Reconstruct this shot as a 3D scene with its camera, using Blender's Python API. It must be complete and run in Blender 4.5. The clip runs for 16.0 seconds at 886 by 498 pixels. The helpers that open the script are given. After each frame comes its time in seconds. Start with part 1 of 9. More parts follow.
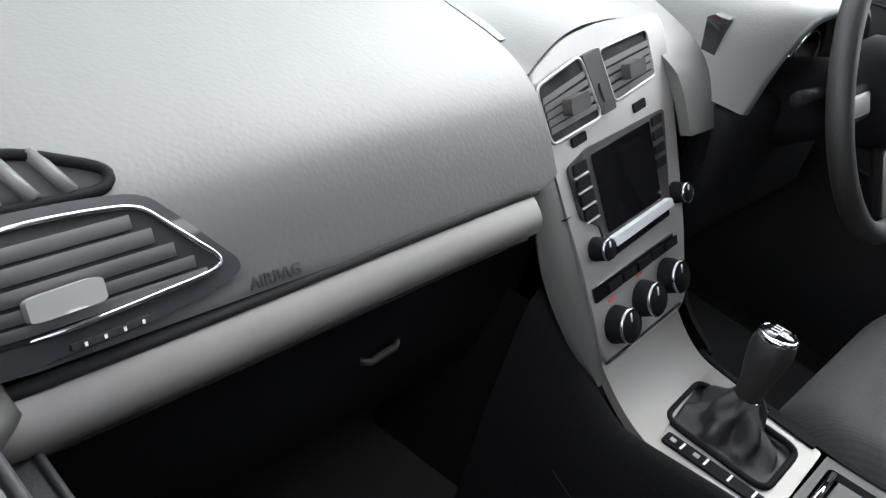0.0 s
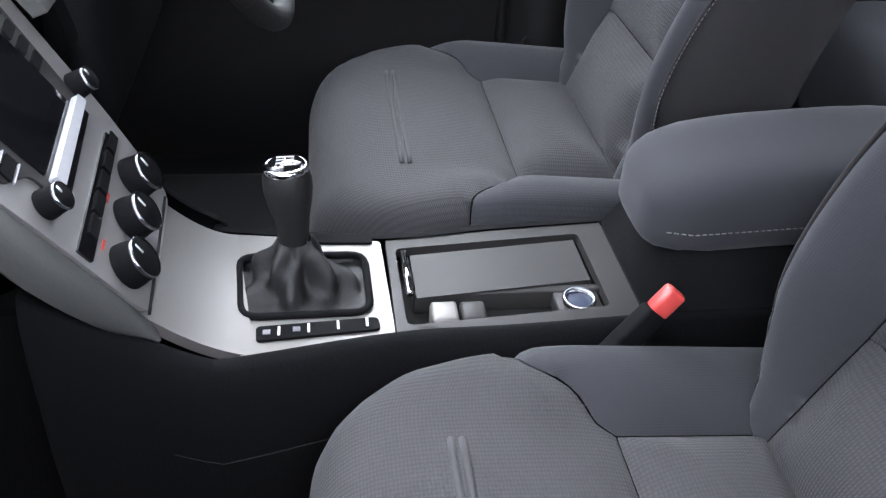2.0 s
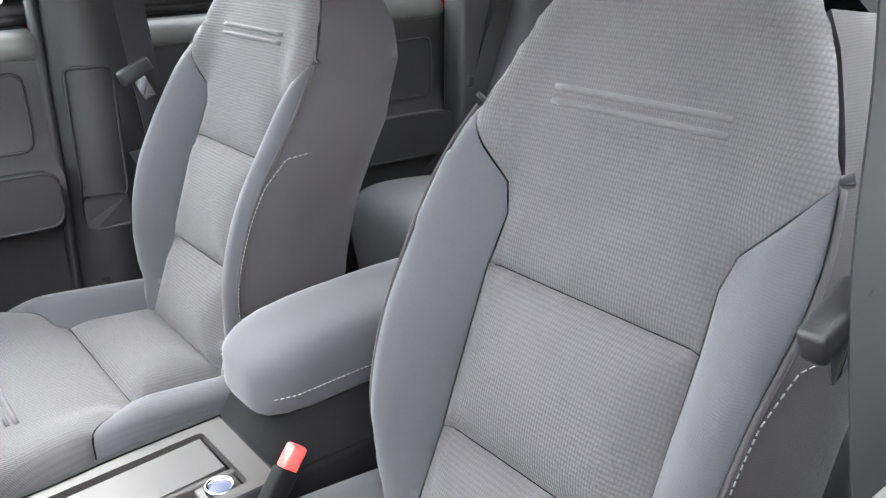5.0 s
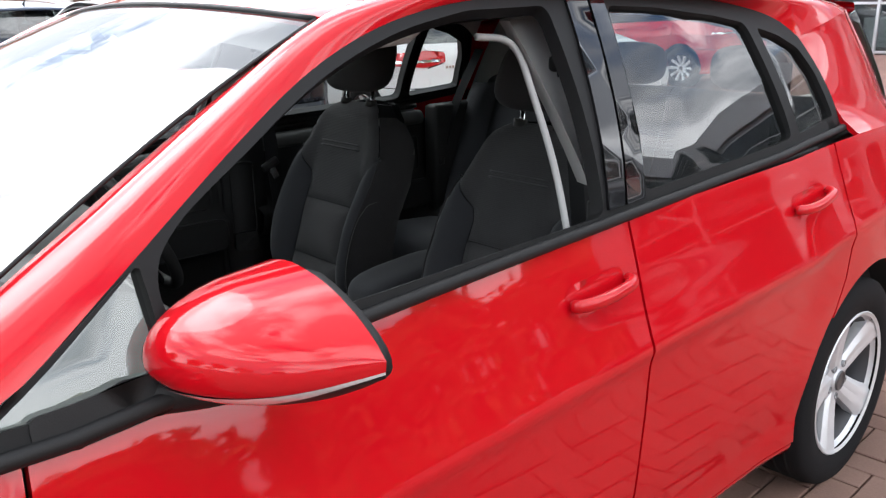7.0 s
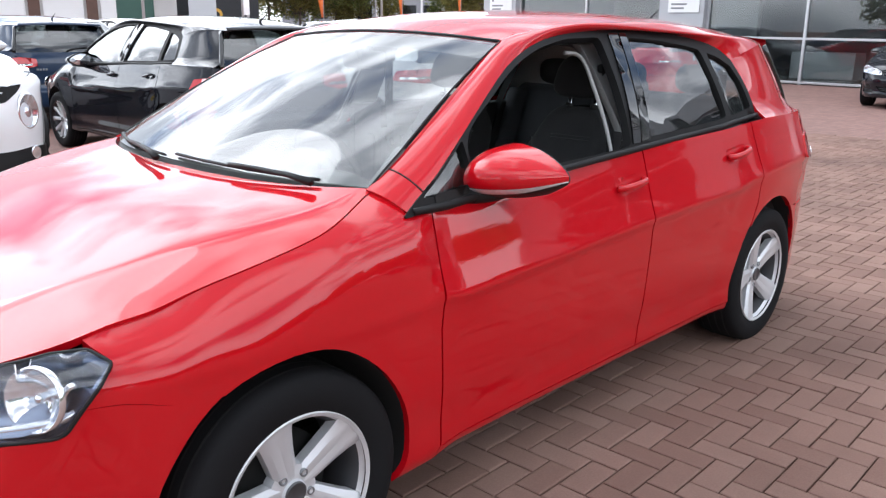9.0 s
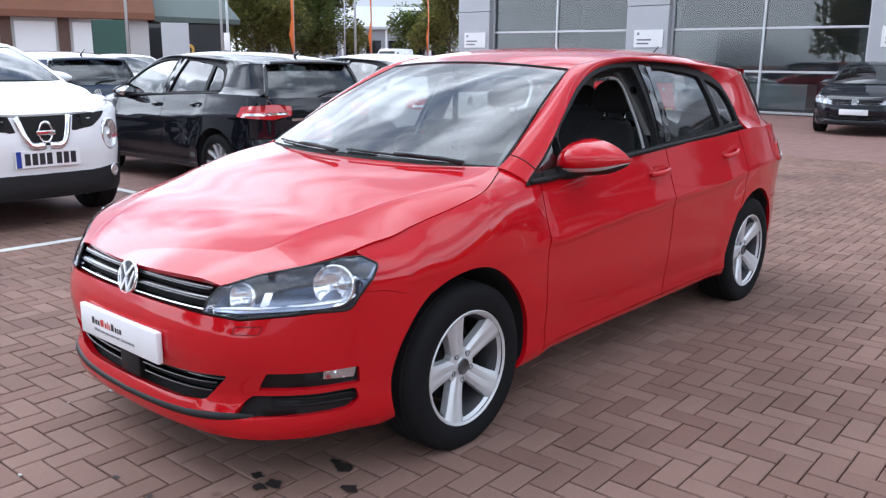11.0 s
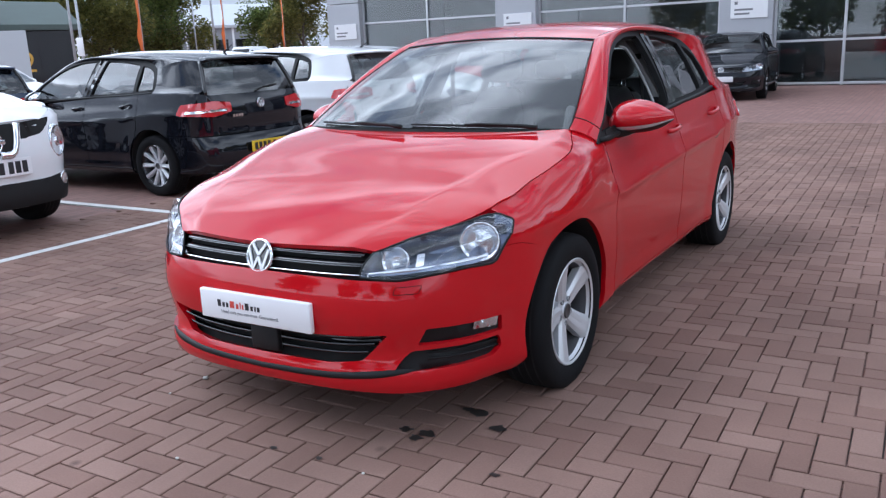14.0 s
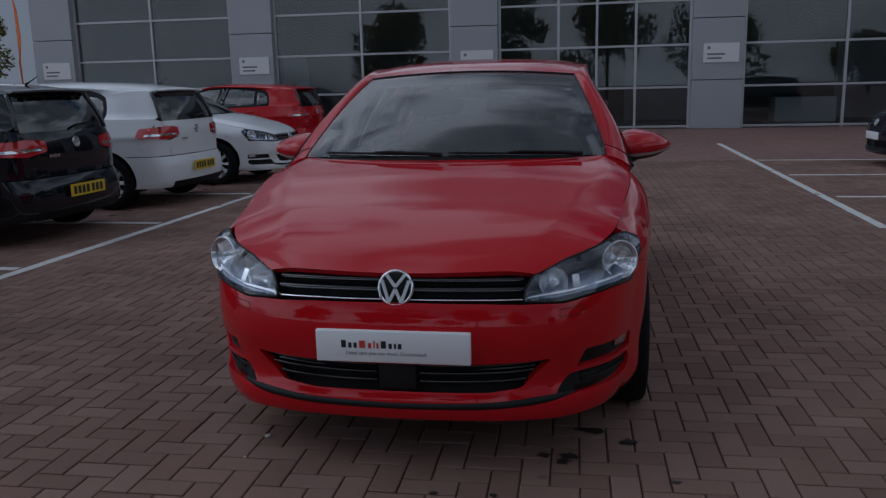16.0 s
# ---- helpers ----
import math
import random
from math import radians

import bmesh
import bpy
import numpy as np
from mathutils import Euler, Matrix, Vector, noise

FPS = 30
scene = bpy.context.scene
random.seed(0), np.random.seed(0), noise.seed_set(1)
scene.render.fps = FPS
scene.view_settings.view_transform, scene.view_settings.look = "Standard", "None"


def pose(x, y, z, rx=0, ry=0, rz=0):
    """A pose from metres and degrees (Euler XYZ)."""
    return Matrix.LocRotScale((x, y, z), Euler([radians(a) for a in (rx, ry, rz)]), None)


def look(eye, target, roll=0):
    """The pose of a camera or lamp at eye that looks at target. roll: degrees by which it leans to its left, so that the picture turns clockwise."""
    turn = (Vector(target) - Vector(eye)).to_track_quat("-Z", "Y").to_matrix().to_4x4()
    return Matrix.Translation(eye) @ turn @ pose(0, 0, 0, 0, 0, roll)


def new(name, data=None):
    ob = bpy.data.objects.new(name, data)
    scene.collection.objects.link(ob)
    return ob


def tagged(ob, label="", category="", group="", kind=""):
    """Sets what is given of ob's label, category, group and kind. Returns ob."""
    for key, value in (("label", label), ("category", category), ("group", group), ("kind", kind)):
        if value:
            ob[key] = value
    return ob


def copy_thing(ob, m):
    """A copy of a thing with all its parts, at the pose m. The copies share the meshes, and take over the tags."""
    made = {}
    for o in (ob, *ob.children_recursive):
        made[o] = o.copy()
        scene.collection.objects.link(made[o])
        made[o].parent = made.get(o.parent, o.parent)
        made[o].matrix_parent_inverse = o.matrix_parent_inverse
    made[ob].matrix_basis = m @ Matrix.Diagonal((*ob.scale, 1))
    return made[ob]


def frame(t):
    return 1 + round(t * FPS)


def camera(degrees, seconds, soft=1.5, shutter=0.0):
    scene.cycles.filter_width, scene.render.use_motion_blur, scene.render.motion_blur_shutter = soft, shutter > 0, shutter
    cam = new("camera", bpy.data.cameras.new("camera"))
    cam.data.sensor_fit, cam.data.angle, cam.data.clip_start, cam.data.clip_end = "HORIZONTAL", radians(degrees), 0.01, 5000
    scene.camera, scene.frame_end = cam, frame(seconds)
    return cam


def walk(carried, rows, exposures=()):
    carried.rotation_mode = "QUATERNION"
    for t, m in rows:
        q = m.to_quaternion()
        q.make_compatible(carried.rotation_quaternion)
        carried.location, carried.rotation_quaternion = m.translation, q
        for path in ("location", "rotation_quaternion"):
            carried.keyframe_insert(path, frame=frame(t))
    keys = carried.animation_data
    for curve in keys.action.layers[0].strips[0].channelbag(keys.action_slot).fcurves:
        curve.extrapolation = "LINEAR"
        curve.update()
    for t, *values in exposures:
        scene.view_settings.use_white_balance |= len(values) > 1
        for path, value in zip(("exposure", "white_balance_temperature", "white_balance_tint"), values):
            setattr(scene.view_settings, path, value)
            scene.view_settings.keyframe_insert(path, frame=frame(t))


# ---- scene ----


# ---- camera and its way: out of the passenger window, round the front of the car ----
PATH = [
    (0, (-1.32, 0.811, 1.140), (-0.32, -0.546, 0.063), 14.9),
    (0.5, (-1.281, 0.8, 1.139), (-0.542, -0.679, 0.013), 13.2),
    (1, (-1.249, 0.765, 1.139), (-0.864, -0.826, -0.011), 10.2),
    (1.5, (-1.211, 0.693, 1.111), (-1.132, -0.915, -0.075), 6.5),
    (2, (-1.214, 0.683, 1.079), (-1.489, -0.905, -0.105), 4.1),
    (2.5, (-1.198, 0.687, 1.067), (-1.655, -0.828, -0.155), 1.6),
    (3, (-1.169, 0.727, 1.033), (-1.763, -0.71, -0.225), -1.0),
    (3.5, (-1.172, 0.75, 1.016), (-1.929, -0.595, -0.256), -2.1),
    (4, (-1.192, 0.768, 1.047), (-2.11, -0.563, -0.130), -1.8),
    (4.5, (-1.196, 0.789, 1.098), (-2.247, -0.621, 0.147), -1.1),
    (5, (-1.182, 0.818, 1.126), (-2.348, -0.641, 0.411), 0.2),
    (5.2, (-1.167, 0.844, 1.140), (-2.382, -0.617, 0.517), 0.9),
    (6.2, (-0.70, 1.36, 1.265), (-1.94, -0.12, 0.69), 0.1),
    (7.3, (-0.167, 1.786, 1.424), (-1.479, 0.388, 0.854), -0.9),
    (7.5, (-0.069, 1.861, 1.426), (-1.39, 0.464, 0.877), -0.8),
    (8, (0.291, 2.074, 1.429), (-1.047, 0.675, 0.929), -0.5),
    (8.5, (0.687, 2.209, 1.418), (-0.684, 0.845, 0.906), 0.4),
    (9, (1.05, 2.33, 1.425), (-0.347, 0.999, 0.9), 0.7),
    (9.5, (1.425, 2.483, 1.427), (0.015, 1.155, 0.927), 0.7),
    (10, (1.73, 2.56, 1.419), (0.307, 1.238, 0.944), 0.7),
    (10.2, (1.878, 2.575, 1.418), (0.434, 1.272, 0.953), 0.9),
    (11.2, (2.24, 2.68, 1.41), (0.75, 1.39, 0.96), 0.5),
    (12.3, (2.383, 2.754, 1.399), (0.873, 1.517, 0.961), -0.1),
    (12.5, (2.419, 2.727, 1.397), (0.907, 1.494, 0.957), -0.1),
    (13, (2.577, 2.574, 1.379), (1.045, 1.369, 0.931), -0.2),
    (13.5, (2.804, 2.367, 1.38), (1.211, 1.249, 0.918), -1.2),
    (14, (2.955, 2.076, 1.359), (1.296, 1.063, 0.889), -2.5),
    (14.5, (3.135, 1.719, 1.374), (1.379, 0.87, 0.932), -2.7),
    (15, (3.316, 1.337, 1.388), (1.481, 0.66, 0.967), -2.2),
    (15.5, (3.397, 1.003, 1.351), (1.513, 0.464, 0.949), -2.0),
    (16, (3.454, 0.638, 1.323), (1.522, 0.29, 0.938), -1.3),
]
# ground under the front axle is the origin; x runs to the car's nose, y to its left side
cam = camera(56.5, 16.0, soft=1.3)
EXPOSURES = [(0.0, 2.4, 6350, 13), (1.0, 2.3, 6400, 14), (2.0, 3.0, 6000, 17), (3.0, 3.45, 5750, 16), (3.5, 3.65, 5850, 16), (4.5, 4.15, 6200, 15), (5.2, 4.62, 6550, 15),
             (5.5, 4.3, 6400, 11), (7.0, 0.72, 6300, 10), (7.5, 0.62, 6250, 10), (9.5, 0.2, 5950, 10), (12.5, -0.08, 5500, 10), (14.0, -0.22, 5450, 10), (14.7, -0.29, 5450, 10),
             (15.0, -0.78, 5450, 10), (15.5, -1.4, 5450, 10), (16.0, -2.26, 5400, 10)]
walk(cam, [(t, look(eye, target, roll)) for t, eye, target, roll in PATH], EXPOSURES)

# ---- sky and sun: bright broken cloud ----
world = bpy.data.worlds.new("sky")
scene.world = world
world.use_nodes = True
wn, wl = world.node_tree.nodes, world.node_tree.links
wn.clear()
w_out, w_bg = wn.new("ShaderNodeOutputWorld"), wn.new("ShaderNodeBackground")
w_sky = wn.new("ShaderNodeTexSky")
w_sky.sky_type, w_sky.sun_disc = "NISHITA", False
w_sky.sun_elevation, w_sky.sun_rotation = radians(44), radians(168)
w_co, w_map, w_noise, w_ramp, w_mix = (wn.new("ShaderNodeTexCoord"), wn.new("ShaderNodeMapping"), wn.new("ShaderNodeTexNoise"),
                                       wn.new("ShaderNodeValToRGB"), wn.new("ShaderNodeMix"))
w_map.inputs["Scale"].default_value = (1.0, 1.0, 2.6)
w_noise.inputs["Scale"].default_value, w_noise.inputs["Detail"].default_value = 2.6, 9
w_noise.inputs["Roughness"].default_value = 0.58
w_ramp.color_ramp.elements[0].position, w_ramp.color_ramp.elements[1].position = 0.32, 0.47
w_noise2, w_ramp2 = wn.new("ShaderNodeTexNoise"), wn.new("ShaderNodeValToRGB")
w_noise2.inputs["Scale"].default_value, w_noise2.inputs["Detail"].default_value = 1.7, 6
w_ramp2.color_ramp.elements[0].position, w_ramp2.color_ramp.elements[1].position = 0.45, 0.56
w_ramp2.color_ramp.elements[0].color, w_ramp2.color_ramp.elements[1].color = (4.6, 4.8, 5.2, 1), (15.6, 15.7, 15.9, 1)
w_mix.data_type = "RGBA"
wl.new(w_co.outputs["Generated"], w_map.inputs["Vector"])
wl.new(w_map.outputs["Vector"], w_noise.inputs["Vector"])
wl.new(w_map.outputs["Vector"], w_noise2.inputs["Vector"])
wl.new(w_noise.outputs["Fac"], w_ramp.inputs["Fac"])
wl.new(w_noise2.outputs["Fac"], w_ramp2.inputs["Fac"])
wl.new(w_ramp.outputs["Color"], w_mix.inputs["Factor"])
wl.new(w_sky.outputs["Color"], w_mix.inputs["A"])
# cloud is brightest round the veiled sun
w_dot, w_pow, w_gain, w_glow = (wn.new("ShaderNodeVectorMath"), wn.new("ShaderNodeMath"), wn.new("ShaderNodeMath"), wn.new("ShaderNodeVectorMath"))
w_dot.operation, w_pow.operation, w_gain.operation, w_glow.operation = "DOT_PRODUCT", "POWER", "MULTIPLY_ADD", "SCALE"
w_dot.inputs[1].default_value = (0.10, -0.76, 0.64)
w_pow.inputs[1].default_value = 4.0
w_gain.inputs[1].default_value, w_gain.inputs[2].default_value = 1.2, 1.0
wl.new(w_co.outputs["Generated"], w_dot.inputs[0])
w_pos = wn.new("ShaderNodeMath")
w_pos.operation = "MAXIMUM"
wl.new(w_dot.outputs["Value"], w_pos.inputs[0])
w_pos.inputs[1].default_value = 0.0
wl.new(w_pos.outputs["Value"], w_pow.inputs[0])
wl.new(w_pow.outputs["Value"], w_gain.inputs[0])
wl.new(w_ramp2.outputs["Color"], w_glow.inputs[0])
wl.new(w_gain.outputs["Value"], w_glow.inputs["Scale"])
wl.new(w_glow.outputs["Vector"], w_mix.inputs["B"])
wl.new(w_mix.outputs["Result"], w_bg.inputs["Color"])
w_bg.inputs["Strength"].default_value = 0.15
wl.new(w_bg.outputs["Background"], w_out.inputs["Surface"])
sun = new("sun", bpy.data.lights.new("sun", "SUN"))
sun.data.energy, sun.data.angle, sun.data.color = 0.8, radians(40), (1.0, 0.98, 0.96)
sun.matrix_world = look((0, 0, 0), (-0.15, 0.70, -0.69))

# ---- materials ----
def nodes_of(name):
    m = bpy.data.materials.new(name)
    m.use_nodes = True
    nt = m.node_tree
    return m, nt.nodes, nt.links, nt.nodes["Principled BSDF"]


def put_in(socket_owner, key, value):
    if key in socket_owner.inputs:
        socket_owner.inputs[key].default_value = value


def stuff_mat(name, colour, rough=0.5, metal=0.0, spec=0.5, coat=0.0, grain=0.0, grain_scale=300.0, mottle=0.12, mottle_scale=6.0,
              coords="Object", rough_var=0.08, sheen=0.0, alpha=1.0):
    """A principled surface with colour mottling, roughness wear and a fine relief."""
    m, n, l, b = nodes_of(name)
    co = n.new("ShaderNodeTexCoord")
    big = n.new("ShaderNodeTexNoise")
    big.inputs["Scale"].default_value, big.inputs["Detail"].default_value = mottle_scale, 5
    l.new(co.outputs[coords], big.inputs["Vector"])
    mix = n.new("ShaderNodeMix")
    mix.data_type = "RGBA"
    mix.inputs["A"].default_value = (*[c * (1 - mottle) for c in colour], 1)
    mix.inputs["B"].default_value = (*[min(1, c * (1 + mottle)) for c in colour], 1)
    l.new(big.outputs["Fac"], mix.inputs["Factor"])
    l.new(mix.outputs["Result"], b.inputs["Base Color"])
    mr = n.new("ShaderNodeMapRange")
    mr.inputs["To Min"].default_value, mr.inputs["To Max"].default_value = max(0.02, rough - rough_var), min(1, rough + rough_var)
    l.new(big.outputs["Fac"], mr.inputs["Value"])
    l.new(mr.outputs["Result"], b.inputs["Roughness"])
    put_in(b, "Metallic", metal)
    put_in(b, "Specular IOR Level", spec)
    put_in(b, "Coat Weight", coat)
    put_in(b, "Coat Roughness", 0.03)
    put_in(b, "Sheen Weight", sheen)
    put_in(b, "Alpha", alpha)
    if grain:
        fine = n.new("ShaderNodeTexNoise")
        fine.inputs["Scale"].default_value, fine.inputs["Detail"].default_value = grain_scale, 3
        l.new(co.outputs[coords], fine.inputs["Vector"])
        bump = n.new("ShaderNodeBump")
        bump.inputs["Strength"].default_value, bump.inputs["Distance"].default_value = grain, 0.002
        l.new(fine.outputs["Fac"], bump.inputs["Height"])
        l.new(bump.outputs["Normal"], b.inputs["Normal"])
    return m


def glass_mat(name, tint=(1, 1, 1), rough=0.0, ior=2.15, haze=0.0):
    """Thin window glass: clear, with the sky's reflection by Fresnel."""
    m, n, l, b = nodes_of(name)
    n.remove(b)
    out = n["Material Output"]
    tr, gl, mx, fr = n.new("ShaderNodeBsdfTransparent"), n.new("ShaderNodeBsdfGlossy"), n.new("ShaderNodeMixShader"), n.new("ShaderNodeLayerWeight")
    tr.inputs["Color"].default_value = (*tint, 1)
    gl.inputs["Roughness"].default_value = rough
    # the same from both sides: reflectance by the angle to the pane
    head_on = ((ior - 1) / (ior + 1)) ** 2
    fr.inputs["Blend"].default_value = 0.5
    rise, grow = n.new("ShaderNodeMath"), n.new("ShaderNodeMath")
    rise.operation, grow.operation = "POWER", "MULTIPLY_ADD"
    rise.inputs[1].default_value = 4.0
    grow.inputs[1].default_value, grow.inputs[2].default_value = 1 - head_on, head_on
    l.new(fr.outputs["Facing"], rise.inputs[0])
    l.new(rise.outputs["Value"], grow.inputs[0])
    l.new(grow.outputs["Value"], mx.inputs["Fac"])
    l.new(tr.outputs["BSDF"], mx.inputs[1])
    l.new(gl.outputs["BSDF"], mx.inputs[2])
    l.new(mx.outputs["Shader"], out.inputs["Surface"])
    if haze:
        # a pale diffuse film paints the haze of sky glare onto the pane
        df, film, nz, mr = n.new("ShaderNodeBsdfDiffuse"), n.new("ShaderNodeMixShader"), n.new("ShaderNodeTexNoise"), n.new("ShaderNodeMapRange")
        df.inputs["Color"].default_value = (0.75, 0.76, 0.74, 1)
        nz.inputs["Scale"].default_value = 5.0
        mr.inputs["To Min"].default_value, mr.inputs["To Max"].default_value = haze * 0.7, haze * 1.3
        l.new(nz.outputs["Fac"], mr.inputs["Value"])
        l.new(mr.outputs["Result"], film.inputs["Fac"])
        l.new(mx.outputs["Shader"], film.inputs[1])
        l.new(df.outputs["BSDF"], film.inputs[2])
        l.new(film.outputs["Shader"], out.inputs["Surface"])
    return m


def fabric_mat(name, colour, cell=0.004, strength=0.5, sheen=0.06, rough=0.9, contrast=0.84):
    """Woven or knitted cloth: rows of small stitches over a soft mottle."""
    m, n, l, b = nodes_of(name)
    co = n.new("ShaderNodeTexCoord")
    mp = n.new("ShaderNodeMapping")
    mp.inputs["Scale"].default_value = (1 / cell, 0.72 / cell, 1 / cell)
    l.new(co.outputs["UV"], mp.inputs["Vector"])
    br = n.new("ShaderNodeTexVoronoi")
    br.inputs["Scale"].default_value = 1.0
    br.inputs["Randomness"].default_value = 0.12
    l.new(mp.outputs["Vector"], br.inputs["Vector"])
    big = n.new("ShaderNodeTexNoise")
    big.inputs["Scale"].default_value, big.inputs["Detail"].default_value = 9, 4
    l.new(co.outputs["Object"], big.inputs["Vector"])
    mix, mul = n.new("ShaderNodeMix"), n.new("ShaderNodeMix")
    mix.data_type = mul.data_type = "RGBA"
    mix.inputs["A"].default_value = (*[c * 0.85 for c in colour], 1)
    mix.inputs["B"].default_value = (*[c * 1.15 for c in colour], 1)
    l.new(big.outputs["Fac"], mix.inputs["Factor"])
    ramp = n.new("ShaderNodeMapRange")
    ramp.inputs["From Max"].default_value = 0.7
    ramp.inputs["To Min"].default_value, ramp.inputs["To Max"].default_value = 1.05 + 0.3 * (0.84 - contrast), contrast
    l.new(br.outputs["Distance"], ramp.inputs["Value"])
    mul.blend_type = "MULTIPLY"
    mul.inputs["Factor"].default_value = 1.0
    l.new(mix.outputs["Result"], mul.inputs["A"])
    l.new(ramp.outputs["Result"], mul.inputs["B"])
    l.new(mul.outputs["Result"], b.inputs["Base Color"])
    bump = n.new("ShaderNodeBump")
    bump.invert = True
    bump.inputs["Strength"].default_value, bump.inputs["Distance"].default_value = strength, 0.0012
    l.new(br.outputs["Distance"], bump.inputs["Height"])
    l.new(bump.outputs["Normal"], b.inputs["Normal"])
    put_in(b, "Roughness", rough)
    put_in(b, "Sheen Weight", sheen)
    put_in(b, "Specular IOR Level", 0.25)
    return m


def paint_mat(name, colour, rough=0.45, spec=0.02):
    m = stuff_mat(name, colour, rough=rough, coat=1.0, spec=spec, mottle=0.03, rough_var=0.03)
    put_in(m.node_tree.nodes["Principled BSDF"], "Coat Roughness", 0.03)
    return m


RED = paint_mat("red_paint", (0.47, 0.0025, 0.008))
BLACK_PAINT = paint_mat("black_paint", (0.006, 0.007, 0.011))
WHITE_PAINT = paint_mat("white_paint", (0.78, 0.79, 0.80))
SILVER_PAINT = paint_mat("silver_paint", (0.42, 0.44, 0.46), rough=0.3)
BLUE_PAINT = paint_mat("dark_blue_paint", (0.02, 0.035, 0.07))
BLACK_PLASTIC = stuff_mat("black_plastic", (0.008, 0.008, 0.0085), rough=0.55, spec=0.3, grain=0.15, grain_scale=500)
GLOSS_BLACK = stuff_mat("gloss_black", (0.006, 0.006, 0.007), rough=0.08, coat=0.6, mottle=0.02)
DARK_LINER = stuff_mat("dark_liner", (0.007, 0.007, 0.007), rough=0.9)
RUBBER = stuff_mat("tyre_rubber", (0.009, 0.009, 0.010), rough=0.8, spec=0.15, grain=0.3, grain_scale=250)
ALLOY = stuff_mat("silver_alloy", (0.64, 0.65, 0.67), rough=0.42, metal=0.45, mottle=0.03)
CHROME = stuff_mat("chrome", (0.85, 0.86, 0.88), rough=0.06, metal=1.0, mottle=0.02, rough_var=0.02)
LAMP_SILVER = stuff_mat("lamp_reflector", (0.8, 0.82, 0.85), rough=0.12, metal=0.9, mottle=0.02)
GLASS = glass_mat("window_glass", (0.74, 0.78, 0.76))
DARK_GLASS = glass_mat("tinted_glass", (0.30, 0.33, 0.33))
INDICATOR = stuff_mat("clear_indicator", (0.62, 0.63, 0.65), rough=0.18, metal=0.25, coat=0.8, mottle=0.25, mottle_scale=90)
LENS = glass_mat("lamp_lens", (0.95, 0.96, 0.98), ior=1.8)
RED_LENS = stuff_mat("red_lens", (0.5, 0.01, 0.015), rough=0.12, coat=0.8, mottle=0.1, mottle_scale=30)
WHITE_PLATE = stuff_mat("white_plate", (0.82, 0.82, 0.83), rough=0.3, mottle=0.02)
YELLOW_PLATE = stuff_mat("yellow_plate", (0.75, 0.52, 0.02), rough=0.3, mottle=0.02)
INK = stuff_mat("black_print", (0.015, 0.015, 0.018), rough=0.5)
BLUE_INK = stuff_mat("blue_print", (0.01, 0.04, 0.28), rough=0.5)
GREY_INK = stuff_mat("grey_print", (0.2, 0.2, 0.21), rough=0.5)
RED_INK = stuff_mat("red_print", (0.6, 0.06, 0.04), rough=0.5)

def leather_mat(name, colour, rough, spec):
    """Soft moulded plastic with a pebbled leather grain."""
    m = stuff_mat(name, colour, rough=rough, spec=spec, mottle=0.07)
    n, l = m.node_tree.nodes, m.node_tree.links
    co, cell, bump = n.new("ShaderNodeTexCoord"), n.new("ShaderNodeTexVoronoi"), n.new("ShaderNodeBump")
    cell.feature = "SMOOTH_F1"
    cell.inputs["Scale"].default_value = 240.0
    l.new(co.outputs["Object"], cell.inputs["Vector"])
    bump.invert = True
    bump.inputs["Strength"].default_value, bump.inputs["Distance"].default_value = 0.16, 0.0010
    l.new(cell.outputs["Distance"], bump.inputs["Height"])
    l.new(bump.outputs["Normal"], n["Principled BSDF"].inputs["Normal"])
    return m


# ---- shape tools ----
from mathutils.geometry import delaunay_2d_cdt


def part(name, bm, material, parent=None, label="", smooth=True):
    """Links a bmesh as one mesh object under a thing or a part."""
    me = bpy.data.meshes.new(name)
    bm.to_mesh(me)
    bm.free()
    me.materials.append(material)
    if smooth:
        me.polygons.foreach_set("use_smooth", [True] * len(me.polygons))
    ob = new(name, me)
    ob.parent = parent
    if label:
        ob["label"] = label
    return ob


def thing(name, label, category, at=(0, 0, 0), turn=0.0, group="", kind=""):
    ob = new(name)
    ob.empty_display_size = 0.1
    ob.matrix_world = pose(*at, 0, 0, turn)
    return tagged(ob, label, category, group, kind)


def spl(x, pts):
    """A smooth curve through (x, value) points in rising order."""
    if x <= pts[0][0]:
        return pts[0][1]
    if x >= pts[-1][0]:
        return pts[-1][1]
    i = 0
    while pts[i + 1][0] < x:
        i += 1
    (x0, v0), (x1, v1) = pts[i], pts[i + 1]
    h = x1 - x0
    d = (v1 - v0) / h
    m0 = d if i == 0 else ((v1 - pts[i - 1][1]) / (x1 - pts[i - 1][0]))
    m1 = d if i + 2 >= len(pts) else ((pts[i + 2][1] - v0) / (pts[i + 2][0] - x0))
    t = (x - x0) / h
    return v0 * (1 + 2 * t) * (1 - t) ** 2 + h * m0 * t * (1 - t) ** 2 + v1 * t * t * (3 - 2 * t) + h * m1 * t * t * (t - 1)


def step(a, b, x):
    t = min(1, max(0, (x - a) / (b - a)))
    return t * t * (3 - 2 * t)


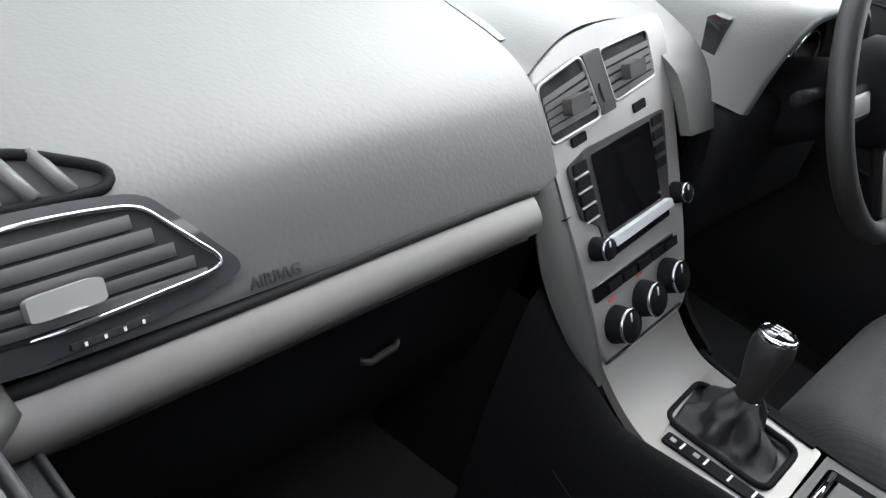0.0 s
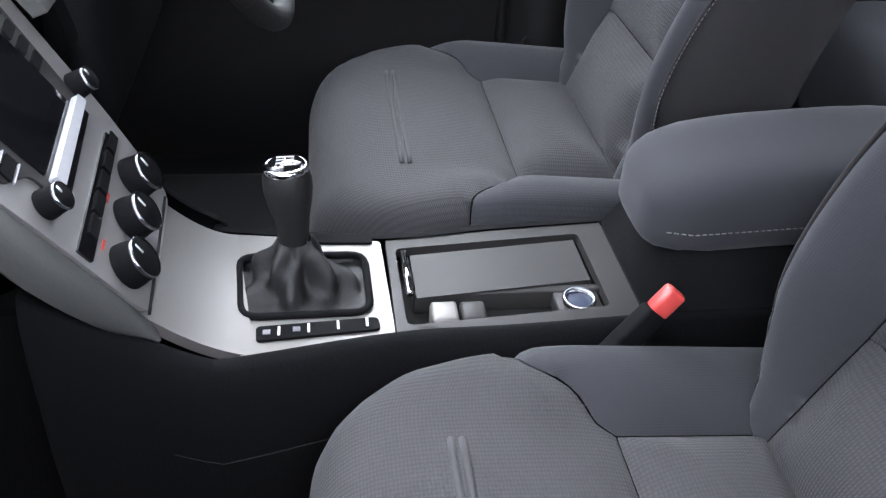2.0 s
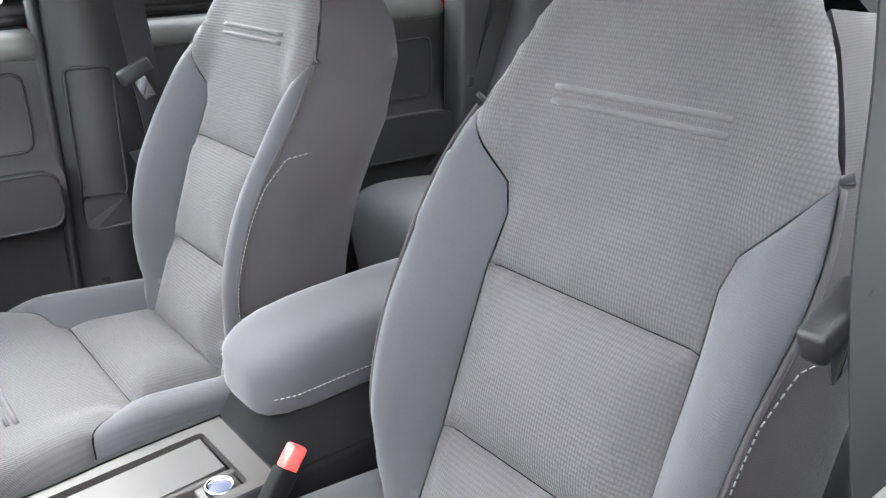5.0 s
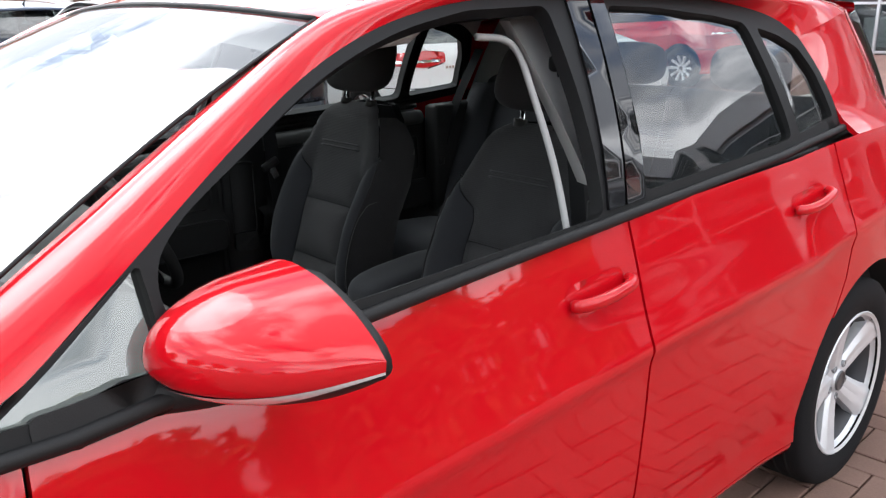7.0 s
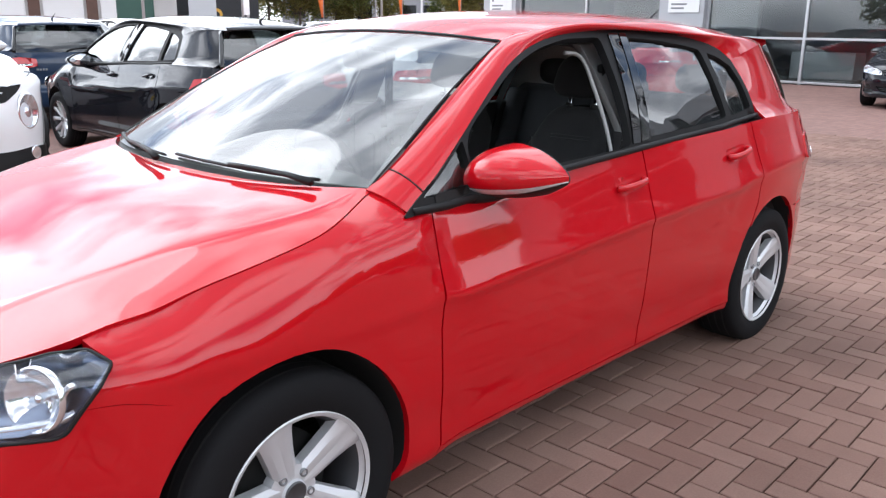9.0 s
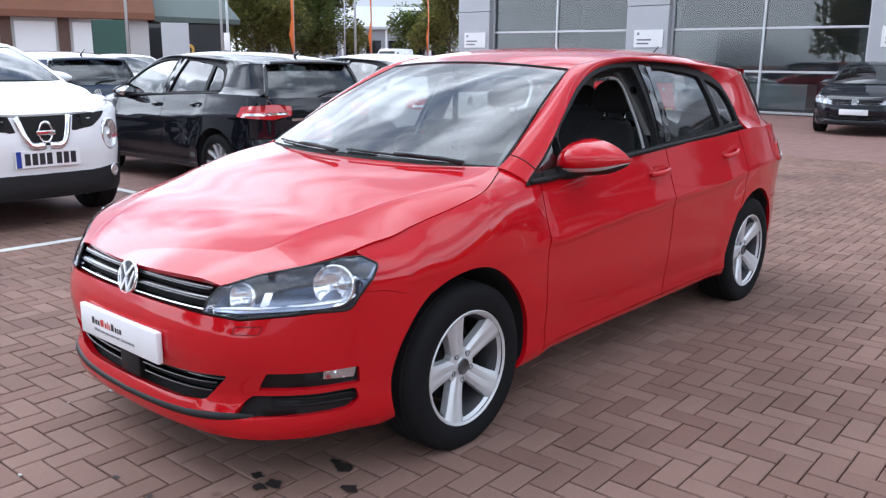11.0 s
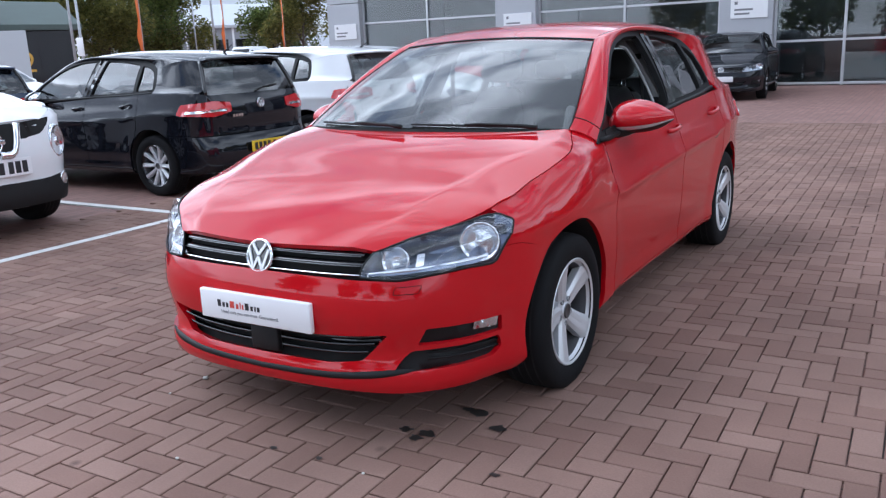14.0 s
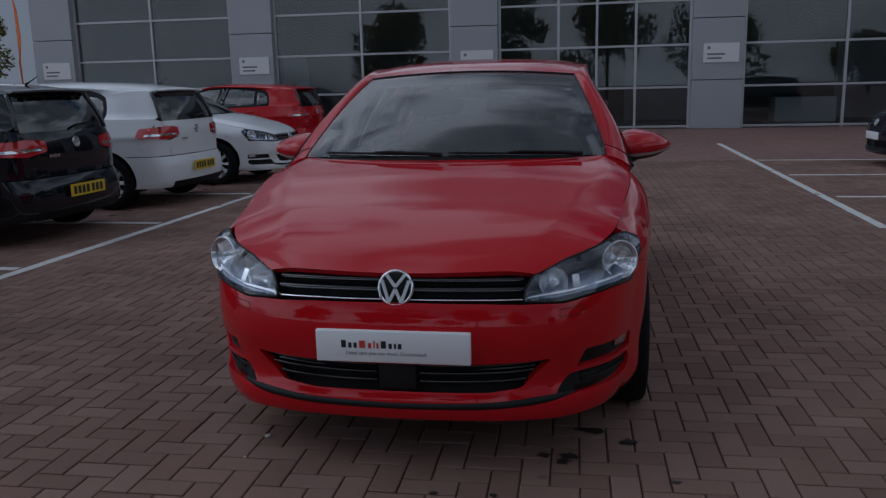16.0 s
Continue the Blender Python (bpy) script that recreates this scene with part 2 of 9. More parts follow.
def smooth_line(pts, n=8, closed=False):
    """Catmull-Rom through points of any dimension, n pieces a span."""
    P = [np.array(p, float) for p in pts]
    out = []
    spans = len(P) if closed else len(P) - 1
    for i in range(spans):
        a, b = P[i], P[(i + 1) % len(P)]
        p = P[i - 1] if (i > 0 or closed) else 2 * a - b
        q = P[(i + 2) % len(P)] if (i + 2 < len(P) or closed) else 2 * b - a
        for k in range(n):
            t = k / n
            out.append(0.5 * (2 * a + (b - p) * t + (2 * p - 5 * a + 4 * b - q) * t * t + (3 * a - p - 3 * b + q) * t ** 3))
    if not closed:
        out.append(P[-1])
    return [tuple(float(c) for c in v) for v in out]


def densify(poly, d):
    out = []
    for i, a in enumerate(poly):
        b = poly[(i + 1) % len(poly)]
        n = max(1, int(math.hypot(b[0] - a[0], b[1] - a[1]) / d))
        out += [(a[0] + (b[0] - a[0]) * k / n, a[1] + (b[1] - a[1]) * k / n) for k in range(n)]
    return out


def rounded(poly, r, n=4):
    """A polygon with its corners rounded by about r."""
    out = []
    for i, p in enumerate(poly):
        p = Vector(p[:2])
        a, b = Vector(poly[i - 1][:2]) - p, Vector(poly[(i + 1) % len(poly)][:2]) - p
        ra = min(r, a.length * 0.45)
        rb = min(r, b.length * 0.45)
        s, e = p + a.normalized() * ra, p + b.normalized() * rb
        for k in range(n + 1):
            t = k / n
            q = s * (1 - t) ** 2 + p * 2 * t * (1 - t) + e * t * t
            out.append((q.x, q.y))
    return out


def inside(x, y, poly):
    c = False
    j = len(poly) - 1
    for i in range(len(poly)):
        if (poly[i][1] > y) != (poly[j][1] > y) and x < (poly[j][0] - poly[i][0]) * (y - poly[i][1]) / (poly[j][1] - poly[i][1]) + poly[i][0]:
            c = not c
        j = i
    return c


def fill_bm(poly, fn, grid=0.05, flange=0.015, out_from=None, holes=(), mirror=False, lift=0.0, pillow=None, uv=False, fair=False):
    """A sheet over a 2D outline, laid on the surface fn(u, v), with a folded-in rim."""
    loops = [densify(poly, grid * 0.7)] + [densify(h, grid * 0.7) for h in holes]
    pts, edges = [], []
    for lp in loops:
        k = len(pts)
        pts += lp
        edges += [(k + i, k + (i + 1) % len(lp)) for i in range(len(lp))]
    us, vs = [p[0] for p in loops[0]], [p[1] for p in loops[0]]
    # interior points stay clear of the rim
    rim = np.array(pts)
    u = min(us) + grid * 0.5
    while u < max(us):
        v = min(vs) + grid * 0.5
        while v < max(vs):
            if inside(u, v, loops[0]) and not any(inside(u, v, h) for h in loops[1:]):
                if ((rim - (u, v)) ** 2).sum(1).min() > (grid * 0.45) ** 2:
                    pts.append((u, v))
            v += grid
        u += grid
    vo, eo, fo, *_ = delaunay_2d_cdt([Vector(p) for p in pts], edges, [], 0, 1e-6)
    bm = bmesh.new()
    # the surface's own slope at each point is kept for the shading normals
    for k in SLOPES if fair else ():
        bm.verts.layers.float_vector.new(k)
    sgn = -1 if mirror else 1
    V = []
    flat = {}
    for p in vo:
        q = Vector(fn(p.x, p.y))
        V.append(bm.verts.new((q.x, sgn * q.y, q.z)))
        flat[V[-1]] = (p.x, p.y)
    if fair:
        lay = [bm.verts.layers.float_vector[k] for k in SLOPES]
        for v in V:
            a, b = flat[v]
            for k, (du, dv) in zip(lay, ((0.03, 0), (-0.03, 0), (0, 0.009), (0, -0.009))):
                q = fn(a + du, b + dv)
                v[k] = (q[0], sgn * q[1], q[2])
    for f in fo:
        cx, cy = sum(vo[i].x for i in f) / 3, sum(vo[i].y for i in f) / 3
        if inside(cx, cy, loops[0]) and not any(inside(cx, cy, h) for h in loops[1:]):
            try:
                bm.faces.new([V[i] for i in f])
            except ValueError:
                pass
    loose = [v for v in bm.verts if not v.link_faces]
    for v in loose:
        bm.verts.remove(v)
    if uv:
        layer = bm.loops.layers.uv.new("UVMap")
        for f in bm.faces:
            for lp in f.loops:
                lp[layer].uv = flat[lp.vert]
    if pillow:
        finish_sheet(bm, 0, out_from)
        moves = []
        for v in bm.verts:
            d = math.sqrt(((rim - flat[v]) ** 2).sum(1).min())
            moves.append((v, v.normal.copy() * (pillow[0] * (1 - math.exp(-d / pillow[1])))))
        for v, m in moves:
            v.co += m
    return finish_sheet(bm, flange, out_from, lift)


SLOPES = ("slope_a", "slope_b", "slope_c", "slope_d")


def finish_sheet(bm, flange, out_from, lift=0.0):
    bmesh.ops.recalc_face_normals(bm, faces=bm.faces)
    c = Vector(out_from if out_from else (-1.3, 0, 0.6))
    tot = sum(f.normal.dot(f.calc_center_median() - c) * f.calc_area() for f in bm.faces)
    if tot < 0:
        bmesh.ops.reverse_faces(bm, faces=bm.faces)
    bm.normal_update()
    if lift:
        for v, nn in [(v, v.normal.copy()) for v in bm.verts]:
            v.co += nn * lift
    if flange:
        edges = [e for e in bm.edges if e.is_boundary]
        made = {}
        for e in edges:
            e.smooth = False
            for v in e.verts:
                if v not in made:
                    made[v] = bm.verts.new(v.co - v.normal * flange)
        for e in edges:
            lp = e.link_loops[0]
            a, b = lp.vert, lp.link_loop_next.vert
            bm.faces.new((b, a, made[a], made[b]))
    return bm


def loft_bm(curves, closed_u=False, flange=0.0, out_from=None, sharp=()):
    """Quads between curves of equal point counts."""
    bm = bmesh.new()
    rows = [[bm.verts.new(p) for p in c] for c in curves]
    n = len(rows[0])
    for i in range(len(rows) - 1):
        for k in range(n if closed_u else n - 1):
            q = (rows[i][k], rows[i][(k + 1) % n], rows[i + 1][(k + 1) % n], rows[i + 1][k])
            if len({tuple(round(c, 6) for c in v.co) for v in q}) >= 3:
                try:
                    bm.faces.new(q)
                except ValueError:
                    pass
    bmesh.ops.remove_doubles(bm, verts=bm.verts, dist=1e-5)
    return finish_sheet(bm, flange, out_from)


def between(A, B, n, bulge=0.0, push=(0, 0, 1)):
    """Curves from A to B, arched by bulge along push."""
    out = []
    p = Vector(push)
    for k in range(n + 1):
        t = k / n
        out.append([tuple(Vector(a) * (1 - t) + Vector(b) * t + p * (bulge * 4 * t * (1 - t))) for a, b in zip(A, B)])
    return out


def resample(line, n):
    P = [Vector(p) for p in line]
    d = [0.0]
    for a, b in zip(P, P[1:]):
        d.append(d[-1] + (b - a).length)
    out = []
    j = 0
    for k in range(n):
        s = d[-1] * k / (n - 1)
        while j < len(P) - 2 and d[j + 1] < s:
            j += 1
        t = (s - d[j]) / max(1e-9, d[j + 1] - d[j])
        out.append(tuple(P[j].lerp(P[j + 1], min(1, t))))
    return out


def box_bm(lo, hi, bevel=0.0, seg=2, bm=None):
    bm = bm or bmesh.new()
    r = bmesh.ops.create_cube(bm, size=1)
    for v in r["verts"]:
        v.co = Vector([lo[i] + (v.co[i] + 0.5) * (hi[i] - lo[i]) for i in range(3)])
    if bevel:
        es = {e for v in r["verts"] for e in v.link_edges}
        bmesh.ops.bevel(bm, geom=list(es), offset=bevel, segments=seg, profile=0.5, affect="EDGES")
    return bm


def tube_bm(line, r, sides=8, bm=None, caps=True, closed=False):
    """A round bar along a line; r is one radius or one a point."""
    bm = bm or bmesh.new()
    P = [Vector(p) for p in line]
    rs = r if isinstance(r, (list, tuple)) else [r] * len(P)
    rings = []
    up = Vector((0, 0, 1))
    for i, p in enumerate(P):
        if closed:
            d = (P[(i + 1) % len(P)] - P[i - 1]).normalized()
        else:
            d = (P[min(i + 1, len(P) - 1)] - P[max(i - 1, 0)]).normalized()
        a = up - d * up.dot(d)
        if a.length < 0.1:
            a = Vector((1, 0, 0)) - d * d.x
        a.normalize()
        b = d.cross(a)
        rings.append([bm.verts.new(p + (a * math.cos(2 * math.pi * k / sides) + b * math.sin(2 * math.pi * k / sides)) * rs[i]) for k in range(sides)])
    m = len(rings)
    for i in range(m if closed else m - 1):
        A, B = rings[i], rings[(i + 1) % m]
        for k in range(sides):
            bm.faces.new((A[k], A[(k + 1) % sides], B[(k + 1) % sides], B[k]))
    if caps and not closed:
        bm.faces.new(rings[0][::-1])
        bm.faces.new(rings[-1])
    bmesh.ops.recalc_face_normals(bm, faces=bm.faces)
    return bm


def lathe_bm(profile, sides=32, axis="z", at=(0, 0, 0), bm=None):
    """Turns (radius, height) points round an axis."""
    bm = bm or bmesh.new()
    rings = []
    for r, h in profile:
        ring = []
        for k in range(sides):
            c, s = r * math.cos(2 * math.pi * k / sides), r * math.sin(2 * math.pi * k / sides)
            p = {"z": (c, s, h), "y": (c, h, s), "x": (h, c, s)}[axis]
            ring.append(bm.verts.new(Vector(p) + Vector(at)))
        rings.append(ring)
    for A, B in zip(rings, rings[1:]):
        for k in range(sides):
            bm.faces.new((A[k], A[(k + 1) % sides], B[(k + 1) % sides], B[k]))
    for ring, (r, h) in ((rings[0], profile[0]), (rings[-1], profile[-1])):
        if r < 1e-4:
            bmesh.ops.remove_doubles(bm, verts=ring, dist=1e-3)
    bmesh.ops.recalc_face_normals(bm, faces=bm.faces)
    return bm


def prism_bm(poly, fn0, fn1, bm=None):
    """A solid between an outline laid by fn0 and the same laid by fn1."""
    bm = bm or bmesh.new()
    A = [bm.verts.new(fn0(*p)) for p in poly]
    B = [bm.verts.new(fn1(*p)) for p in poly]
    n = len(poly)
    bm.faces.new(A)
    bm.faces.new(B[::-1])
    for k in range(n):
        bm.faces.new((A[k], B[k], B[(k + 1) % n], A[(k + 1) % n]))
    bmesh.ops.recalc_face_normals(bm, faces=bm.faces)
    return bm


def turned(bm, m):
    bmesh.ops.transform(bm, matrix=m, verts=bm.verts)
    return bm


def sharpen(bm, degrees=40):
    for e in bm.edges:
        if len(e.link_faces) == 2 and e.calc_face_angle(0) > radians(degrees):
            e.smooth = False
    return bm

# ---- ground ----
def paving_mat():
    m, n, l, b = nodes_of("far_paving")
    co = n.new("ShaderNodeTexCoord")
    br = n.new("ShaderNodeTexBrick")
    br.inputs["Scale"].default_value = 1.0
    br.inputs["Brick Width"].default_value, br.inputs["Row Height"].default_value, br.inputs["Mortar Size"].default_value = 0.2, 0.1, 0.004
    br.inputs["Color1"].default_value, br.inputs["Color2"].default_value, br.inputs["Mortar"].default_value = (0.20, 0.105, 0.085, 1), (0.26, 0.145, 0.12, 1), (0.10, 0.075, 0.065, 1)
    no = n.new("ShaderNodeTexNoise")
    no.inputs["Scale"].default_value, no.inputs["Detail"].default_value = 0.35, 6
    l.new(co.outputs["Object"], br.inputs["Vector"])
    l.new(co.outputs["Object"], no.inputs["Vector"])
    mx = n.new("ShaderNodeMix")
    mx.data_type, mx.blend_type = "RGBA", "MULTIPLY"
    mx.inputs["Factor"].default_value = 1.0
    rp = n.new("ShaderNodeMapRange")
    rp.inputs["To Min"].default_value, rp.inputs["To Max"].default_value = 0.7, 1.25
    l.new(no.outputs["Fac"], rp.inputs["Value"])
    l.new(br.outputs["Color"], mx.inputs["A"])
    l.new(rp.outputs["Result"], mx.inputs["B"])
    l.new(mx.outputs["Result"], b.inputs["Base Color"])
    put_in(b, "Roughness", 0.75)
    return m


bm = bmesh.new()
bmesh.ops.create_grid(bm, x_segments=8, y_segments=8, size=400)
ground = tagged(part("ground", bm, paving_mat(), smooth=False), "red and brown block paving of the forecourt", "ground", kind="structure")

# ---- five-door hatchback: outer skin ----
PLAN = smooth_line([(0.880, 0.0), (0.874, 0.20), (0.850, 0.40), (0.800, 0.555), (0.715, 0.665), (0.590, 0.748), (0.42, 0.808), (0.2, 0.858), (0.0, 0.884),
                    (-0.3, 0.892), (-0.8, 0.887), (-1.5, 0.889), (-2.2, 0.893), (-2.63, 0.893), (-3.0, 0.862), (-3.2, 0.805), (-3.31, 0.70),
                    (-3.365, 0.5), (-3.39, 0.25), (-3.40, 0.0)], 24)
PLAN_P = np.array(PLAN)
PLAN_S = np.r_[0, np.cumsum(np.hypot(*np.diff(PLAN_P, axis=0).T))]
PLAN_T = np.gradient(PLAN_P, PLAN_S, axis=0)
PLAN_T /= np.hypot(*PLAN_T.T)[:, None]
S_END = float(PLAN_S[-1])
SIDE_Z = [(0.13, -0.10), (0.165, -0.052), (0.21, -0.032), (0.27, -0.027), (0.34, -0.026), (0.45, -0.016), (0.60, -0.0105), (0.66, -0.0085), (0.69, -0.0065), (0.705, -0.0035), (0.715, -0.0004), (0.72, 0.0)]
SHOULDER_Z = [(0.72, 0.0), (0.727, -0.0016), (0.737, -0.0058), (0.755, -0.0138), (0.80, -0.033), (0.87, -0.060), (0.94, -0.090), (1.0, -0.122), (1.06, -0.16)]
FRONT_Z = [(0.13, -0.055), (0.165, -0.016), (0.20, -0.004), (0.24, -0.004), (0.30, -0.022), (0.37, -0.012), (0.44, 0.0), (0.51, -0.004), (0.575, -0.020),
           (0.63, -0.042), (0.69, -0.080), (0.75, -0.135), (0.85, -0.25)]
REAR_Z = [(0.18, -0.06), (0.24, -0.02), (0.36, 0.0), (0.50, -0.005), (0.57, -0.03), (0.60, -0.05), (0.70, -0.055), (0.85, -0.06), (0.95, -0.085), (1.05, -0.13)]
CREASE_X = [(-3.3, 0.80), (-2.6, 0.79), (-1.5, 0.760), (-0.84, 0.730), (-0.45, 0.712), (0.0, 0.712), (0.4, 0.70), (0.8, 0.66)]


def sx(x):
    """Way along the plan outline at which the side stands at x."""
    return float(np.interp(-x, -PLAN_P[:, 0], PLAN_S))


def sy(y):
    """Way along the plan outline at which the nose stands at y."""
    k = int(PLAN_P[:, 1].argmax())
    return float(np.interp(y, PLAN_P[:k, 1], PLAN_S[:k]))


def ry(y):
    """The same at the tail."""
    k = int(PLAN_P[:, 1].argmax())
    return float(np.interp(-y, -PLAN_P[k:, 1], PLAN_S[k:]))


def skin(s, z):
    """The car's outer skin below the windows; s is negative on the right side."""
    a = min(abs(s), S_END)
    x, y = float(np.interp(a, PLAN_S, PLAN_P[:, 0])), float(np.interp(a, PLAN_S, PLAN_P[:, 1]))
    tx, ty = float(np.interp(a, PLAN_S, PLAN_T[:, 0])), float(np.interp(a, PLAN_S, PLAN_T[:, 1]))
    nx, ny = ty, -tx
    front, rear = step(0.25, 0.92, nx), step(0.25, 0.92, -nx)
    zz = z - (spl(x, CREASE_X) - 0.72) * step(0.45, 0.70, z)
    side = spl(zz, SIDE_Z) if zz < 0.72 else spl(zz, SHOULDER_Z)
    # the top of the lamps rolls in towards the bonnet
    if x > 0.1 and zz > 0.735:
        side -= 15.0 * step(0.15, 0.40, x) * (zz - 0.735) ** 2
    off = front * spl(z, FRONT_Z) + rear * spl(z, REAR_Z) + (1 - front - rear) * side
    # wheel arches swell a little
    for wx in (0.0, -2.632):
        d = math.hypot(x - wx, z - 0.32)
        off += 0.010 * step(0.56, 0.37, d) * (1 - front - rear)
    x, y = x + nx * off, y + ny * off
    return (x, math.copysign(y, s) if s else y, z)


def side(x, z):
    return skin(sx(x), z)


BELT = [(-2.80, 1.030), (-2.4, 1.012), (-1.55, 0.988), (-0.8, 0.957), (-0.345, 0.922)]
BELT_Y = [(-3.2, 0.70), (-2.9, 0.745), (-2.4, 0.785), (-1.5, 0.808), (-0.7, 0.808), (-0.34, 0.800)]


def house(x, z):
    """The side of the cabin above the belt line."""
    d = z - 0.95
    return (x, spl(x, BELT_Y) - 0.40 * d - 0.40 * d * max(d, 0), z)


HOOD_Z = [(-0.36, 1.015), (-0.12, 0.971), (0.04, 0.940), (0.2, 0.899), (0.36, 0.857), (0.5, 0.815), (0.62, 0.775), (0.72, 0.736), (0.79, 0.698), (0.83, 0.672)]
SHUT_Z = [(-0.34, 0.978), (-0.28, 0.962), (-0.163, 0.930), (-0.082, 0.907), (0.089, 0.864), (0.267, 0.822), (0.377, 0.795), (0.49, 0.765), (0.61, 0.735), (0.704, 0.704),
          (0.777, 0.668), (0.83, 0.655)]
EDGE_Y = [(-0.34, 0.700), (-0.29, 0.712), (-0.163, 0.775), (-0.082, 0.796), (0.089, 0.781), (0.267, 0.745), (0.377, 0.724), (0.49, 0.698), (0.61, 0.642), (0.704, 0.554),
          (0.777, 0.462), (0.83, 0.38)]
RIDGE = [(-0.3, 0.97), (-0.22, 0.93), (-0.01, 0.85), (0.16, 0.79), (0.33, 0.76), (0.49, 0.735), (0.65, 0.77), (0.78, 0.85)]


def hood_edge(x):
    return (x, spl(x, EDGE_Y), spl(x, SHUT_Z))


def wing(x, z):
    """The side skin, rolling over from the wheel arch to the bonnet's shut line."""
    p = side(x, z)
    zs, z0 = spl(x, SHUT_Z), 0.69 - 0.03 * step(0.25, 0.47, x)
    if z <= z0:
        return p
    ya, v = side(x, z0)[1], min(1.05, (z - z0) / (zs - z0))
    k, e = 0.25 * step(0.1, -0.30, x), 2.0 + 3.0 * step(0.15, -0.32, x)
    y = ya - (ya - spl(x, EDGE_Y) - 0.0012) * (k * v + (1 - k) * v ** e)
    w = max(step(-0.36, -0.43, x), step(0.44, 0.49, x))
    return (p[0], y + (p[1] - y) * w, p[2])


def hood(x, t):
    """The bonnet: t runs from -1 at its right edge to 1 at its left."""
    e = hood_edge(x)
    zc = spl(x, HOOD_Z)
    a, r = abs(t), spl(x, RIDGE)
    # two long creases part the crowned top from the falling flanks
    zr = zc + (e[2] - zc) * (0.35 * r ** 2 + 0.65 * r ** 6) + 0.006 * step(0.84, 0.45, x)
    f = (a - r) / (1 - r)
    z = zc + (zr - zc) * (a / r) ** 2.2 if a < r else zr + (e[2] - zr) * f * (0.8 + 0.2 * f)
    return (x, t * e[1], z)


RAIL = smooth_line([(-0.300, 0.700, 0.978), (-0.36, 0.687, 1.004), (-0.44, 0.666, 1.051), (-0.52, 0.645, 1.098), (-0.78, 0.578, 1.236), (-1.0, 0.528, 1.340), (-1.12, 0.535, 1.371), (-1.35, 0.556, 1.394),
                    (-1.75, 0.567, 1.408), (-2.2, 0.560, 1.398), (-2.6, 0.540, 1.372), (-2.95, 0.512, 1.338), (-3.10, 0.500, 1.318)], 10)
ROOF_Z = [(-3.14, 1.358), (-2.8, 1.404), (-2.3, 1.440), (-1.8, 1.452), (-1.5, 1.444), (-1.2, 1.416), (-0.97, 1.372)]
DLO = smooth_line([(-0.345, 0.925), (-0.55, 1.066), (-0.75, 1.190), (-0.93, 1.282), (-1.12, 1.340), (-1.35, 1.369), (-1.7, 1.378), (-2.05, 1.366), (-2.32, 1.340),
                   (-2.48, 1.305), (-2.565, 1.258)], 8) + [(-2.600, 1.18), (-2.618, 1.10), (-2.622, 1.03)]
WHEELS = ((0.0, 0.772), (-2.637, 0.770))


def arch(cx, a0, a1, r=0.358, n=22):
    return [(cx + r * math.cos(radians(a0 + (a1 - a0) * k / n)), 0.322 + r * math.sin(radians(a0 + (a1 - a0) * k / n))) for k in range(n + 1)]


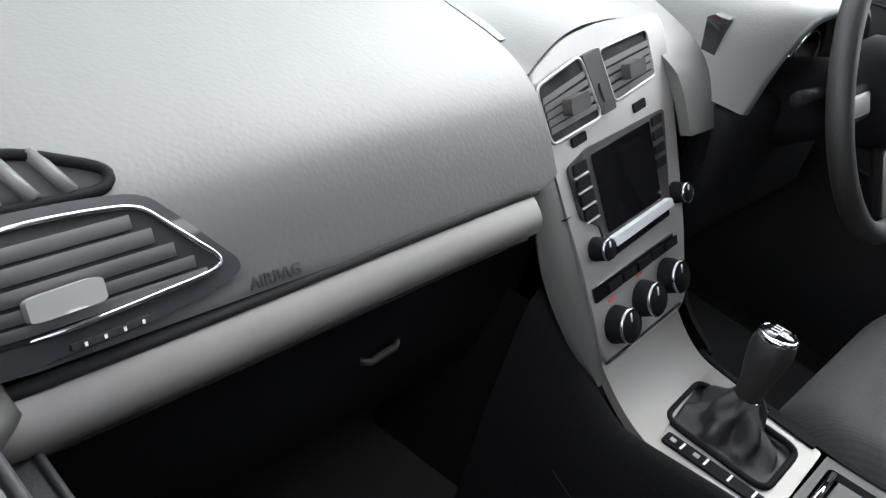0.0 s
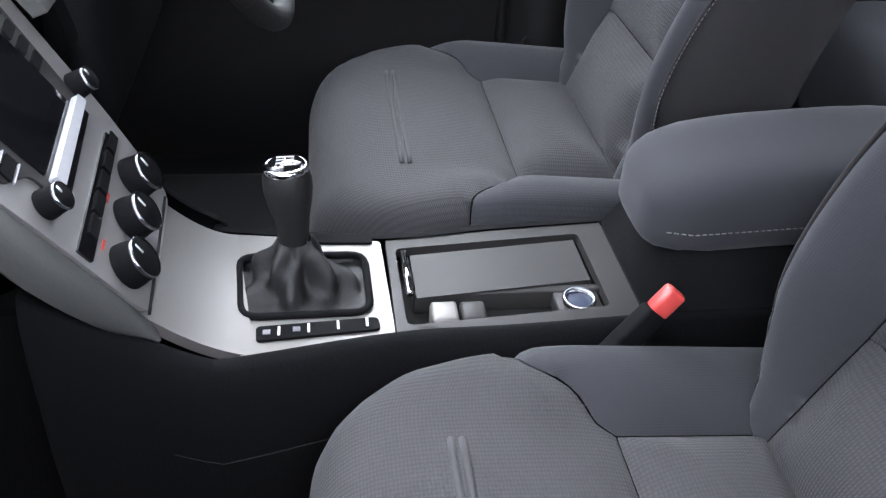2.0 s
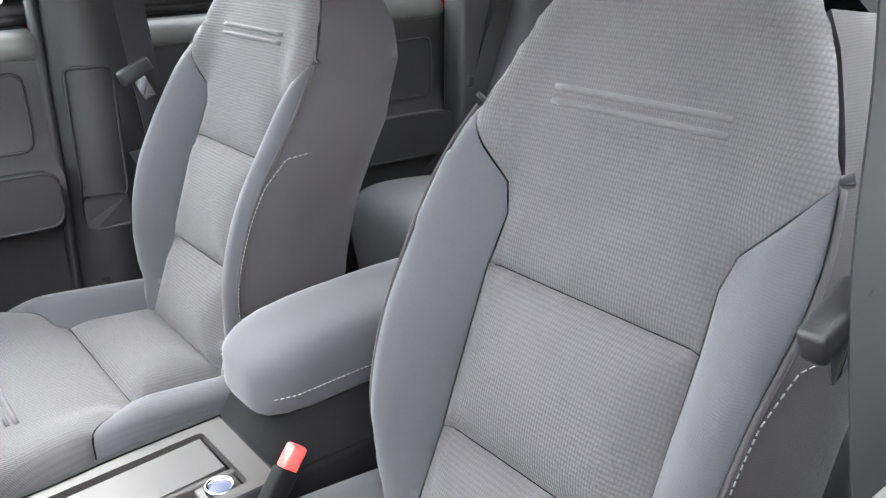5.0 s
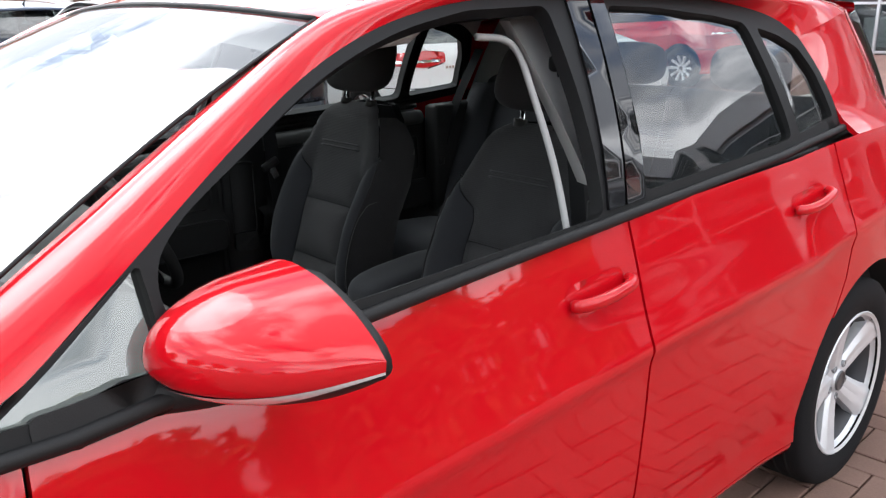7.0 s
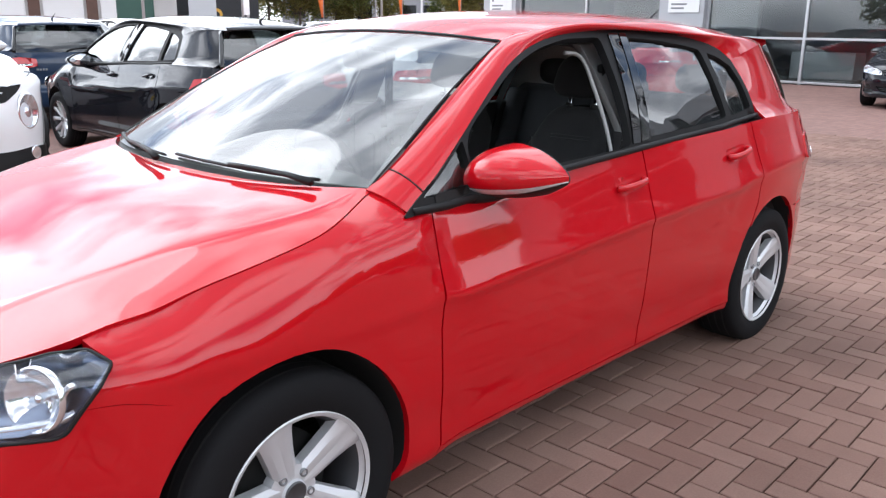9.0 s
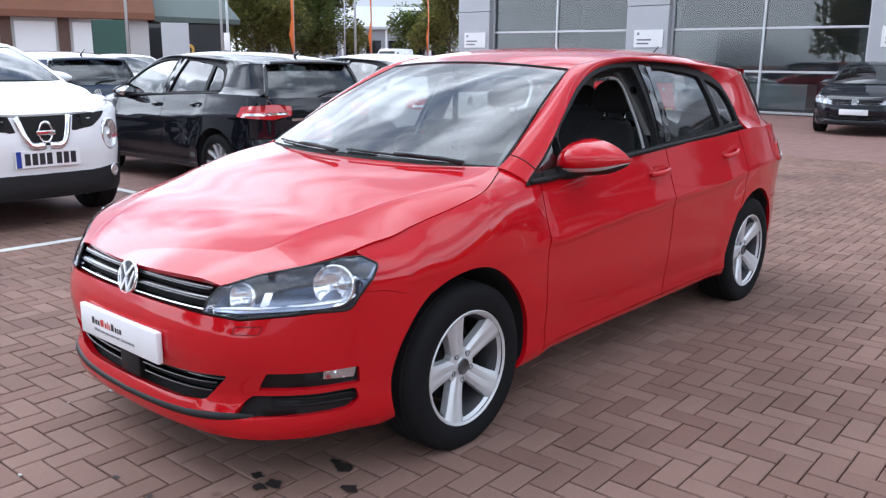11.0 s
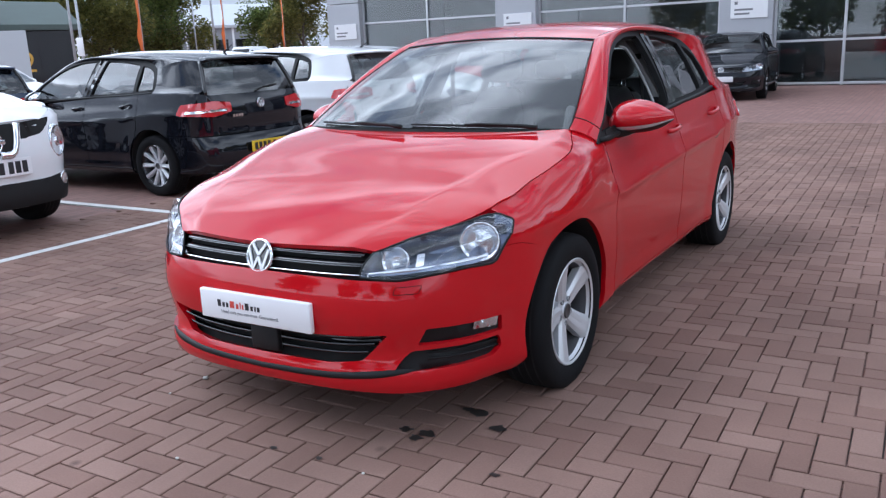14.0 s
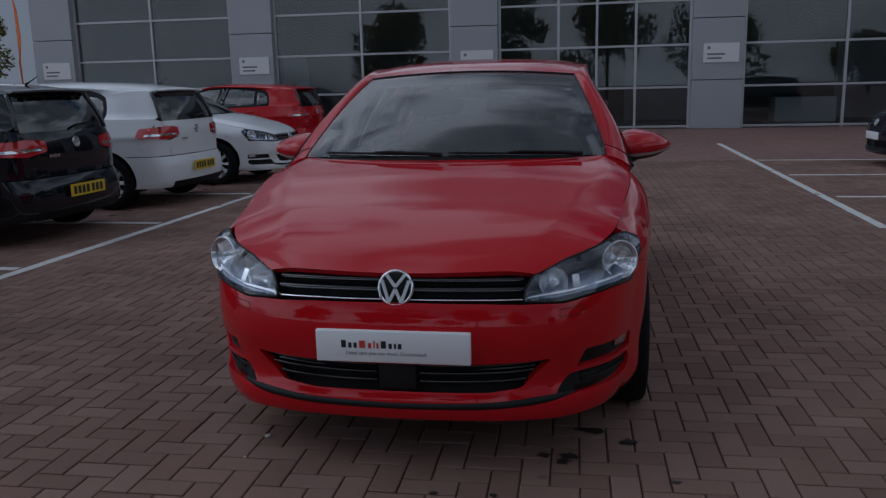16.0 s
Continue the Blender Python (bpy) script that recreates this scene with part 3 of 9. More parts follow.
def tyre_and_rim(car, x, y, out, look_of_rim=0):
    """One road wheel; out is 1 on the left side, -1 on the right."""
    w = new("wheel")
    w.parent = car
    w.matrix_local = pose(x, y * out, 0.316, 0, 0, 0 if out > 0 else 180)
    prof = [(0.208, -0.088), (0.222, -0.100), (0.262, -0.106), (0.296, -0.100), (0.310, -0.088), (0.315, -0.06), (0.316, 0.0), (0.315, 0.06), (0.310, 0.088),
            (0.296, 0.100), (0.262, 0.106), (0.222, 0.100), (0.208, 0.088)]
    part("tyre", lathe_bm(prof, 64, "y"), RUBBER, w)
    bm = bmesh.new()
    for gy in (-0.055, -0.018, 0.018, 0.055):
        lathe_bm([(0.3165, gy - 0.004), (0.3172, gy - 0.003), (0.3172, gy + 0.003), (0.3165, gy + 0.004)], 64, "y", bm=bm)
    part("tread_groove", bm, DARK_LINER, w)
    part("rim_barrel", lathe_bm([(0.200, -0.08), (0.190, -0.06), (0.186, 0.05), (0.198, 0.076)], 48, "y"), BARREL, w)
    part("rim", sharpen(lathe_bm([(0.198, 0.076), (0.213, 0.092), (0.217, 0.098), (0.214, 0.101), (0.204, 0.096)], 64, "y"), 50), ALLOY if look_of_rim == 0 else GLOSS_BLACK, w)
    part("brake_disc", lathe_bm([(0.0, -0.02), (0.13, -0.02), (0.14, -0.02), (0.14, 0.005), (0.07, 0.005), (0.07, 0.03), (0.0, 0.03)], 40, "y"), DARK_LINER, w)
    spokes = 5 if look_of_rim == 0 else 10
    for k in range(spokes):
        a = 360 / spokes * k + 90
        bm = bmesh.new()
        hw = 1.0 if look_of_rim == 0 else 0.45
        # cross-sections from the hub to the rim: half width, face height, side drop
        rows = []
        for r, half, face in ((0.030, 0.026, 0.062), (0.07, 0.035, 0.068), (0.12, 0.040, 0.076), (0.165, 0.046, 0.085), (0.212, 0.057, 0.095)):
            half *= hw
            ridge = 0.62 * half
            rows.append([(-half, face - 0.040, r), (-half, face - 0.010, r), (-ridge, face, r), (-0.26 * half, face + 0.001, r), (0.0, face - 0.002, r),
                         (0.26 * half, face + 0.001, r), (ridge, face, r), (half, face - 0.010, r), (half, face - 0.040, r)])
        V = [[bm.verts.new(p) for p in row] for row in rows]
        for A, B in zip(V, V[1:]):
            for i in range(len(A) - 1):
                bm.faces.new((A[i], A[i + 1], B[i + 1], B[i]))
        bmesh.ops.recalc_face_normals(bm, faces=bm.faces)
        sharpen(bm, 25)
        part("spoke", turned(bm, Matrix.Rotation(radians(a), 4, "Y")), ALLOY, w)
        if look_of_rim == 0:
            ba = radians(a + 36)
            part("wheel_bolt", turned(lathe_bm([(0, 0.056), (0.011, 0.056), (0.011, 0.068), (0.007, 0.068), (0.006, 0.06), (0, 0.06)], 10, "y"),
                                      Matrix.Translation((0.052 * math.cos(ba), 0, 0.052 * math.sin(ba)))), GREY_METAL, w)
    part("hub", sharpen(lathe_bm([(0.075, 0.03), (0.070, 0.058), (0.034, 0.064), (0.031, 0.07), (0, 0.071)], 32, "y"), 40), ALLOY, w)
    part("hub_cap", lathe_bm([(0.031, 0.066), (0.030, 0.075), (0.026, 0.076), (0.025, 0.0745), (0.0, 0.0755)], 24, "y"), HUB_CAP, w)
    return w


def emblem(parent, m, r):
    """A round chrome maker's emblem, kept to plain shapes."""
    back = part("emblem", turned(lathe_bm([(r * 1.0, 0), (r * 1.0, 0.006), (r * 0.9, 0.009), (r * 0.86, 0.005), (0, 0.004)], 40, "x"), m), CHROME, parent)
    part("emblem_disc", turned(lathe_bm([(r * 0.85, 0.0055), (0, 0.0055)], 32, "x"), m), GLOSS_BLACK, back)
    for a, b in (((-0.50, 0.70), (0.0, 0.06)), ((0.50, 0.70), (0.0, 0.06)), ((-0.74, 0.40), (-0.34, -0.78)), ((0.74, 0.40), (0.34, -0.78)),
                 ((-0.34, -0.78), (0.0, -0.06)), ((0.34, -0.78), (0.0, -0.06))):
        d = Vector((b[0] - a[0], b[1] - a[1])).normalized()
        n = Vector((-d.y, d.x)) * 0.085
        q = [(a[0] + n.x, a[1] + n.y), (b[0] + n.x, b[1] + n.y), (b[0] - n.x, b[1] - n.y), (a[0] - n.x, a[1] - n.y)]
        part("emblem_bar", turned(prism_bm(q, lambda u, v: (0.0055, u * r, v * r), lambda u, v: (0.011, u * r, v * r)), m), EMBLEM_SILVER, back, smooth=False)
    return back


EMBLEM_SILVER = stuff_mat("emblem_silver", (0.72, 0.73, 0.75), rough=0.35, metal=0.55, mottle=0.02)
# the barrel's alloy is darkened: shade behind the spokes put into its colour
BARREL = stuff_mat("shaded_alloy", (0.06, 0.06, 0.065), rough=0.5, metal=0.4)
HUB_CAP = stuff_mat("dark_hub_cap", (0.09, 0.09, 0.095), rough=0.3, metal=0.5)
GREY_METAL = stuff_mat("grey_metal", (0.22, 0.225, 0.235), rough=0.35, metal=0.7, mottle=0.05)


def text_part(name, words, m, size, material, parent, label="", align="CENTER", depth=0.0008):
    cu = bpy.data.curves.new(name, "FONT")
    cu.body, cu.size, cu.align_x, cu.align_y, cu.extrude = words, size, align, "CENTER", depth
    ob = new(name, cu)
    dg = bpy.context.evaluated_depsgraph_get()
    me = bpy.data.meshes.new_from_object(ob.evaluated_get(dg))
    bpy.data.objects.remove(ob)
    bpy.data.curves.remove(cu)
    me.materials.clear()
    me.materials.append(material)
    me.transform(m)
    o = new(name, me)
    o.parent = parent
    if label:
        o["label"] = label
    return o


def bars_part(name, m, rects, material, parent, label=""):
    """Flat printed bars (u0, v0, u1, v1) on the plane of m."""
    bm = bmesh.new()
    for u0, v0, u1, v1 in rects:
        prism_bm([(u0, v0), (u1, v0), (u1, v1), (u0, v1)], lambda u, v: (u, v, 0), lambda u, v: (u, v, 0.0008), bm)
    return part(name, turned(bm, m), material, parent, label, smooth=False)


def hatchback(car, paint, rim=0, plain=False, open_window=True, face="hatch"):
    """All outer parts of the car under its Empty."""
    fine = 0.024 if not plain else 0.07
    G = GLASS if not plain else DARK_GLASS
    # bonnet
    rows = []
    front = lambda t: 0.826 - 0.049 * abs(t) ** 2.4
    back = lambda t: -0.146 - 0.169 * abs(t) ** 2.3
    nt, nr = (64, 44) if not plain else (32, 24)
    for i in range(nr + 1):
        row = []
        for k in range(nt + 1):
            t = -1 + 2 * k / nt
            t = math.copysign(abs(t) ** 0.8, t)
            x0, x1 = front(t), back(t)
            x = x0 + (x1 - x0) * (i / nr)
            row.append(hood(x, t * 0.9992))
        rows.append(row)
    part("bonnet", loft_bm(rows, flange=0.02), paint, car)
    # front wings, doors, quarters, sills on both sides
    for mir in (False, True):
        def sheet(name, poly, fn=side, mat=paint, flange=0.02, g=fine, lift=0.0, parent=car, holes=(), label=""):
            return part(name, fill_bm(poly, fn, g, flange, mirror=mir, lift=lift, holes=holes, fair=mat is paint), mat, parent, label)

        sgn = -1 if mir else 1
        shut = [(x, spl(x, SHUT_Z) - 0.0012) for x in np.linspace(0.475, -0.325, 24)]
        sheet("front_wing", fn=wing, poly=shut + [(-0.335, 0.970), (-0.348, 0.924), (-0.43, 0.930), (-0.395, 0.62), (-0.41, 0.232), (-0.39, 0.165)] + arch(0, 206, 60)
              + [(0.345, 0.650), (0.484, 0.650), (0.455, 0.688), (0.4235, 0.735), (0.464, 0.7600)])
        door_f = sheet("front_door", [(-0.436, 0.929), (-0.401, 0.62), (-0.416, 0.232), (-1.470, 0.232), (-1.492, 0.6), (-1.508, 0.984), (-0.8, 0.953)], g=fine * 0.5)
        door_r = sheet("rear_door", [(-1.516, 0.984), (-1.500, 0.6), (-1.478, 0.232), (-2.255, 0.232)] + arch(-2.632, -14, 49, 0.372, 8)
                       + [(-2.425, 0.68), (-2.445, 0.82), (-2.43, 1.008)], g=fine * 0.5)
        sheet("sill", [(-0.39, 0.160), (-0.412, 0.226), (-2.262, 0.226), (-2.275, 0.160)])
        sheet("rear_wing", [(-2.438, 1.010), (-2.453, 0.82), (-2.433, 0.68)] + arch(-2.632, 47, 128, 0.358, 12) + [(-2.93, 0.605), (-3.06, 0.605), (-3.09, 0.75), (-3.13, 0.90),
              (-3.22, 0.915), (-3.255, 0.97), (-3.25, 1.01), (-2.63, 1.016)], g=0.045)
        # wheel housings
        for wx in (0.0, -2.632):
            bm = bmesh.new()
            pr = arch(wx, -30, 210, 0.36, 26)
            o = [bm.verts.new((x, side(x, max(z, 0.16))[1] * sgn - 0.012 * sgn, z)) for x, z in pr]
            i = [bm.verts.new((x, 0.56 * sgn, z)) for x, z in pr]
            for k in range(len(pr) - 1):
                bm.faces.new((o[k], o[k + 1], i[k + 1], i[k]))
            bm.faces.new(i)
            part("wheel_housing", bm, DARK_LINER, car)
        # window surround with its openings
        outer = DLO + [(x, z - 0.006) for x, z in BELT[1:]]
        quarter = rounded([(-0.400, 0.955), (-0.590, 1.086), (-0.596, 0.966)], 0.008)
        front_w = rounded(smooth_line([(-0.617, 0.977), (-0.617, 1.091), (-0.78, 1.190), (-0.93, 1.265), (-1.10, 1.319), (-1.28, 1.349)], 3) + [(-1.505, 1.354), (-1.482, 1.20), (-1.446, 0.998)], 0.025)
        rear_w = rounded([(-1.592, 1.018), (-1.708, 1.352), (-1.9, 1.344), (-2.15, 1.322), (-2.29, 1.302), (-2.30, 1.036)], 0.025)
        small_w = rounded([(-2.345, 1.038), (-2.340, 1.290), (-2.44, 1.268), (-2.525, 1.232), (-2.562, 1.17), (-2.582, 1.056)], 0.015)
        sheet("window_surround", rounded(outer, 0.02), house, WINDOW_TRIM, 0.03, 0.05, 0.0, holes=(quarter, front_w, rear_w, small_w))
        nose = rounded([(-0.58, 1.082), (-0.47, 1.012), (-0.318, 0.909), (-0.47, 0.922), (-0.60, 0.931), (-0.600, 1.082)], 0.030)
        sheet("surround_nose", nose, house, WINDOW_TRIM, 0.006, 0.03, 0.005, holes=(quarter,))
        for nm, ol in (("quarter_light", quarter), ("rear_door_window", rear_w), ("rear_quarter_light", small_w)) + ((("front_door_window", front_w),) if (mir or not open_window) else ()):
            sheet(nm, ol, house, G, 0.0, 0.12, -0.012)
        # black posts and the belt strip
        line = [house(x, spl(x, BELT) + 0.002) for x in np.linspace(-2.615, -0.36, 40)]
        bm = tube_bm([(x, (y + 0.006) * sgn, z) for x, y, z in line], 0.011, 8)
        part("belt_strip", bm, BLACK_PLASTIC, car)
        bp = rounded([(-1.455, 1.004), (-1.570, 1.364), (-1.642, 1.366), (-1.508, 1.004)], 0.006)
        sheet("pillar_cover", bp, house, GLOSS_BLACK, 0.006, 0.05, 0.006)
        bp = rounded([(-1.516, 1.004), (-1.650, 1.366), (-1.700, 1.366), (-1.580, 1.006)], 0.006)
        sheet("pillar_cover", bp, house, GLOSS_BLACK, 0.006, 0.05, 0.006)
        # windscreen pillar and roof rail
        n = 60
        A = resample([(x, y * sgn, z) for x, y, z in RAIL], n)
        top = [p for p in DLO if p[0] > -2.57]
        B = resample([house(x, z) for x, z in top], n)
        B = [(x, y * sgn, z) for x, y, z in B]
        rows = []
        for k in range(9):
            t = k / 8
            row = []
            for i, (a, b) in enumerate(zip(A, B)):
                a, b = Vector(a), Vector(b)
                d = (b - a)
                nn = d.cross(Vector(A[min(i + 1, n - 1)]) - Vector(A[max(i - 1, 0)])).normalized()
                if nn.y * sgn < 0:
                    nn = -nn
                row.append(tuple(a + d * t + nn * (0.22 * d.length * 4 * t * (1 - t) * 0.5 * min(1.0, 0.6 + i / 20))))
            rows.append(row)
        end_row = [rows[k][-1] for k in range(9)]
        if not plain:
            part("pillar_joint", tube_bm([rows[k][2] for k in range(9)], 0.0025, 6), DARK_LINER, car)
        foot_a = [rows[k][0] for k in range(9)]
        part("roof_pillar", loft_bm(rows, flange=0.012), paint, car)
        foot_b = resample([(x, y * sgn, z) for x, y, z in (wing(-0.326, spl(-0.326, SHUT_Z) - 0.003), wing(-0.336, 0.955), wing(-0.348, 0.924))], 9)
        part("pillar_foot", loft_bm(between(foot_a, foot_b, 3), out_from=(-0.5, 0, 0.6)), paint, car)
        # rear pillar: between the last side window and the tailgate glass
        left = resample([house(x, z) for x, z in smooth_line([(-2.620, 1.015), (-2.618, 1.10), (-2.602, 1.18), (-2.565, 1.258)], 6)], 14)
        right = resample(smooth_line([(-3.245, 0.640, 0.990), (-3.195, 0.598, 1.10), (-3.145, 0.560, 1.21), (-3.098, 0.508, 1.315)], 6), 14)
        rows = []
        for k in range(14):
            t = k / 13
            low = step(0.22, 0.0, t)
            row = []
            for u in np.linspace(0, 1, 12):
                q = Vector(left[k]).lerp(Vector(right[k]), u) + Vector((-0.03, 0.035, 0.0)) * (4 * u * (1 - u))
                base_p = Vector(side(-2.620 - 0.625 * u, 1.006))
                q = q.lerp(base_p, low)
                w8 = (1 - u) * 8
                i8 = min(int(w8), 7)
                top_p = Vector(end_row[i8]).lerp(Vector(end_row[i8 + 1]), w8 - i8)
                q = Vector((q.x, q.y * sgn, q.z)).lerp(top_p, step(0.45, 1.0, t))
                row.append(tuple(q))
            rows.append(row)
        part("rear_pillar", loft_bm(rows, flange=0.012, out_from=(-2.9, 0, 1.0)), paint, car)
        top = [(sx(-3.245), 0.912), (sx(-3.245), 1.006), (ry(0.63), 0.988), (ry(0.605), 0.922)]
        part("rear_corner", fill_bm(top, skin, 0.05, 0.012, mirror=mir, lift=-0.001), paint, car)
        # door handles
        for hx, hz, dr in ((-1.365, 0.884, door_f), (-2.235, 0.905, door_r)):
            hp = new("door_handle")
            hp.parent = dr
            bowl = fill_bm(rounded([(hx + 0.075, hz - 0.030), (hx + 0.075, hz + 0.024), (hx - 0.095, hz + 0.032), (hx - 0.095, hz - 0.020)], 0.025), side, 0.02, 0.0, mirror=mir)
            for v in bowl.verts:
                u = ((v.co.x - hx + 0.01) / 0.085) ** 2 + ((v.co.z - hz) / 0.03) ** 2
                v.co.y += sgn * (0.0015 - 0.004 * max(0, 1 - u))
            part("handle_recess", bowl, paint, hp)
            ln = [(hx + 0.070, hz - 0.004, 0.004), (hx + 0.05, hz - 0.001, 0.026), (hx, hz + 0.003, 0.036), (hx - 0.06, hz + 0.007, 0.034), (hx - 0.09, hz + 0.009, 0.024), (hx - 0.098, hz + 0.01, 0.004)]
            pts = []
            for x, z, o in smooth_line(ln, 4):
                q = side(x, z)
                pts.append((q[0], (q[1] + o) * sgn, z))
            b = tube_bm(pts, [0.007] + [0.0115] * (len(pts) - 2) + [0.007], 10)
            part("grip", b, paint, hp)
        # side indicator mirrors
        mirror_part(car, sgn, paint)
        # wheels
        for wx, wy in WHEELS:
            tyre_and_rim(car, wx, wy, sgn, rim)
        if face == "hatch":
            headlamp(car, sgn, plain)
        # tail lamp
        tl = [(sx(-3.02), 0.80), (sx(-3.06), 0.90), (ry(0.60), 0.925), (ry(0.40), 0.905), (ry(0.40), 0.815), (ry(0.62), 0.775)]
        tail = part("tail_lamp", fill_bm(rounded(tl, 0.02), skin, 0.05, 0.01, mirror=mir, lift=0.008), RED_LENS, car)
        corner = [(sx(-3.055), 0.603), (sx(-3.085), 0.75), (sx(-3.11), 0.80), (ry(0.58), 0.80), (ry(0.60), 0.76), (ry(0.575), 0.603)]
        part("rear_corner", fill_bm(corner, skin, 0.05, 0.015, mirror=mir, lift=-0.001), paint, car)
        bm = fill_bm(rounded([(sx(-3.12), 0.81), (sx(-3.13), 0.835), (ry(0.46), 0.845), (ry(0.46), 0.825)], 0.008), skin, 0.05, 0.003, mirror=mir, lift=0.012)
        part("reversing_lens", bm, LAMP_SILVER, tail)
    # roof
    rows = []
    for i in range(37):
        x = -0.965 - i / 36 * 2.16
        xs = np.array([p[0] for p in RAIL])
        row = []
        for k in range(25):
            t = -1 + k / 12
            xx = x - 0.045 * abs(t) ** 2.2 * step(-1.3, -0.965, x)
            yr = float(np.interp(-xx, -xs, [p[1] for p in RAIL]))
            zr = float(np.interp(-xx, -xs, [p[2] for p in RAIL]))
            zc = spl(x, ROOF_Z)
            row.append((xx, t * yr, zc + (zr - zc) * (0.55 * abs(t) ** 2 + 0.45 * abs(t) ** 5)))
        rows.append(row)
    part("roof", loft_bm(rows, flange=0.02), paint, car)
    # windscreen
    base = [(-0.150 - 0.165 * abs(t) ** 2.3, t * 0.695, 0.992 - 0.012 * abs(t) ** 2) for t in np.linspace(-1, 1, 33)]
    topc = [(-0.955 - 0.045 * abs(t) ** 2.2, t * 0.526, 1.366 - 0.026 * abs(t) ** 2) for t in np.linspace(-1, 1, 33)]
    part("windscreen", loft_bm(between(base, topc, 16, 0.022, (0.5, 0, 0.9))), WINDSCREEN if not plain else DARK_GLASS, car)
    edge = [r[0] for r in between(base, topc, 16, 0.022, (0.5, 0, 0.9))]
    for sgn in (1, -1):
        part("windscreen_seal", tube_bm([(x, abs(y) * sgn, z) for x, y, z in edge], 0.0032, 6), BLACK_PLASTIC, car)
    part("windscreen_seal", tube_bm([(x, y, z + 0.002) for x, y, z in topc], 0.0045, 6), BLACK_PLASTIC, car)
    # scuttle under the wipers
    scut = [[(x + 0.010, y, z - 0.024) for x, y, z in base], [(x - 0.01, y, z - 0.004) for x, y, z in base], [(x - 0.05, y, z - 0.05) for x, y, z in base]]
    part("scuttle", loft_bm(scut, out_from=(-0.3, 0, 0.5)), BLACK_PLASTIC, car)
    # wipers lying along the foot of the screen
    grid = between(base, topc, 16, 0.022, (0.5, 0, 0.9))
    for t0, t1, r0, r1 in ((0.82, 0.02, 0.05, 0.30), (-0.04, -0.82, 0.05, 0.45)) if not plain else ():
        w = new("wiper")
        w.parent = car
        pts = []
        for u in np.linspace(0, 1, 18):
            t, r = t0 + (t1 - t0) * u, r0 + (r1 - r0) * u
            k, i = (t + 1) / 2 * 32, min(int(r), 15)
            k0 = min(int(k), 31)
            a = Vector(grid[i][k0]).lerp(Vector(grid[i][k0 + 1]), k - k0)
            b = Vector(grid[i + 1][k0]).lerp(Vector(grid[i + 1][k0 + 1]), k - k0)
            pts.append(a.lerp(b, r - i))
        part("wiper_blade", tube_bm([tuple(q + Vector((0.005, 0, 0.007))) for q in pts], 0.005, 6), BLACK_PLASTIC, w)
        part("wiper_arm", tube_bm([tuple(pts[0] + Vector((0.045, 0.02, 0.008))), tuple(pts[2] + Vector((0.026, 0, 0.014))), tuple(pts[7] + Vector((0.012, 0, 0.016))), tuple(pts[9] + Vector((0.008, 0, 0.013)))],
                                  [0.011, 0.008, 0.006, 0.005], 8), BLACK_PLASTIC, w)
    # rear window and tailgate
    rb = [(-3.300 + 0.07 * abs(t) ** 2.5, t * 0.615, 0.985) for t in np.linspace(-1, 1, 25)]
    rt = [(-3.135 + 0.04 * abs(t) ** 2.5, t * 0.515, 1.318 - 0.012 * t * t) for t in np.linspace(-1, 1, 25)]
    part("rear_window", loft_bm(between(rb, rt, 10, 0.015, (-1, 0, 0.3))), DARK_GLASS if plain else GLASS, car)
    for sgn in (1, -1):
        e = [r[-1 if sgn > 0 else 0] for r in between(rb, rt, 10, 0.015, (-1, 0, 0.3))]
        part("tailgate_edge", tube_bm([(x, y + 0.012 * sgn, z) for x, y, z in e], 0.022, 6), GLOSS_BLACK, car)
    sp = [[(x - 0.01, y, z + 0.004) for x, y, z in rt], [(x - 0.085, y * 0.99, z + 0.012) for x, y, z in rt], [(x - 0.06, y, z + 0.034) for x, y, z in rt],
          [(x + 0.03, y, z + 0.038 + 0.012 * (1 - (y / 0.52) ** 2)) for x, y, z in rt]]
    part("roof_spoiler", loft_bm(sp, out_from=(-3.0, 0, 1.2)), paint, car)
    tg = [(-ry(0.575), 0.60), (-ry(0.60), 0.76), (-ry(0.40), 0.81), (-ry(0.40), 0.91), (-ry(0.60), 0.93), (-ry(0.625), 0.985),
          (ry(0.625), 0.985), (ry(0.60), 0.93), (ry(0.40), 0.91), (ry(0.40), 0.81), (ry(0.60), 0.76), (ry(0.575), 0.60)]
    two = lambda s, z: skin(S_END - abs(s), z) if s > 0 else tuple(Vector(skin(S_END - abs(s), z)) * Vector((1, -1, 1)))
    flip = lambda p: (math.copysign(S_END - abs(p[0]), p[0]), p[1])
    part("tailgate", fill_bm([flip(p) for p in tg], two, 0.06, 0.015), paint, car)
    rbp = [(-sx(-2.965), 0.20)] + [(-sx(x), z) for x, z in arch(-2.632, 180 + 15, 128, 0.362, 8)] + [(-sx(-2.93), 0.597), (-sx(-3.06), 0.597), (-ry(0.58), 0.592),
           (ry(0.58), 0.592), (sx(-3.06), 0.597), (sx(-2.93), 0.597)] + [(sx(x), z) for x, z in arch(-2.632, 128, 180 + 15, 0.362, 8)] + [(sx(-2.965), 0.20)]
    part("rear_bumper", fill_bm([flip(p) for p in rbp], two, 0.06, 0.02), paint, car)
    dif = [(-ry(0.62), 0.19), (-ry(0.60), 0.30), (ry(0.60), 0.30), (ry(0.62), 0.19)]
    part("rear_valance", fill_bm([flip(p) for p in dif], two, 0.06, 0.02, lift=0.006), BLACK_PLASTIC, car)
    if face == "hatch":
        front_end(car, paint, plain)
    # under-body
    part("underbody", box_bm((-3.2, -0.62, 0.20), (0.70, 0.62, 0.27), 0.03), DARK_LINER, car)
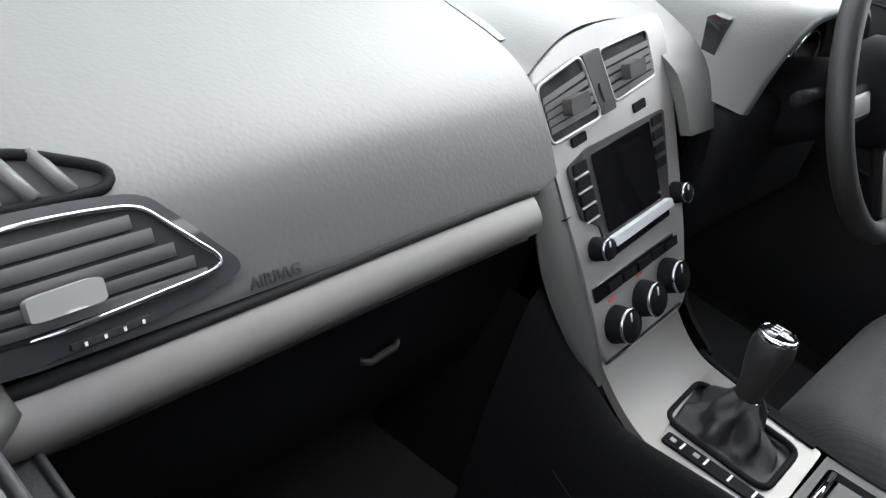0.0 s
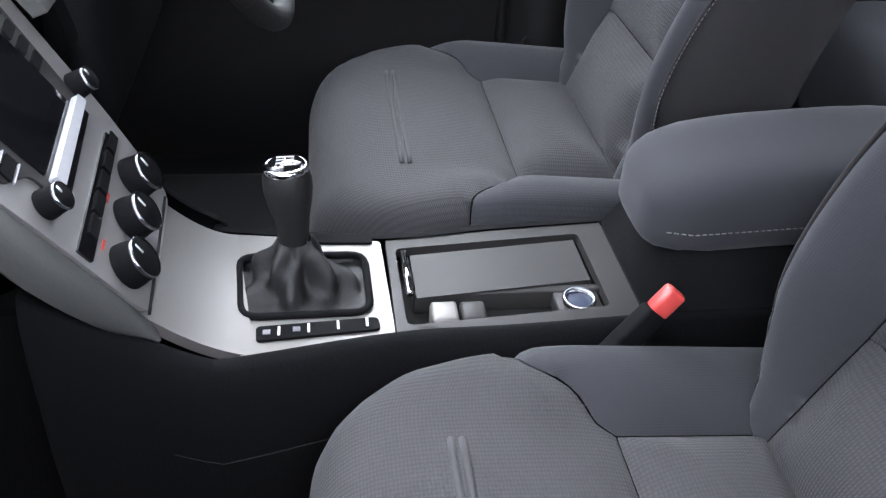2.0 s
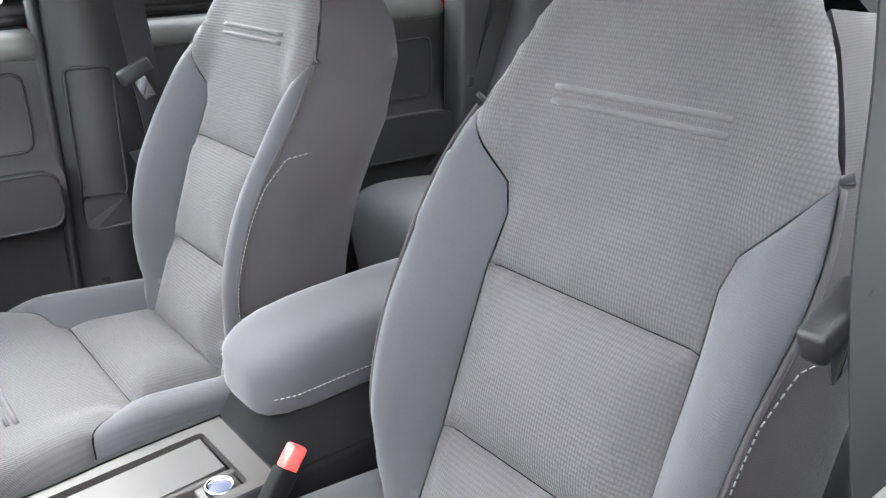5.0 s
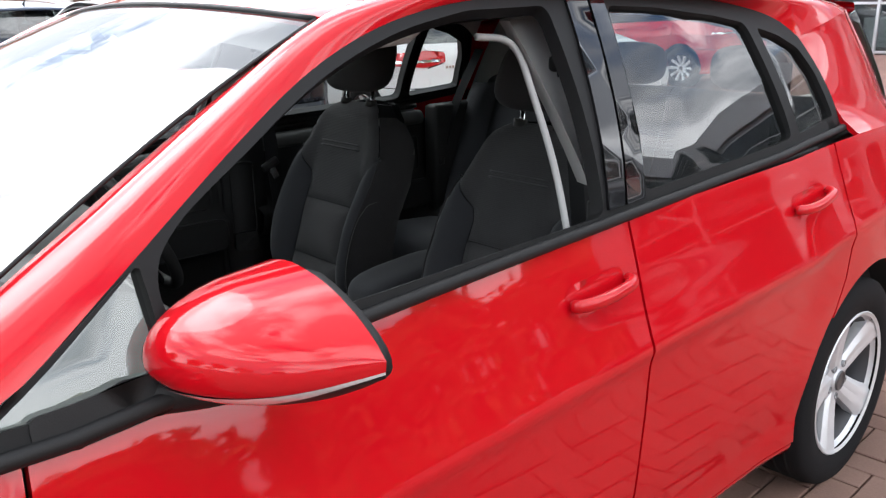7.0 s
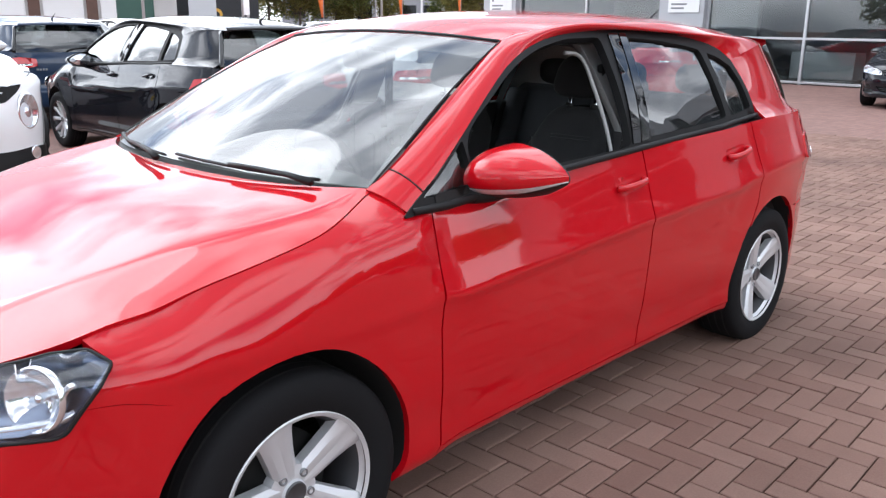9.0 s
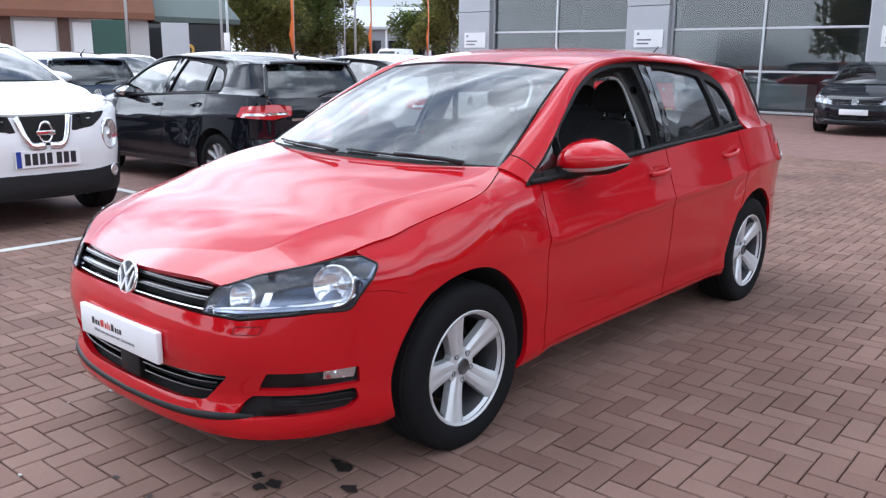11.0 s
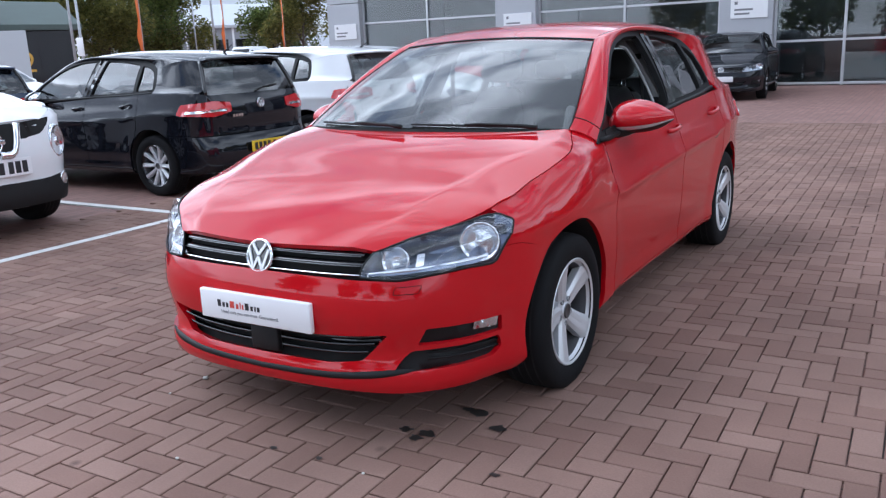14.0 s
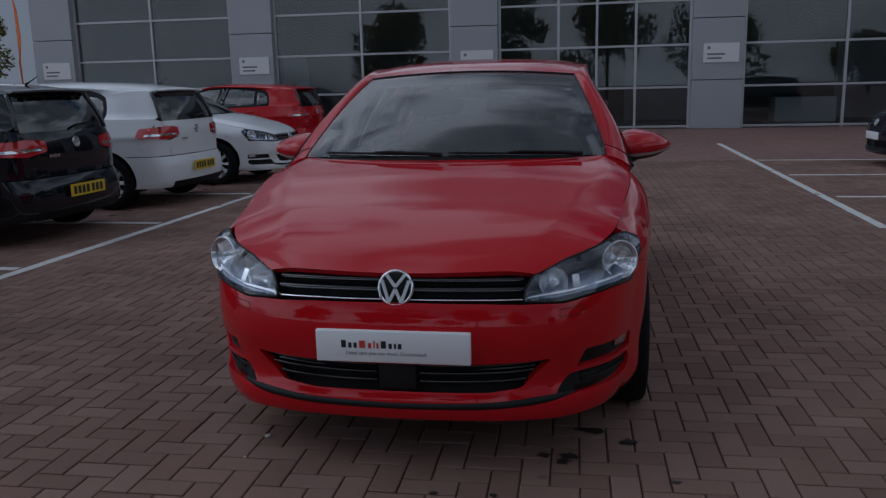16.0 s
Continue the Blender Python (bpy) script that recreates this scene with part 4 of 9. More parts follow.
    aerial = tube_bm([(-2.88, 0, 1.40), (-2.93, 0, 1.425), (-3.02, 0, 1.475)], [0.014, 0.006, 0.003], 8)
    part("roof_aerial", aerial, BLACK_PLASTIC, car)


WINDOW_TRIM = stuff_mat("window_trim", (0.006, 0.006, 0.0065), rough=0.6, spec=0.25, grain=0.05, grain_scale=400)
WINDSCREEN = glass_mat("windscreen_glass", (0.73, 0.76, 0.74), ior=2.1, haze=0.03)


def mirror_part(car, sgn, paint):
    """A door mirror: painted cap, black lower shell, clear indicator strip and foot."""
    m = new("door_mirror")
    m.parent = car
    cx, cz = -0.742, 0.992

    def shell(z0, z1, grow, name, mat):
        rows = []
        nu, nv = 28, 14
        for i in range(nv + 1):
            zt = z0 + (z1 - z0) * i / nv
            row = []
            for k in range(nu + 1):
                a = math.pi * k / nu
                # a runs from the inner end round the nose to the tip
                w = -math.cos(a)
                y = 0.876 + 0.140 * w
                nose = spl(w, [(-1.0, 0.02), (-0.93, 0.085), (-0.75, 0.160), (-0.4, 0.176), (0.1, 0.158), (0.5, 0.122), (0.8, 0.072), (0.95, 0.024), (1.0, 0.0)])
                top = 0.080 * spl(w, [(-1.0, 0.60), (-0.75, 0.92), (-0.4, 1.04), (-0.1, 1.0), (0.25, 0.86), (0.6, 0.60), (0.85, 0.33), (1.0, 0.10)])
                bot = -0.062 * spl(w, [(-1.0, 0.75), (-0.6, 1.0), (0.1, 0.95), (0.6, 0.70), (1.0, 0.20)])
                f = zt
                z = top * f if f > 0 else -bot * f
                squash = (max(0, 1 - abs(f) ** 2.2)) ** 0.5
                row.append((cx + nose * squash * grow, y * sgn, cz + z + 0.004 * w))
            rows.append(row)
        return part(name, loft_bm(rows, flange=0.0, out_from=(cx, 0.878 * sgn, cz)), mat, m)

    shell(-0.36, 1.0, 1.0, "mirror_cap", paint)
    shell(-0.62, -0.36, 1.025, "indicator_strip", INDICATOR)
    shell(-1.0, -0.62, 1.0, "lower_shell", BLACK_PLASTIC)
    back = [(0.876 + 0.137 * math.cos(a), cz + (0.076 if math.sin(a) > 0 else 0.060) * math.sin(a) * (1 - 0.35 * max(0, math.cos(a)))) for a in np.linspace(0, 2 * math.pi, 33)[:-1]]
    part("mirror_housing", prism_bm(back, lambda y, z: (cx + 0.004, y * sgn, z), lambda y, z: (cx - 0.012, y * sgn, z)), BLACK_PLASTIC, m)
    part("mirror_glass", prism_bm([(0.878 + (y - 0.878) * 0.9, cz + (z - cz) * 0.88) for y, z in back], lambda y, z: (cx - 0.0125, y * sgn, z), lambda y, z: (cx - 0.0145, y * sgn, z)), CHROME, m)
    foot = []
    for x, y, z, r in ((-0.57, 0.785, 0.945, 0.026), (-0.60, 0.805, 0.945, 0.024), (-0.64, 0.83, 0.948, 0.026), (-0.67, 0.85, 0.955, 0.03)):
        foot.append((x, y * sgn, z))
    part("mirror_foot", tube_bm(smooth_line(foot, 4), 0.024, 10), BLACK_PLASTIC, m)
    base = [(-0.44, 0.925), (-0.44, 0.962), (-0.70, 0.985), (-0.74, 0.945)]
    part("mirror_base", fill_bm(rounded(base, 0.012), house, 0.04, 0.02, mirror=sgn < 0, lift=0.008), BLACK_PLASTIC, m)


HEAD = [(0.434, 0.583), (0.444, 0.622), (0.478, 0.664), (0.625, 0.703), (0.787, 0.734), (0.912, 0.754), (0.985, 0.756), (1.028, 0.734), (0.995, 0.688), (0.930, 0.606),
        (0.910, 0.598), (0.80, 0.601), (0.69, 0.589), (0.577, 0.576), (0.495, 0.580)]


def headlamp(car, sgn, plain):
    h = new("headlamp")
    h.parent = car
    mir = sgn < 0
    o = rounded(HEAD, 0.008)
    part("lens", fill_bm(o, skin, 0.03, 0.0, mirror=mir, lift=0.003), LENS, h).visible_shadow = False
    c = np.mean(o, axis=0)

    def sunk(s, z, d):
        p, q, r = Vector(skin(s, z)), Vector(skin(s + 0.01, z)), Vector(skin(s, z + 0.01))
        n = (q - p).cross(r - p).normalized()
        if n.x < 0:
            n = -n
        return p - n * d

    bm = bmesh.new()
    rings = []
    for d, k in ((0.0, 1.0), (0.004, 0.965), (0.05, 0.90), (0.07, 0.8)):
        rings.append([bm.verts.new(sunk(c[0] + (s - c[0]) * k, c[1] + (z - c[1]) * k, d) * 1.0) for s, z in densify(o, 0.03)])
    for A, B in zip(rings, rings[1:]):
        for k in range(len(A)):
            bm.faces.new((A[k], A[(k + 1) % len(A)], B[(k + 1) % len(B)], B[k]))
    bm.faces.new(rings[-1])
    for v in bm.verts:
        v.co.y *= sgn
    sharpen(bm, 40)
    part("lamp_housing", bm, LAMP_DARK, h)
    # two round reflectors behind the lens, the outer one larger
    for s0, z0, r in ((sx(0.553), 0.686, 0.063), (sy(0.560), 0.653, 0.045)):
        p = sunk(s0, z0, 0.062)
        nrm = (sunk(s0, z0, 0.0) - sunk(s0, z0, 0.05)).normalized()
        d = (nrm + Vector((1.2, 0, 0))).normalized()
        mt = Matrix.Translation((p.x, p.y * sgn, p.z)) @ Vector((d.x, d.y * sgn, d.z)).to_track_quat("Z", "Y").to_matrix().to_4x4()
        part("reflector", turned(lathe_bm([(0.0, 0.004), (r * 0.3, 0.006), (r * 0.6, 0.014), (r * 0.85, 0.028), (r, 0.045), (r * 1.06, 0.046), (r * 1.07, 0.03)], 36), mt), LAMP_SILVER, h)
        part("bulb", turned(lathe_bm([(0.0, 0.036), (r * 0.13, 0.034), (r * 0.16, 0.025), (r * 0.13, 0.006)], 20), mt), CHROME, h)
    # silver tray along the foot of the lamp, with an upright fin between the reflectors
    tray = []
    for s, za, zb in ((sy(0.455), 0.590, 0.622), (sy(0.50), 0.592, 0.630), (sy(0.55), 0.592, 0.628), (sy(0.60), 0.597, 0.660), (sy(0.635), 0.600, 0.672), (sy(0.67), 0.603, 0.660), (sx(0.60), 0.608, 0.642), (sx(0.53), 0.618, 0.660)):
        row = []
        for t in np.linspace(0, 1, 6):
            q = sunk(s, za + (zb - za) * t, 0.010 + 0.045 * t ** 1.5)
            row.append((q.x, q.y * sgn, q.z))
        tray.append(row)
    part("lower_bezel", loft_bm(tray, out_from=(0.0, 0.0, 0.3)), LAMP_GREY, h)
    strip = []
    for s, z in ((sy(0.44), 0.594), (sy(0.55), 0.606), (sy(0.64), 0.612), (sx(0.56), 0.622), (sx(0.49), 0.640)):
        p = sunk(s, z, 0.022)
        strip.append((p.x, p.y * sgn, p.z))
    part("daytime_strip", tube_bm(smooth_line(strip, 5), 0.010, 6), LAMP_SILVER, h)
    fin = []
    for s, z in ((sx(0.50), 0.715), (sx(0.515), 0.68), (sx(0.53), 0.64)):
        p = sunk(s, z, 0.03)
        fin.append((p.x, p.y * sgn, p.z))
    bracket = []
    for s, w in ((sy(0.612), 0), (sy(0.634), 0)):
        bracket.append([(q.x, q.y * sgn, q.z) for q in (sunk(s + 0.012 * k, 0.604 + 0.058 * k, 0.014 + 0.012 * k) for k in np.linspace(0, 1, 5))])
    part("bracket", loft_bm(bracket, flange=0.006, out_from=(0.0, 0.0, 0.3)), LAMP_SILVER, h)
    part("side_bezel", tube_bm(smooth_line(fin, 5), 0.009, 6), CHROME, h)
    rim = [Vector(skin(s, z)) for s, z in densify(o, 0.03)]
    part("lamp_seal", tube_bm([(p.x, p.y * sgn, p.z) for p in rim], 0.0045, 6, closed=True), BLACK_PLASTIC, h)


LAMP_GREY = stuff_mat("lamp_bezel_grey", (0.26, 0.30, 0.38), rough=0.25, metal=0.8, mottle=0.1)
LAMP_DARK = stuff_mat("lamp_housing_grey", (0.10, 0.12, 0.17), rough=0.12, metal=0.85, mottle=0.1)


def front_end(car, paint, plain):
    """Bumper with its openings, grille, emblem and plate."""
    def both(half):
        return [(-s, z) for s, z in half[::-1]] + list(half)

    # left half from the centre: up the lower edge at the side, round the arch, along the lamp, to the grille
    left = [(sy(0.30), 0.172), (sy(0.60), 0.172), (sx(0.42), 0.170)] + [(sx(x), z) for x, z in arch(0, -26, 60, 0.362, 14)] + [(sx(0.345), 0.6485), (sx(0.488), 0.6485), (0.930, 0.601), (0.80, 0.595), (0.69, 0.583), (0.577, 0.570),
            (0.495, 0.574), (sy(0.42), 0.574), (sy(0.30), 0.578), (sy(0.1), 0.580)]
    intake = rounded([(-sy(0.30), 0.270), (-sy(0.425), 0.285), (-sy(0.525), 0.386), (-sy(0.40), 0.376), (-sy(0.2), 0.368), (sy(0.2), 0.368), (sy(0.40), 0.376), (sy(0.525), 0.386),
                      (sy(0.425), 0.285), (sy(0.30), 0.270)], 0.018)
    holes = [intake]
    for g in (1, -1):
        holes.append(rounded([(g * sy(0.610), 0.341), (g * sy(0.634), 0.402), (g * sx(0.495), 0.400), (g * sx(0.492), 0.342)], 0.008))
        holes.append(rounded([(g * sy(0.535), 0.252), (g * sy(0.556), 0.285), (g * sy(0.592), 0.322), (g * sx(0.505), 0.326), (g * sx(0.492), 0.285), (g * sx(0.53), 0.256)], 0.014))
    part("front_bumper", fill_bm(both(left), skin, 0.03, 0.03, holes=holes, fair=True), paint, car)

    def inset(name, poly, depth, mat, lbl=""):
        def f(s, z):
            p = Vector(skin(s, z))
            return (p.x - depth, p.y * (1 - 0.02), p.z)
        return part(name, fill_bm(poly, f, 0.06, 0.0), mat, car, lbl)

    big = rounded([(-sy(0.45), 0.245), (-sy(0.545), 0.40), (sy(0.545), 0.40), (sy(0.45), 0.245)], 0.02)
    inset("lower_intake", big, 0.050, DARK_LINER)
    for k, z in enumerate((0.300, 0.330, 0.360)):
        w = 0.425 + (z - 0.285) * 0.9
        for y0, y1 in ((-w, -0.075), (0.075, w)):
            rows = []
            for y in np.linspace(y0, y1, 17):
                q = Vector(skin(sy(abs(y)) * (1 if y >= 0 else -1), z + 0.02 * (y / 0.5) ** 4))
                rows.append([(q.x - 0.012, q.y, q.z + 0.004), (q.x - 0.009, q.y, q.z), (q.x - 0.013, q.y, q.z - 0.004), (q.x - 0.05, q.y, q.z - 0.006), (q.x - 0.05, q.y, q.z + 0.008)])
            part("intake_slat", loft_bm(rows, out_from=(0.5, 0, 0.33)), GLOSS_BLACK, car)
    part("radar_cover", box_bm((0.832, -0.065, 0.272), (0.858, 0.065, 0.366), 0.006), BLACK_PLASTIC, car)
    for g in (1, -1):
        inset("fog_lamp_panel", rounded([(g * sy(0.600), 0.330), (g * sy(0.625), 0.412), (g * sx(0.48), 0.410), (g * sx(0.478), 0.332)], 0.008), 0.016, BLACK_PLASTIC)
        inset("lower_vent", rounded([(g * sy(0.52), 0.242), (g * sy(0.545), 0.290), (g * sy(0.58), 0.332), (g * sx(0.49), 0.336), (g * sx(0.478), 0.280), (g * sx(0.52), 0.246)], 0.012), 0.024, BLACK_PLASTIC)
        for z in (0.283, 0.305):
            ln = [Vector(skin(g * sx(x), z)) for x in np.linspace(0.745, 0.51, 10)]
            part("vent_slat", tube_bm([(q.x - 0.018, q.y * 0.985, q.z) for q in ln], 0.005, 6), BLACK_PLASTIC, car)
        fl = fill_bm(rounded([(g * sx(0.615), 0.370), (g * sx(0.612), 0.399), (g * sx(0.508), 0.397), (g * sx(0.514), 0.362)], 0.006), lambda s, z: tuple(Vector(skin(s, z)) * Vector((1, 0.99, 1)) - Vector((0.008, 0, 0))), 0.02, 0.004)
        part("fog_lamp", fl, LAMP_SILVER, car)
        fc = fill_bm(rounded([(g * sx(0.618), 0.368), (g * sx(0.615), 0.401), (g * sx(0.506), 0.399), (g * sx(0.512), 0.360)], 0.006), lambda s, z: tuple(Vector(skin(s, z)) * Vector((1, 0.993, 1)) - Vector((0.003, 0, 0))), 0.02, 0.0)
        part("fog_lamp_lens", fc, LENS, car).visible_shadow = False
    # dark spoiler lip along the chin, running out into the vents
    rows = []
    for y in np.linspace(-0.60, 0.60, 61):
        u = abs(y)
        zc = spl(u, [(0, 0.222), (0.3, 0.228), (0.45, 0.240), (0.60, 0.258)])
        hh = spl(u, [(0, 0.009), (0.4, 0.011), (0.52, 0.010), (0.6, 0.003)])
        rows.append([])
        for dz, dx in ((hh * 1.2, -0.006), (hh, 0.002), (0.0, 0.004), (-hh, 0.004), (-hh * 1.3, -0.006)):
            q = Vector(skin((1 if y >= 0 else -1) * sy(u), zc + dz))
            rows[-1].append((q.x + dx * step(0.60, 0.48, u), q.y, q.z))
    part("chin_lip", loft_bm(rows, out_from=(0.3, 0, 0.3)), BLACK_PLASTIC, car)
    # washer covers let into the bumper under the lamps
    for g in (1, -1):
        lid = rounded([(g * sy(0.545), 0.528), (g * sy(0.552), 0.552), (g * sy(0.628), 0.556), (g * sy(0.618), 0.530)], 0.006)
        part("washer_cover", tube_bm([skin(a, b) for a, b in densify(lid, 0.02)], 0.0011, 5, closed=True), DARK_LINER, car)
    # show plate on the bumper
    plate = part("front_plate", box_bm((0.872, -0.272, 0.379), (0.893, 0.258, 0.490), 0.004), WHITE_PLATE, car, "white show plate with dark and red lettering")
    pm = Matrix.Translation((0.8935, -0.007, 0.434)) @ Matrix(((0, 0, 1, 0), (1, 0, 0, 0), (0, 1, 0, 0), (0, 0, 0, 1)))
    if not plain:
        x = -0.175
        for w, mt in (((0.020, 0.014, 0.013), INK), ((0.026, 0.014, 0.006, 0.009), RED_INK), ((0.022, 0.014, 0.009, 0.015), INK)):
            for k, u in enumerate(w):
                top = 0.022 if k == 0 or u < 0.007 else 0.014
                bars_part("printed_bar", pm, [(x, -0.004, x + u * 0.8, top)], mt, plate)
                x += u + 0.0045
            x += 0.002
        text_part("printed_line", "Used cars you can trust. Guaranteed.", pm @ Matrix.Translation((-0.02, -0.022, 0)), 0.0185, GREY_INK, plate)
    # grille
    gr = rounded([(-sy(0.45), 0.560), (-sy(0.46), 0.680), (sy(0.46), 0.680), (sy(0.45), 0.560)], 0.01)
    g = inset("grille", gr, 0.035, DARK_LINER)
    for z, hh, mt, nm in ((0.650, 0.010, GLOSS_BLACK, "grille_slat"), (0.620, 0.010, GLOSS_BLACK, "grille_slat"), (0.588, 0.004, CHROME, "chrome_strip")):
        rows = []
        for y in np.linspace(-0.435, 0.435, 31):
            q = Vector(skin((1 if y >= 0 else -1) * sy(abs(y)), z))
            rows.append([(q.x - 0.030, q.y, q.z + hh), (q.x - 0.012, q.y, q.z + hh * 0.6), (q.x - 0.006, q.y, q.z), (q.x - 0.010, q.y, q.z - hh * 0.7), (q.x - 0.030, q.y, q.z - hh)])
        part(nm, loft_bm(rows, out_from=(0.5, 0, 0.62)), mt, g)
        if nm == "grille_slat":
            ln = [Vector(skin((1 if y >= 0 else -1) * sy(abs(y)), z)) for y in np.linspace(-0.425, 0.425, 25)]
            part("slat_edge", tube_bm([(q.x - 0.005, q.y, q.z - 0.002) for q in ln], 0.0016, 6), GREY_METAL, g)
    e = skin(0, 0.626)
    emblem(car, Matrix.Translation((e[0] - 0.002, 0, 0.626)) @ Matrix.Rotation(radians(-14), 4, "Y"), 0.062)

LENGTHEN_HIGH = [(-3.4, -0.005), (-2.64, -0.005), (-2.2, -0.012), (-1.55, -0.055), (-1.0, -0.070), (-0.45, -0.062), (-0.35, -0.054), (0.1, -0.020), (0.4, -0.024), (0.8, -0.020), (0.9, -0.012)]
LENGTHEN_LOW = [(-3.4, 0.0), (-2.64, 0.0), (-2.2, -0.010), (-1.48, -0.065), (-1.0, -0.070), (-0.393, -0.066), (-0.36, 0.004), (0.0, 0.010), (0.36, 0.006), (0.5, -0.020), (0.9, -0.012)]
RAISE_CABIN = [(0.10, 0.075), (0.16, 0.070), (0.23, 0.045), (0.35, 0.012), (0.50, 0.0), (0.75, 0.0), (0.95, 0.018), (1.10, 0.026), (1.35, 0.034), (1.48, 0.036)]
RAISE_WHEEL = [(0.10, 0.060), (0.16, 0.055), (0.33, 0.010), (0.68, 0.016), (0.80, 0.026), (1.0, 0.028), (1.48, 0.036)]
WIDEN = [(0.10, 0.0), (0.70, 0.004), (0.95, 0.012), (1.02, 0.020), (1.12, 0.026), (1.48, 0.026)]


def seated(x, y, z):
    """A point of the body, set at its height over the wheels and spread to the true wheelbase and width."""
    up = step(0.62, 0.80, z)
    dx = spl(x, LENGTHEN_LOW) * (1 - up) + spl(x, LENGTHEN_HIGH) * up
    nose, arch_way = step(0.28, 0.42, x), step(-0.50, -0.36, x)
    tail = step(-2.2, -2.4, x)
    dz = spl(z, RAISE_CABIN) * (1 - max(arch_way, tail)) + spl(z, RAISE_WHEEL) * max(arch_way, tail)
    dz = dz * (1 - nose) + 0.037 * nose
    dy = spl(z, WIDEN) * min(1.0, abs(y) / 0.55) + 0.022 * step(0.15, 0.35, x) * step(0.80, 0.60, x) * step(0.5, 0.72, abs(y))
    return (x + dx, y + math.copysign(dy, y), z + dz)


def fair_bonnet(me):
    """Smooths the bonnet's sheet from the screen to the nose, its rim left where it is."""
    nt = 64 if len(me.vertices) > 65 * 45 else 32
    nr = 44 if nt == 64 else 24
    z = np.array([me.vertices[k].co.z for k in range((nr + 1) * (nt + 1))]).reshape(nr + 1, nt + 1)
    raw = z.copy()
    for _ in range(14 if nt == 64 else 6):
        z[1:-1] = 0.25 * z[:-2] + 0.5 * z[1:-1] + 0.25 * z[2:]
    w = np.array([step(1.0, 0.80, abs(math.copysign(abs(t) ** 0.8, t))) for t in np.linspace(-1, 1, nt + 1)])
    z = raw + (z - raw) * w
    for k, v in enumerate(z.ravel()):
        me.vertices[k].co.z = v


def sit_body(car):
    """Sets the body at its height over the wheels and spreads it to the true wheelbase and width."""
    done = set()
    for o in car.children_recursive:
        if o.type != "MESH" or o.data.name in done or "wheel" in (o.parent.name.split(".")[0], o.name.split(".")[0]):
            continue
        done.add(o.data.name)
        me = o.data
        for v in me.vertices:
            v.co = seated(*v.co)
        if o.name.split(".")[0] == "bonnet":
            fair_bonnet(me)
        if SLOPES[0] in me.attributes:
            slopes = [[Vector(d.vector) for d in me.attributes[k].data] for k in SLOPES]
            normals = [None] * len(me.vertices)
            for i, v in enumerate(me.vertices):
                if slopes[0][i].length > 0:
                    a, b, c, d = (Vector(seated(*p[i])) for p in slopes)
                    normals[i] = (a - b).cross(c - d).normalized()
            loops = []
            for f in me.polygons:
                for i in f.vertices:
                    n = normals[i] if all(normals[k] for k in f.vertices) else f.normal
                    loops.append(n if n.dot(f.normal) > 0 else -n)
            me.update()
            me.normals_split_custom_set(loops)
            for k in SLOPES:
                me.attributes.remove(me.attributes[k])
        me.update()


# ---- the red car ----
red_car = thing("hatchback_car", "glossy red five-door hatchback with silver alloy wheels parked on brick paving", "car")
hatchback(red_car, RED)
sit_body(red_car)

# ---- cabin ----
DASH_GREY = leather_mat("dash_soft_plastic", (0.0610, 0.0625, 0.0590), 0.5, 0.42)
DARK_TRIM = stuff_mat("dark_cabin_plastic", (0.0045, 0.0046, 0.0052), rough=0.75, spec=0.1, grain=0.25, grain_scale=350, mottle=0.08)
CONSOLE_GREY = stuff_mat("console_plastic", (0.0310, 0.0298, 0.0286), rough=0.5, spec=0.3, grain=0.06, grain_scale=400, mottle=0.05)
BRUSHED = stuff_mat("silver_trim", (0.195, 0.187, 0.177), rough=0.5, metal=0.6, grain=0.03, grain_scale=120, mottle=0.04, mottle_scale=30)
PALE_TRIM = stuff_mat("pale_grey_trim", (0.3100, 0.3100, 0.3038), rough=0.7, grain=0.2, grain_scale=300, mottle=0.04)
HEADLINING = stuff_mat("headlining", (0.2604, 0.2604, 0.2542), rough=0.95, grain=0.3, grain_scale=500, mottle=0.04)
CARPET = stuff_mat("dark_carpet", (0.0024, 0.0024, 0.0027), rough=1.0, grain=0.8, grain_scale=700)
LEATHER = stuff_mat("black_leather", (0.0075, 0.0072, 0.0070), rough=0.62, grain=0.3, grain_scale=220, mottle=0.15, mottle_scale=40)
KNIT = fabric_mat("seat_knit", (0.0500, 0.0490, 0.0510), 0.0031, 0.8, contrast=0.72)
CLOTH = fabric_mat("seat_cloth", (0.0362, 0.0370, 0.0415), 0.0016, 0.25, sheen=0.1)
CLOTH_DARK = fabric_mat("seat_side_cloth", (0.0265, 0.0250, 0.0256), 0.0016, 0.25)
THREAD = stuff_mat("pale_thread", (0.16, 0.16, 0.16), rough=0.9)
SLAT_GREY = stuff_mat("vent_slat_grey", (0.105, 0.103, 0.100), rough=0.45, spec=0.4, mottle=0.05)
GRIP_GREY = stuff_mat("vent_grip_grey", (0.19, 0.19, 0.18), rough=0.45, spec=0.4, mottle=0.05)
VENT_PANEL = stuff_mat("vent_panel_plastic", (0.020, 0.020, 0.023), rough=0.5, spec=0.3, grain=0.05, grain_scale=400)
BELT_WEB = fabric_mat("seat_belt_webbing", (0.009, 0.009, 0.010), 0.002, 0.4)
BUCKLE_RED = stuff_mat("red_buckle", (0.74, 0.085, 0.075), rough=0.35, coat=0.3)
SCREEN = stuff_mat("dark_screen", (0.004, 0.004, 0.005), rough=0.12, coat=0.4, mottle=0.02)
STACK_GREY = stuff_mat("stack_satin_grey", (0.34, 0.332, 0.320), rough=0.40, metal=0.55, grain=0.03, grain_scale=120, mottle=0.04)
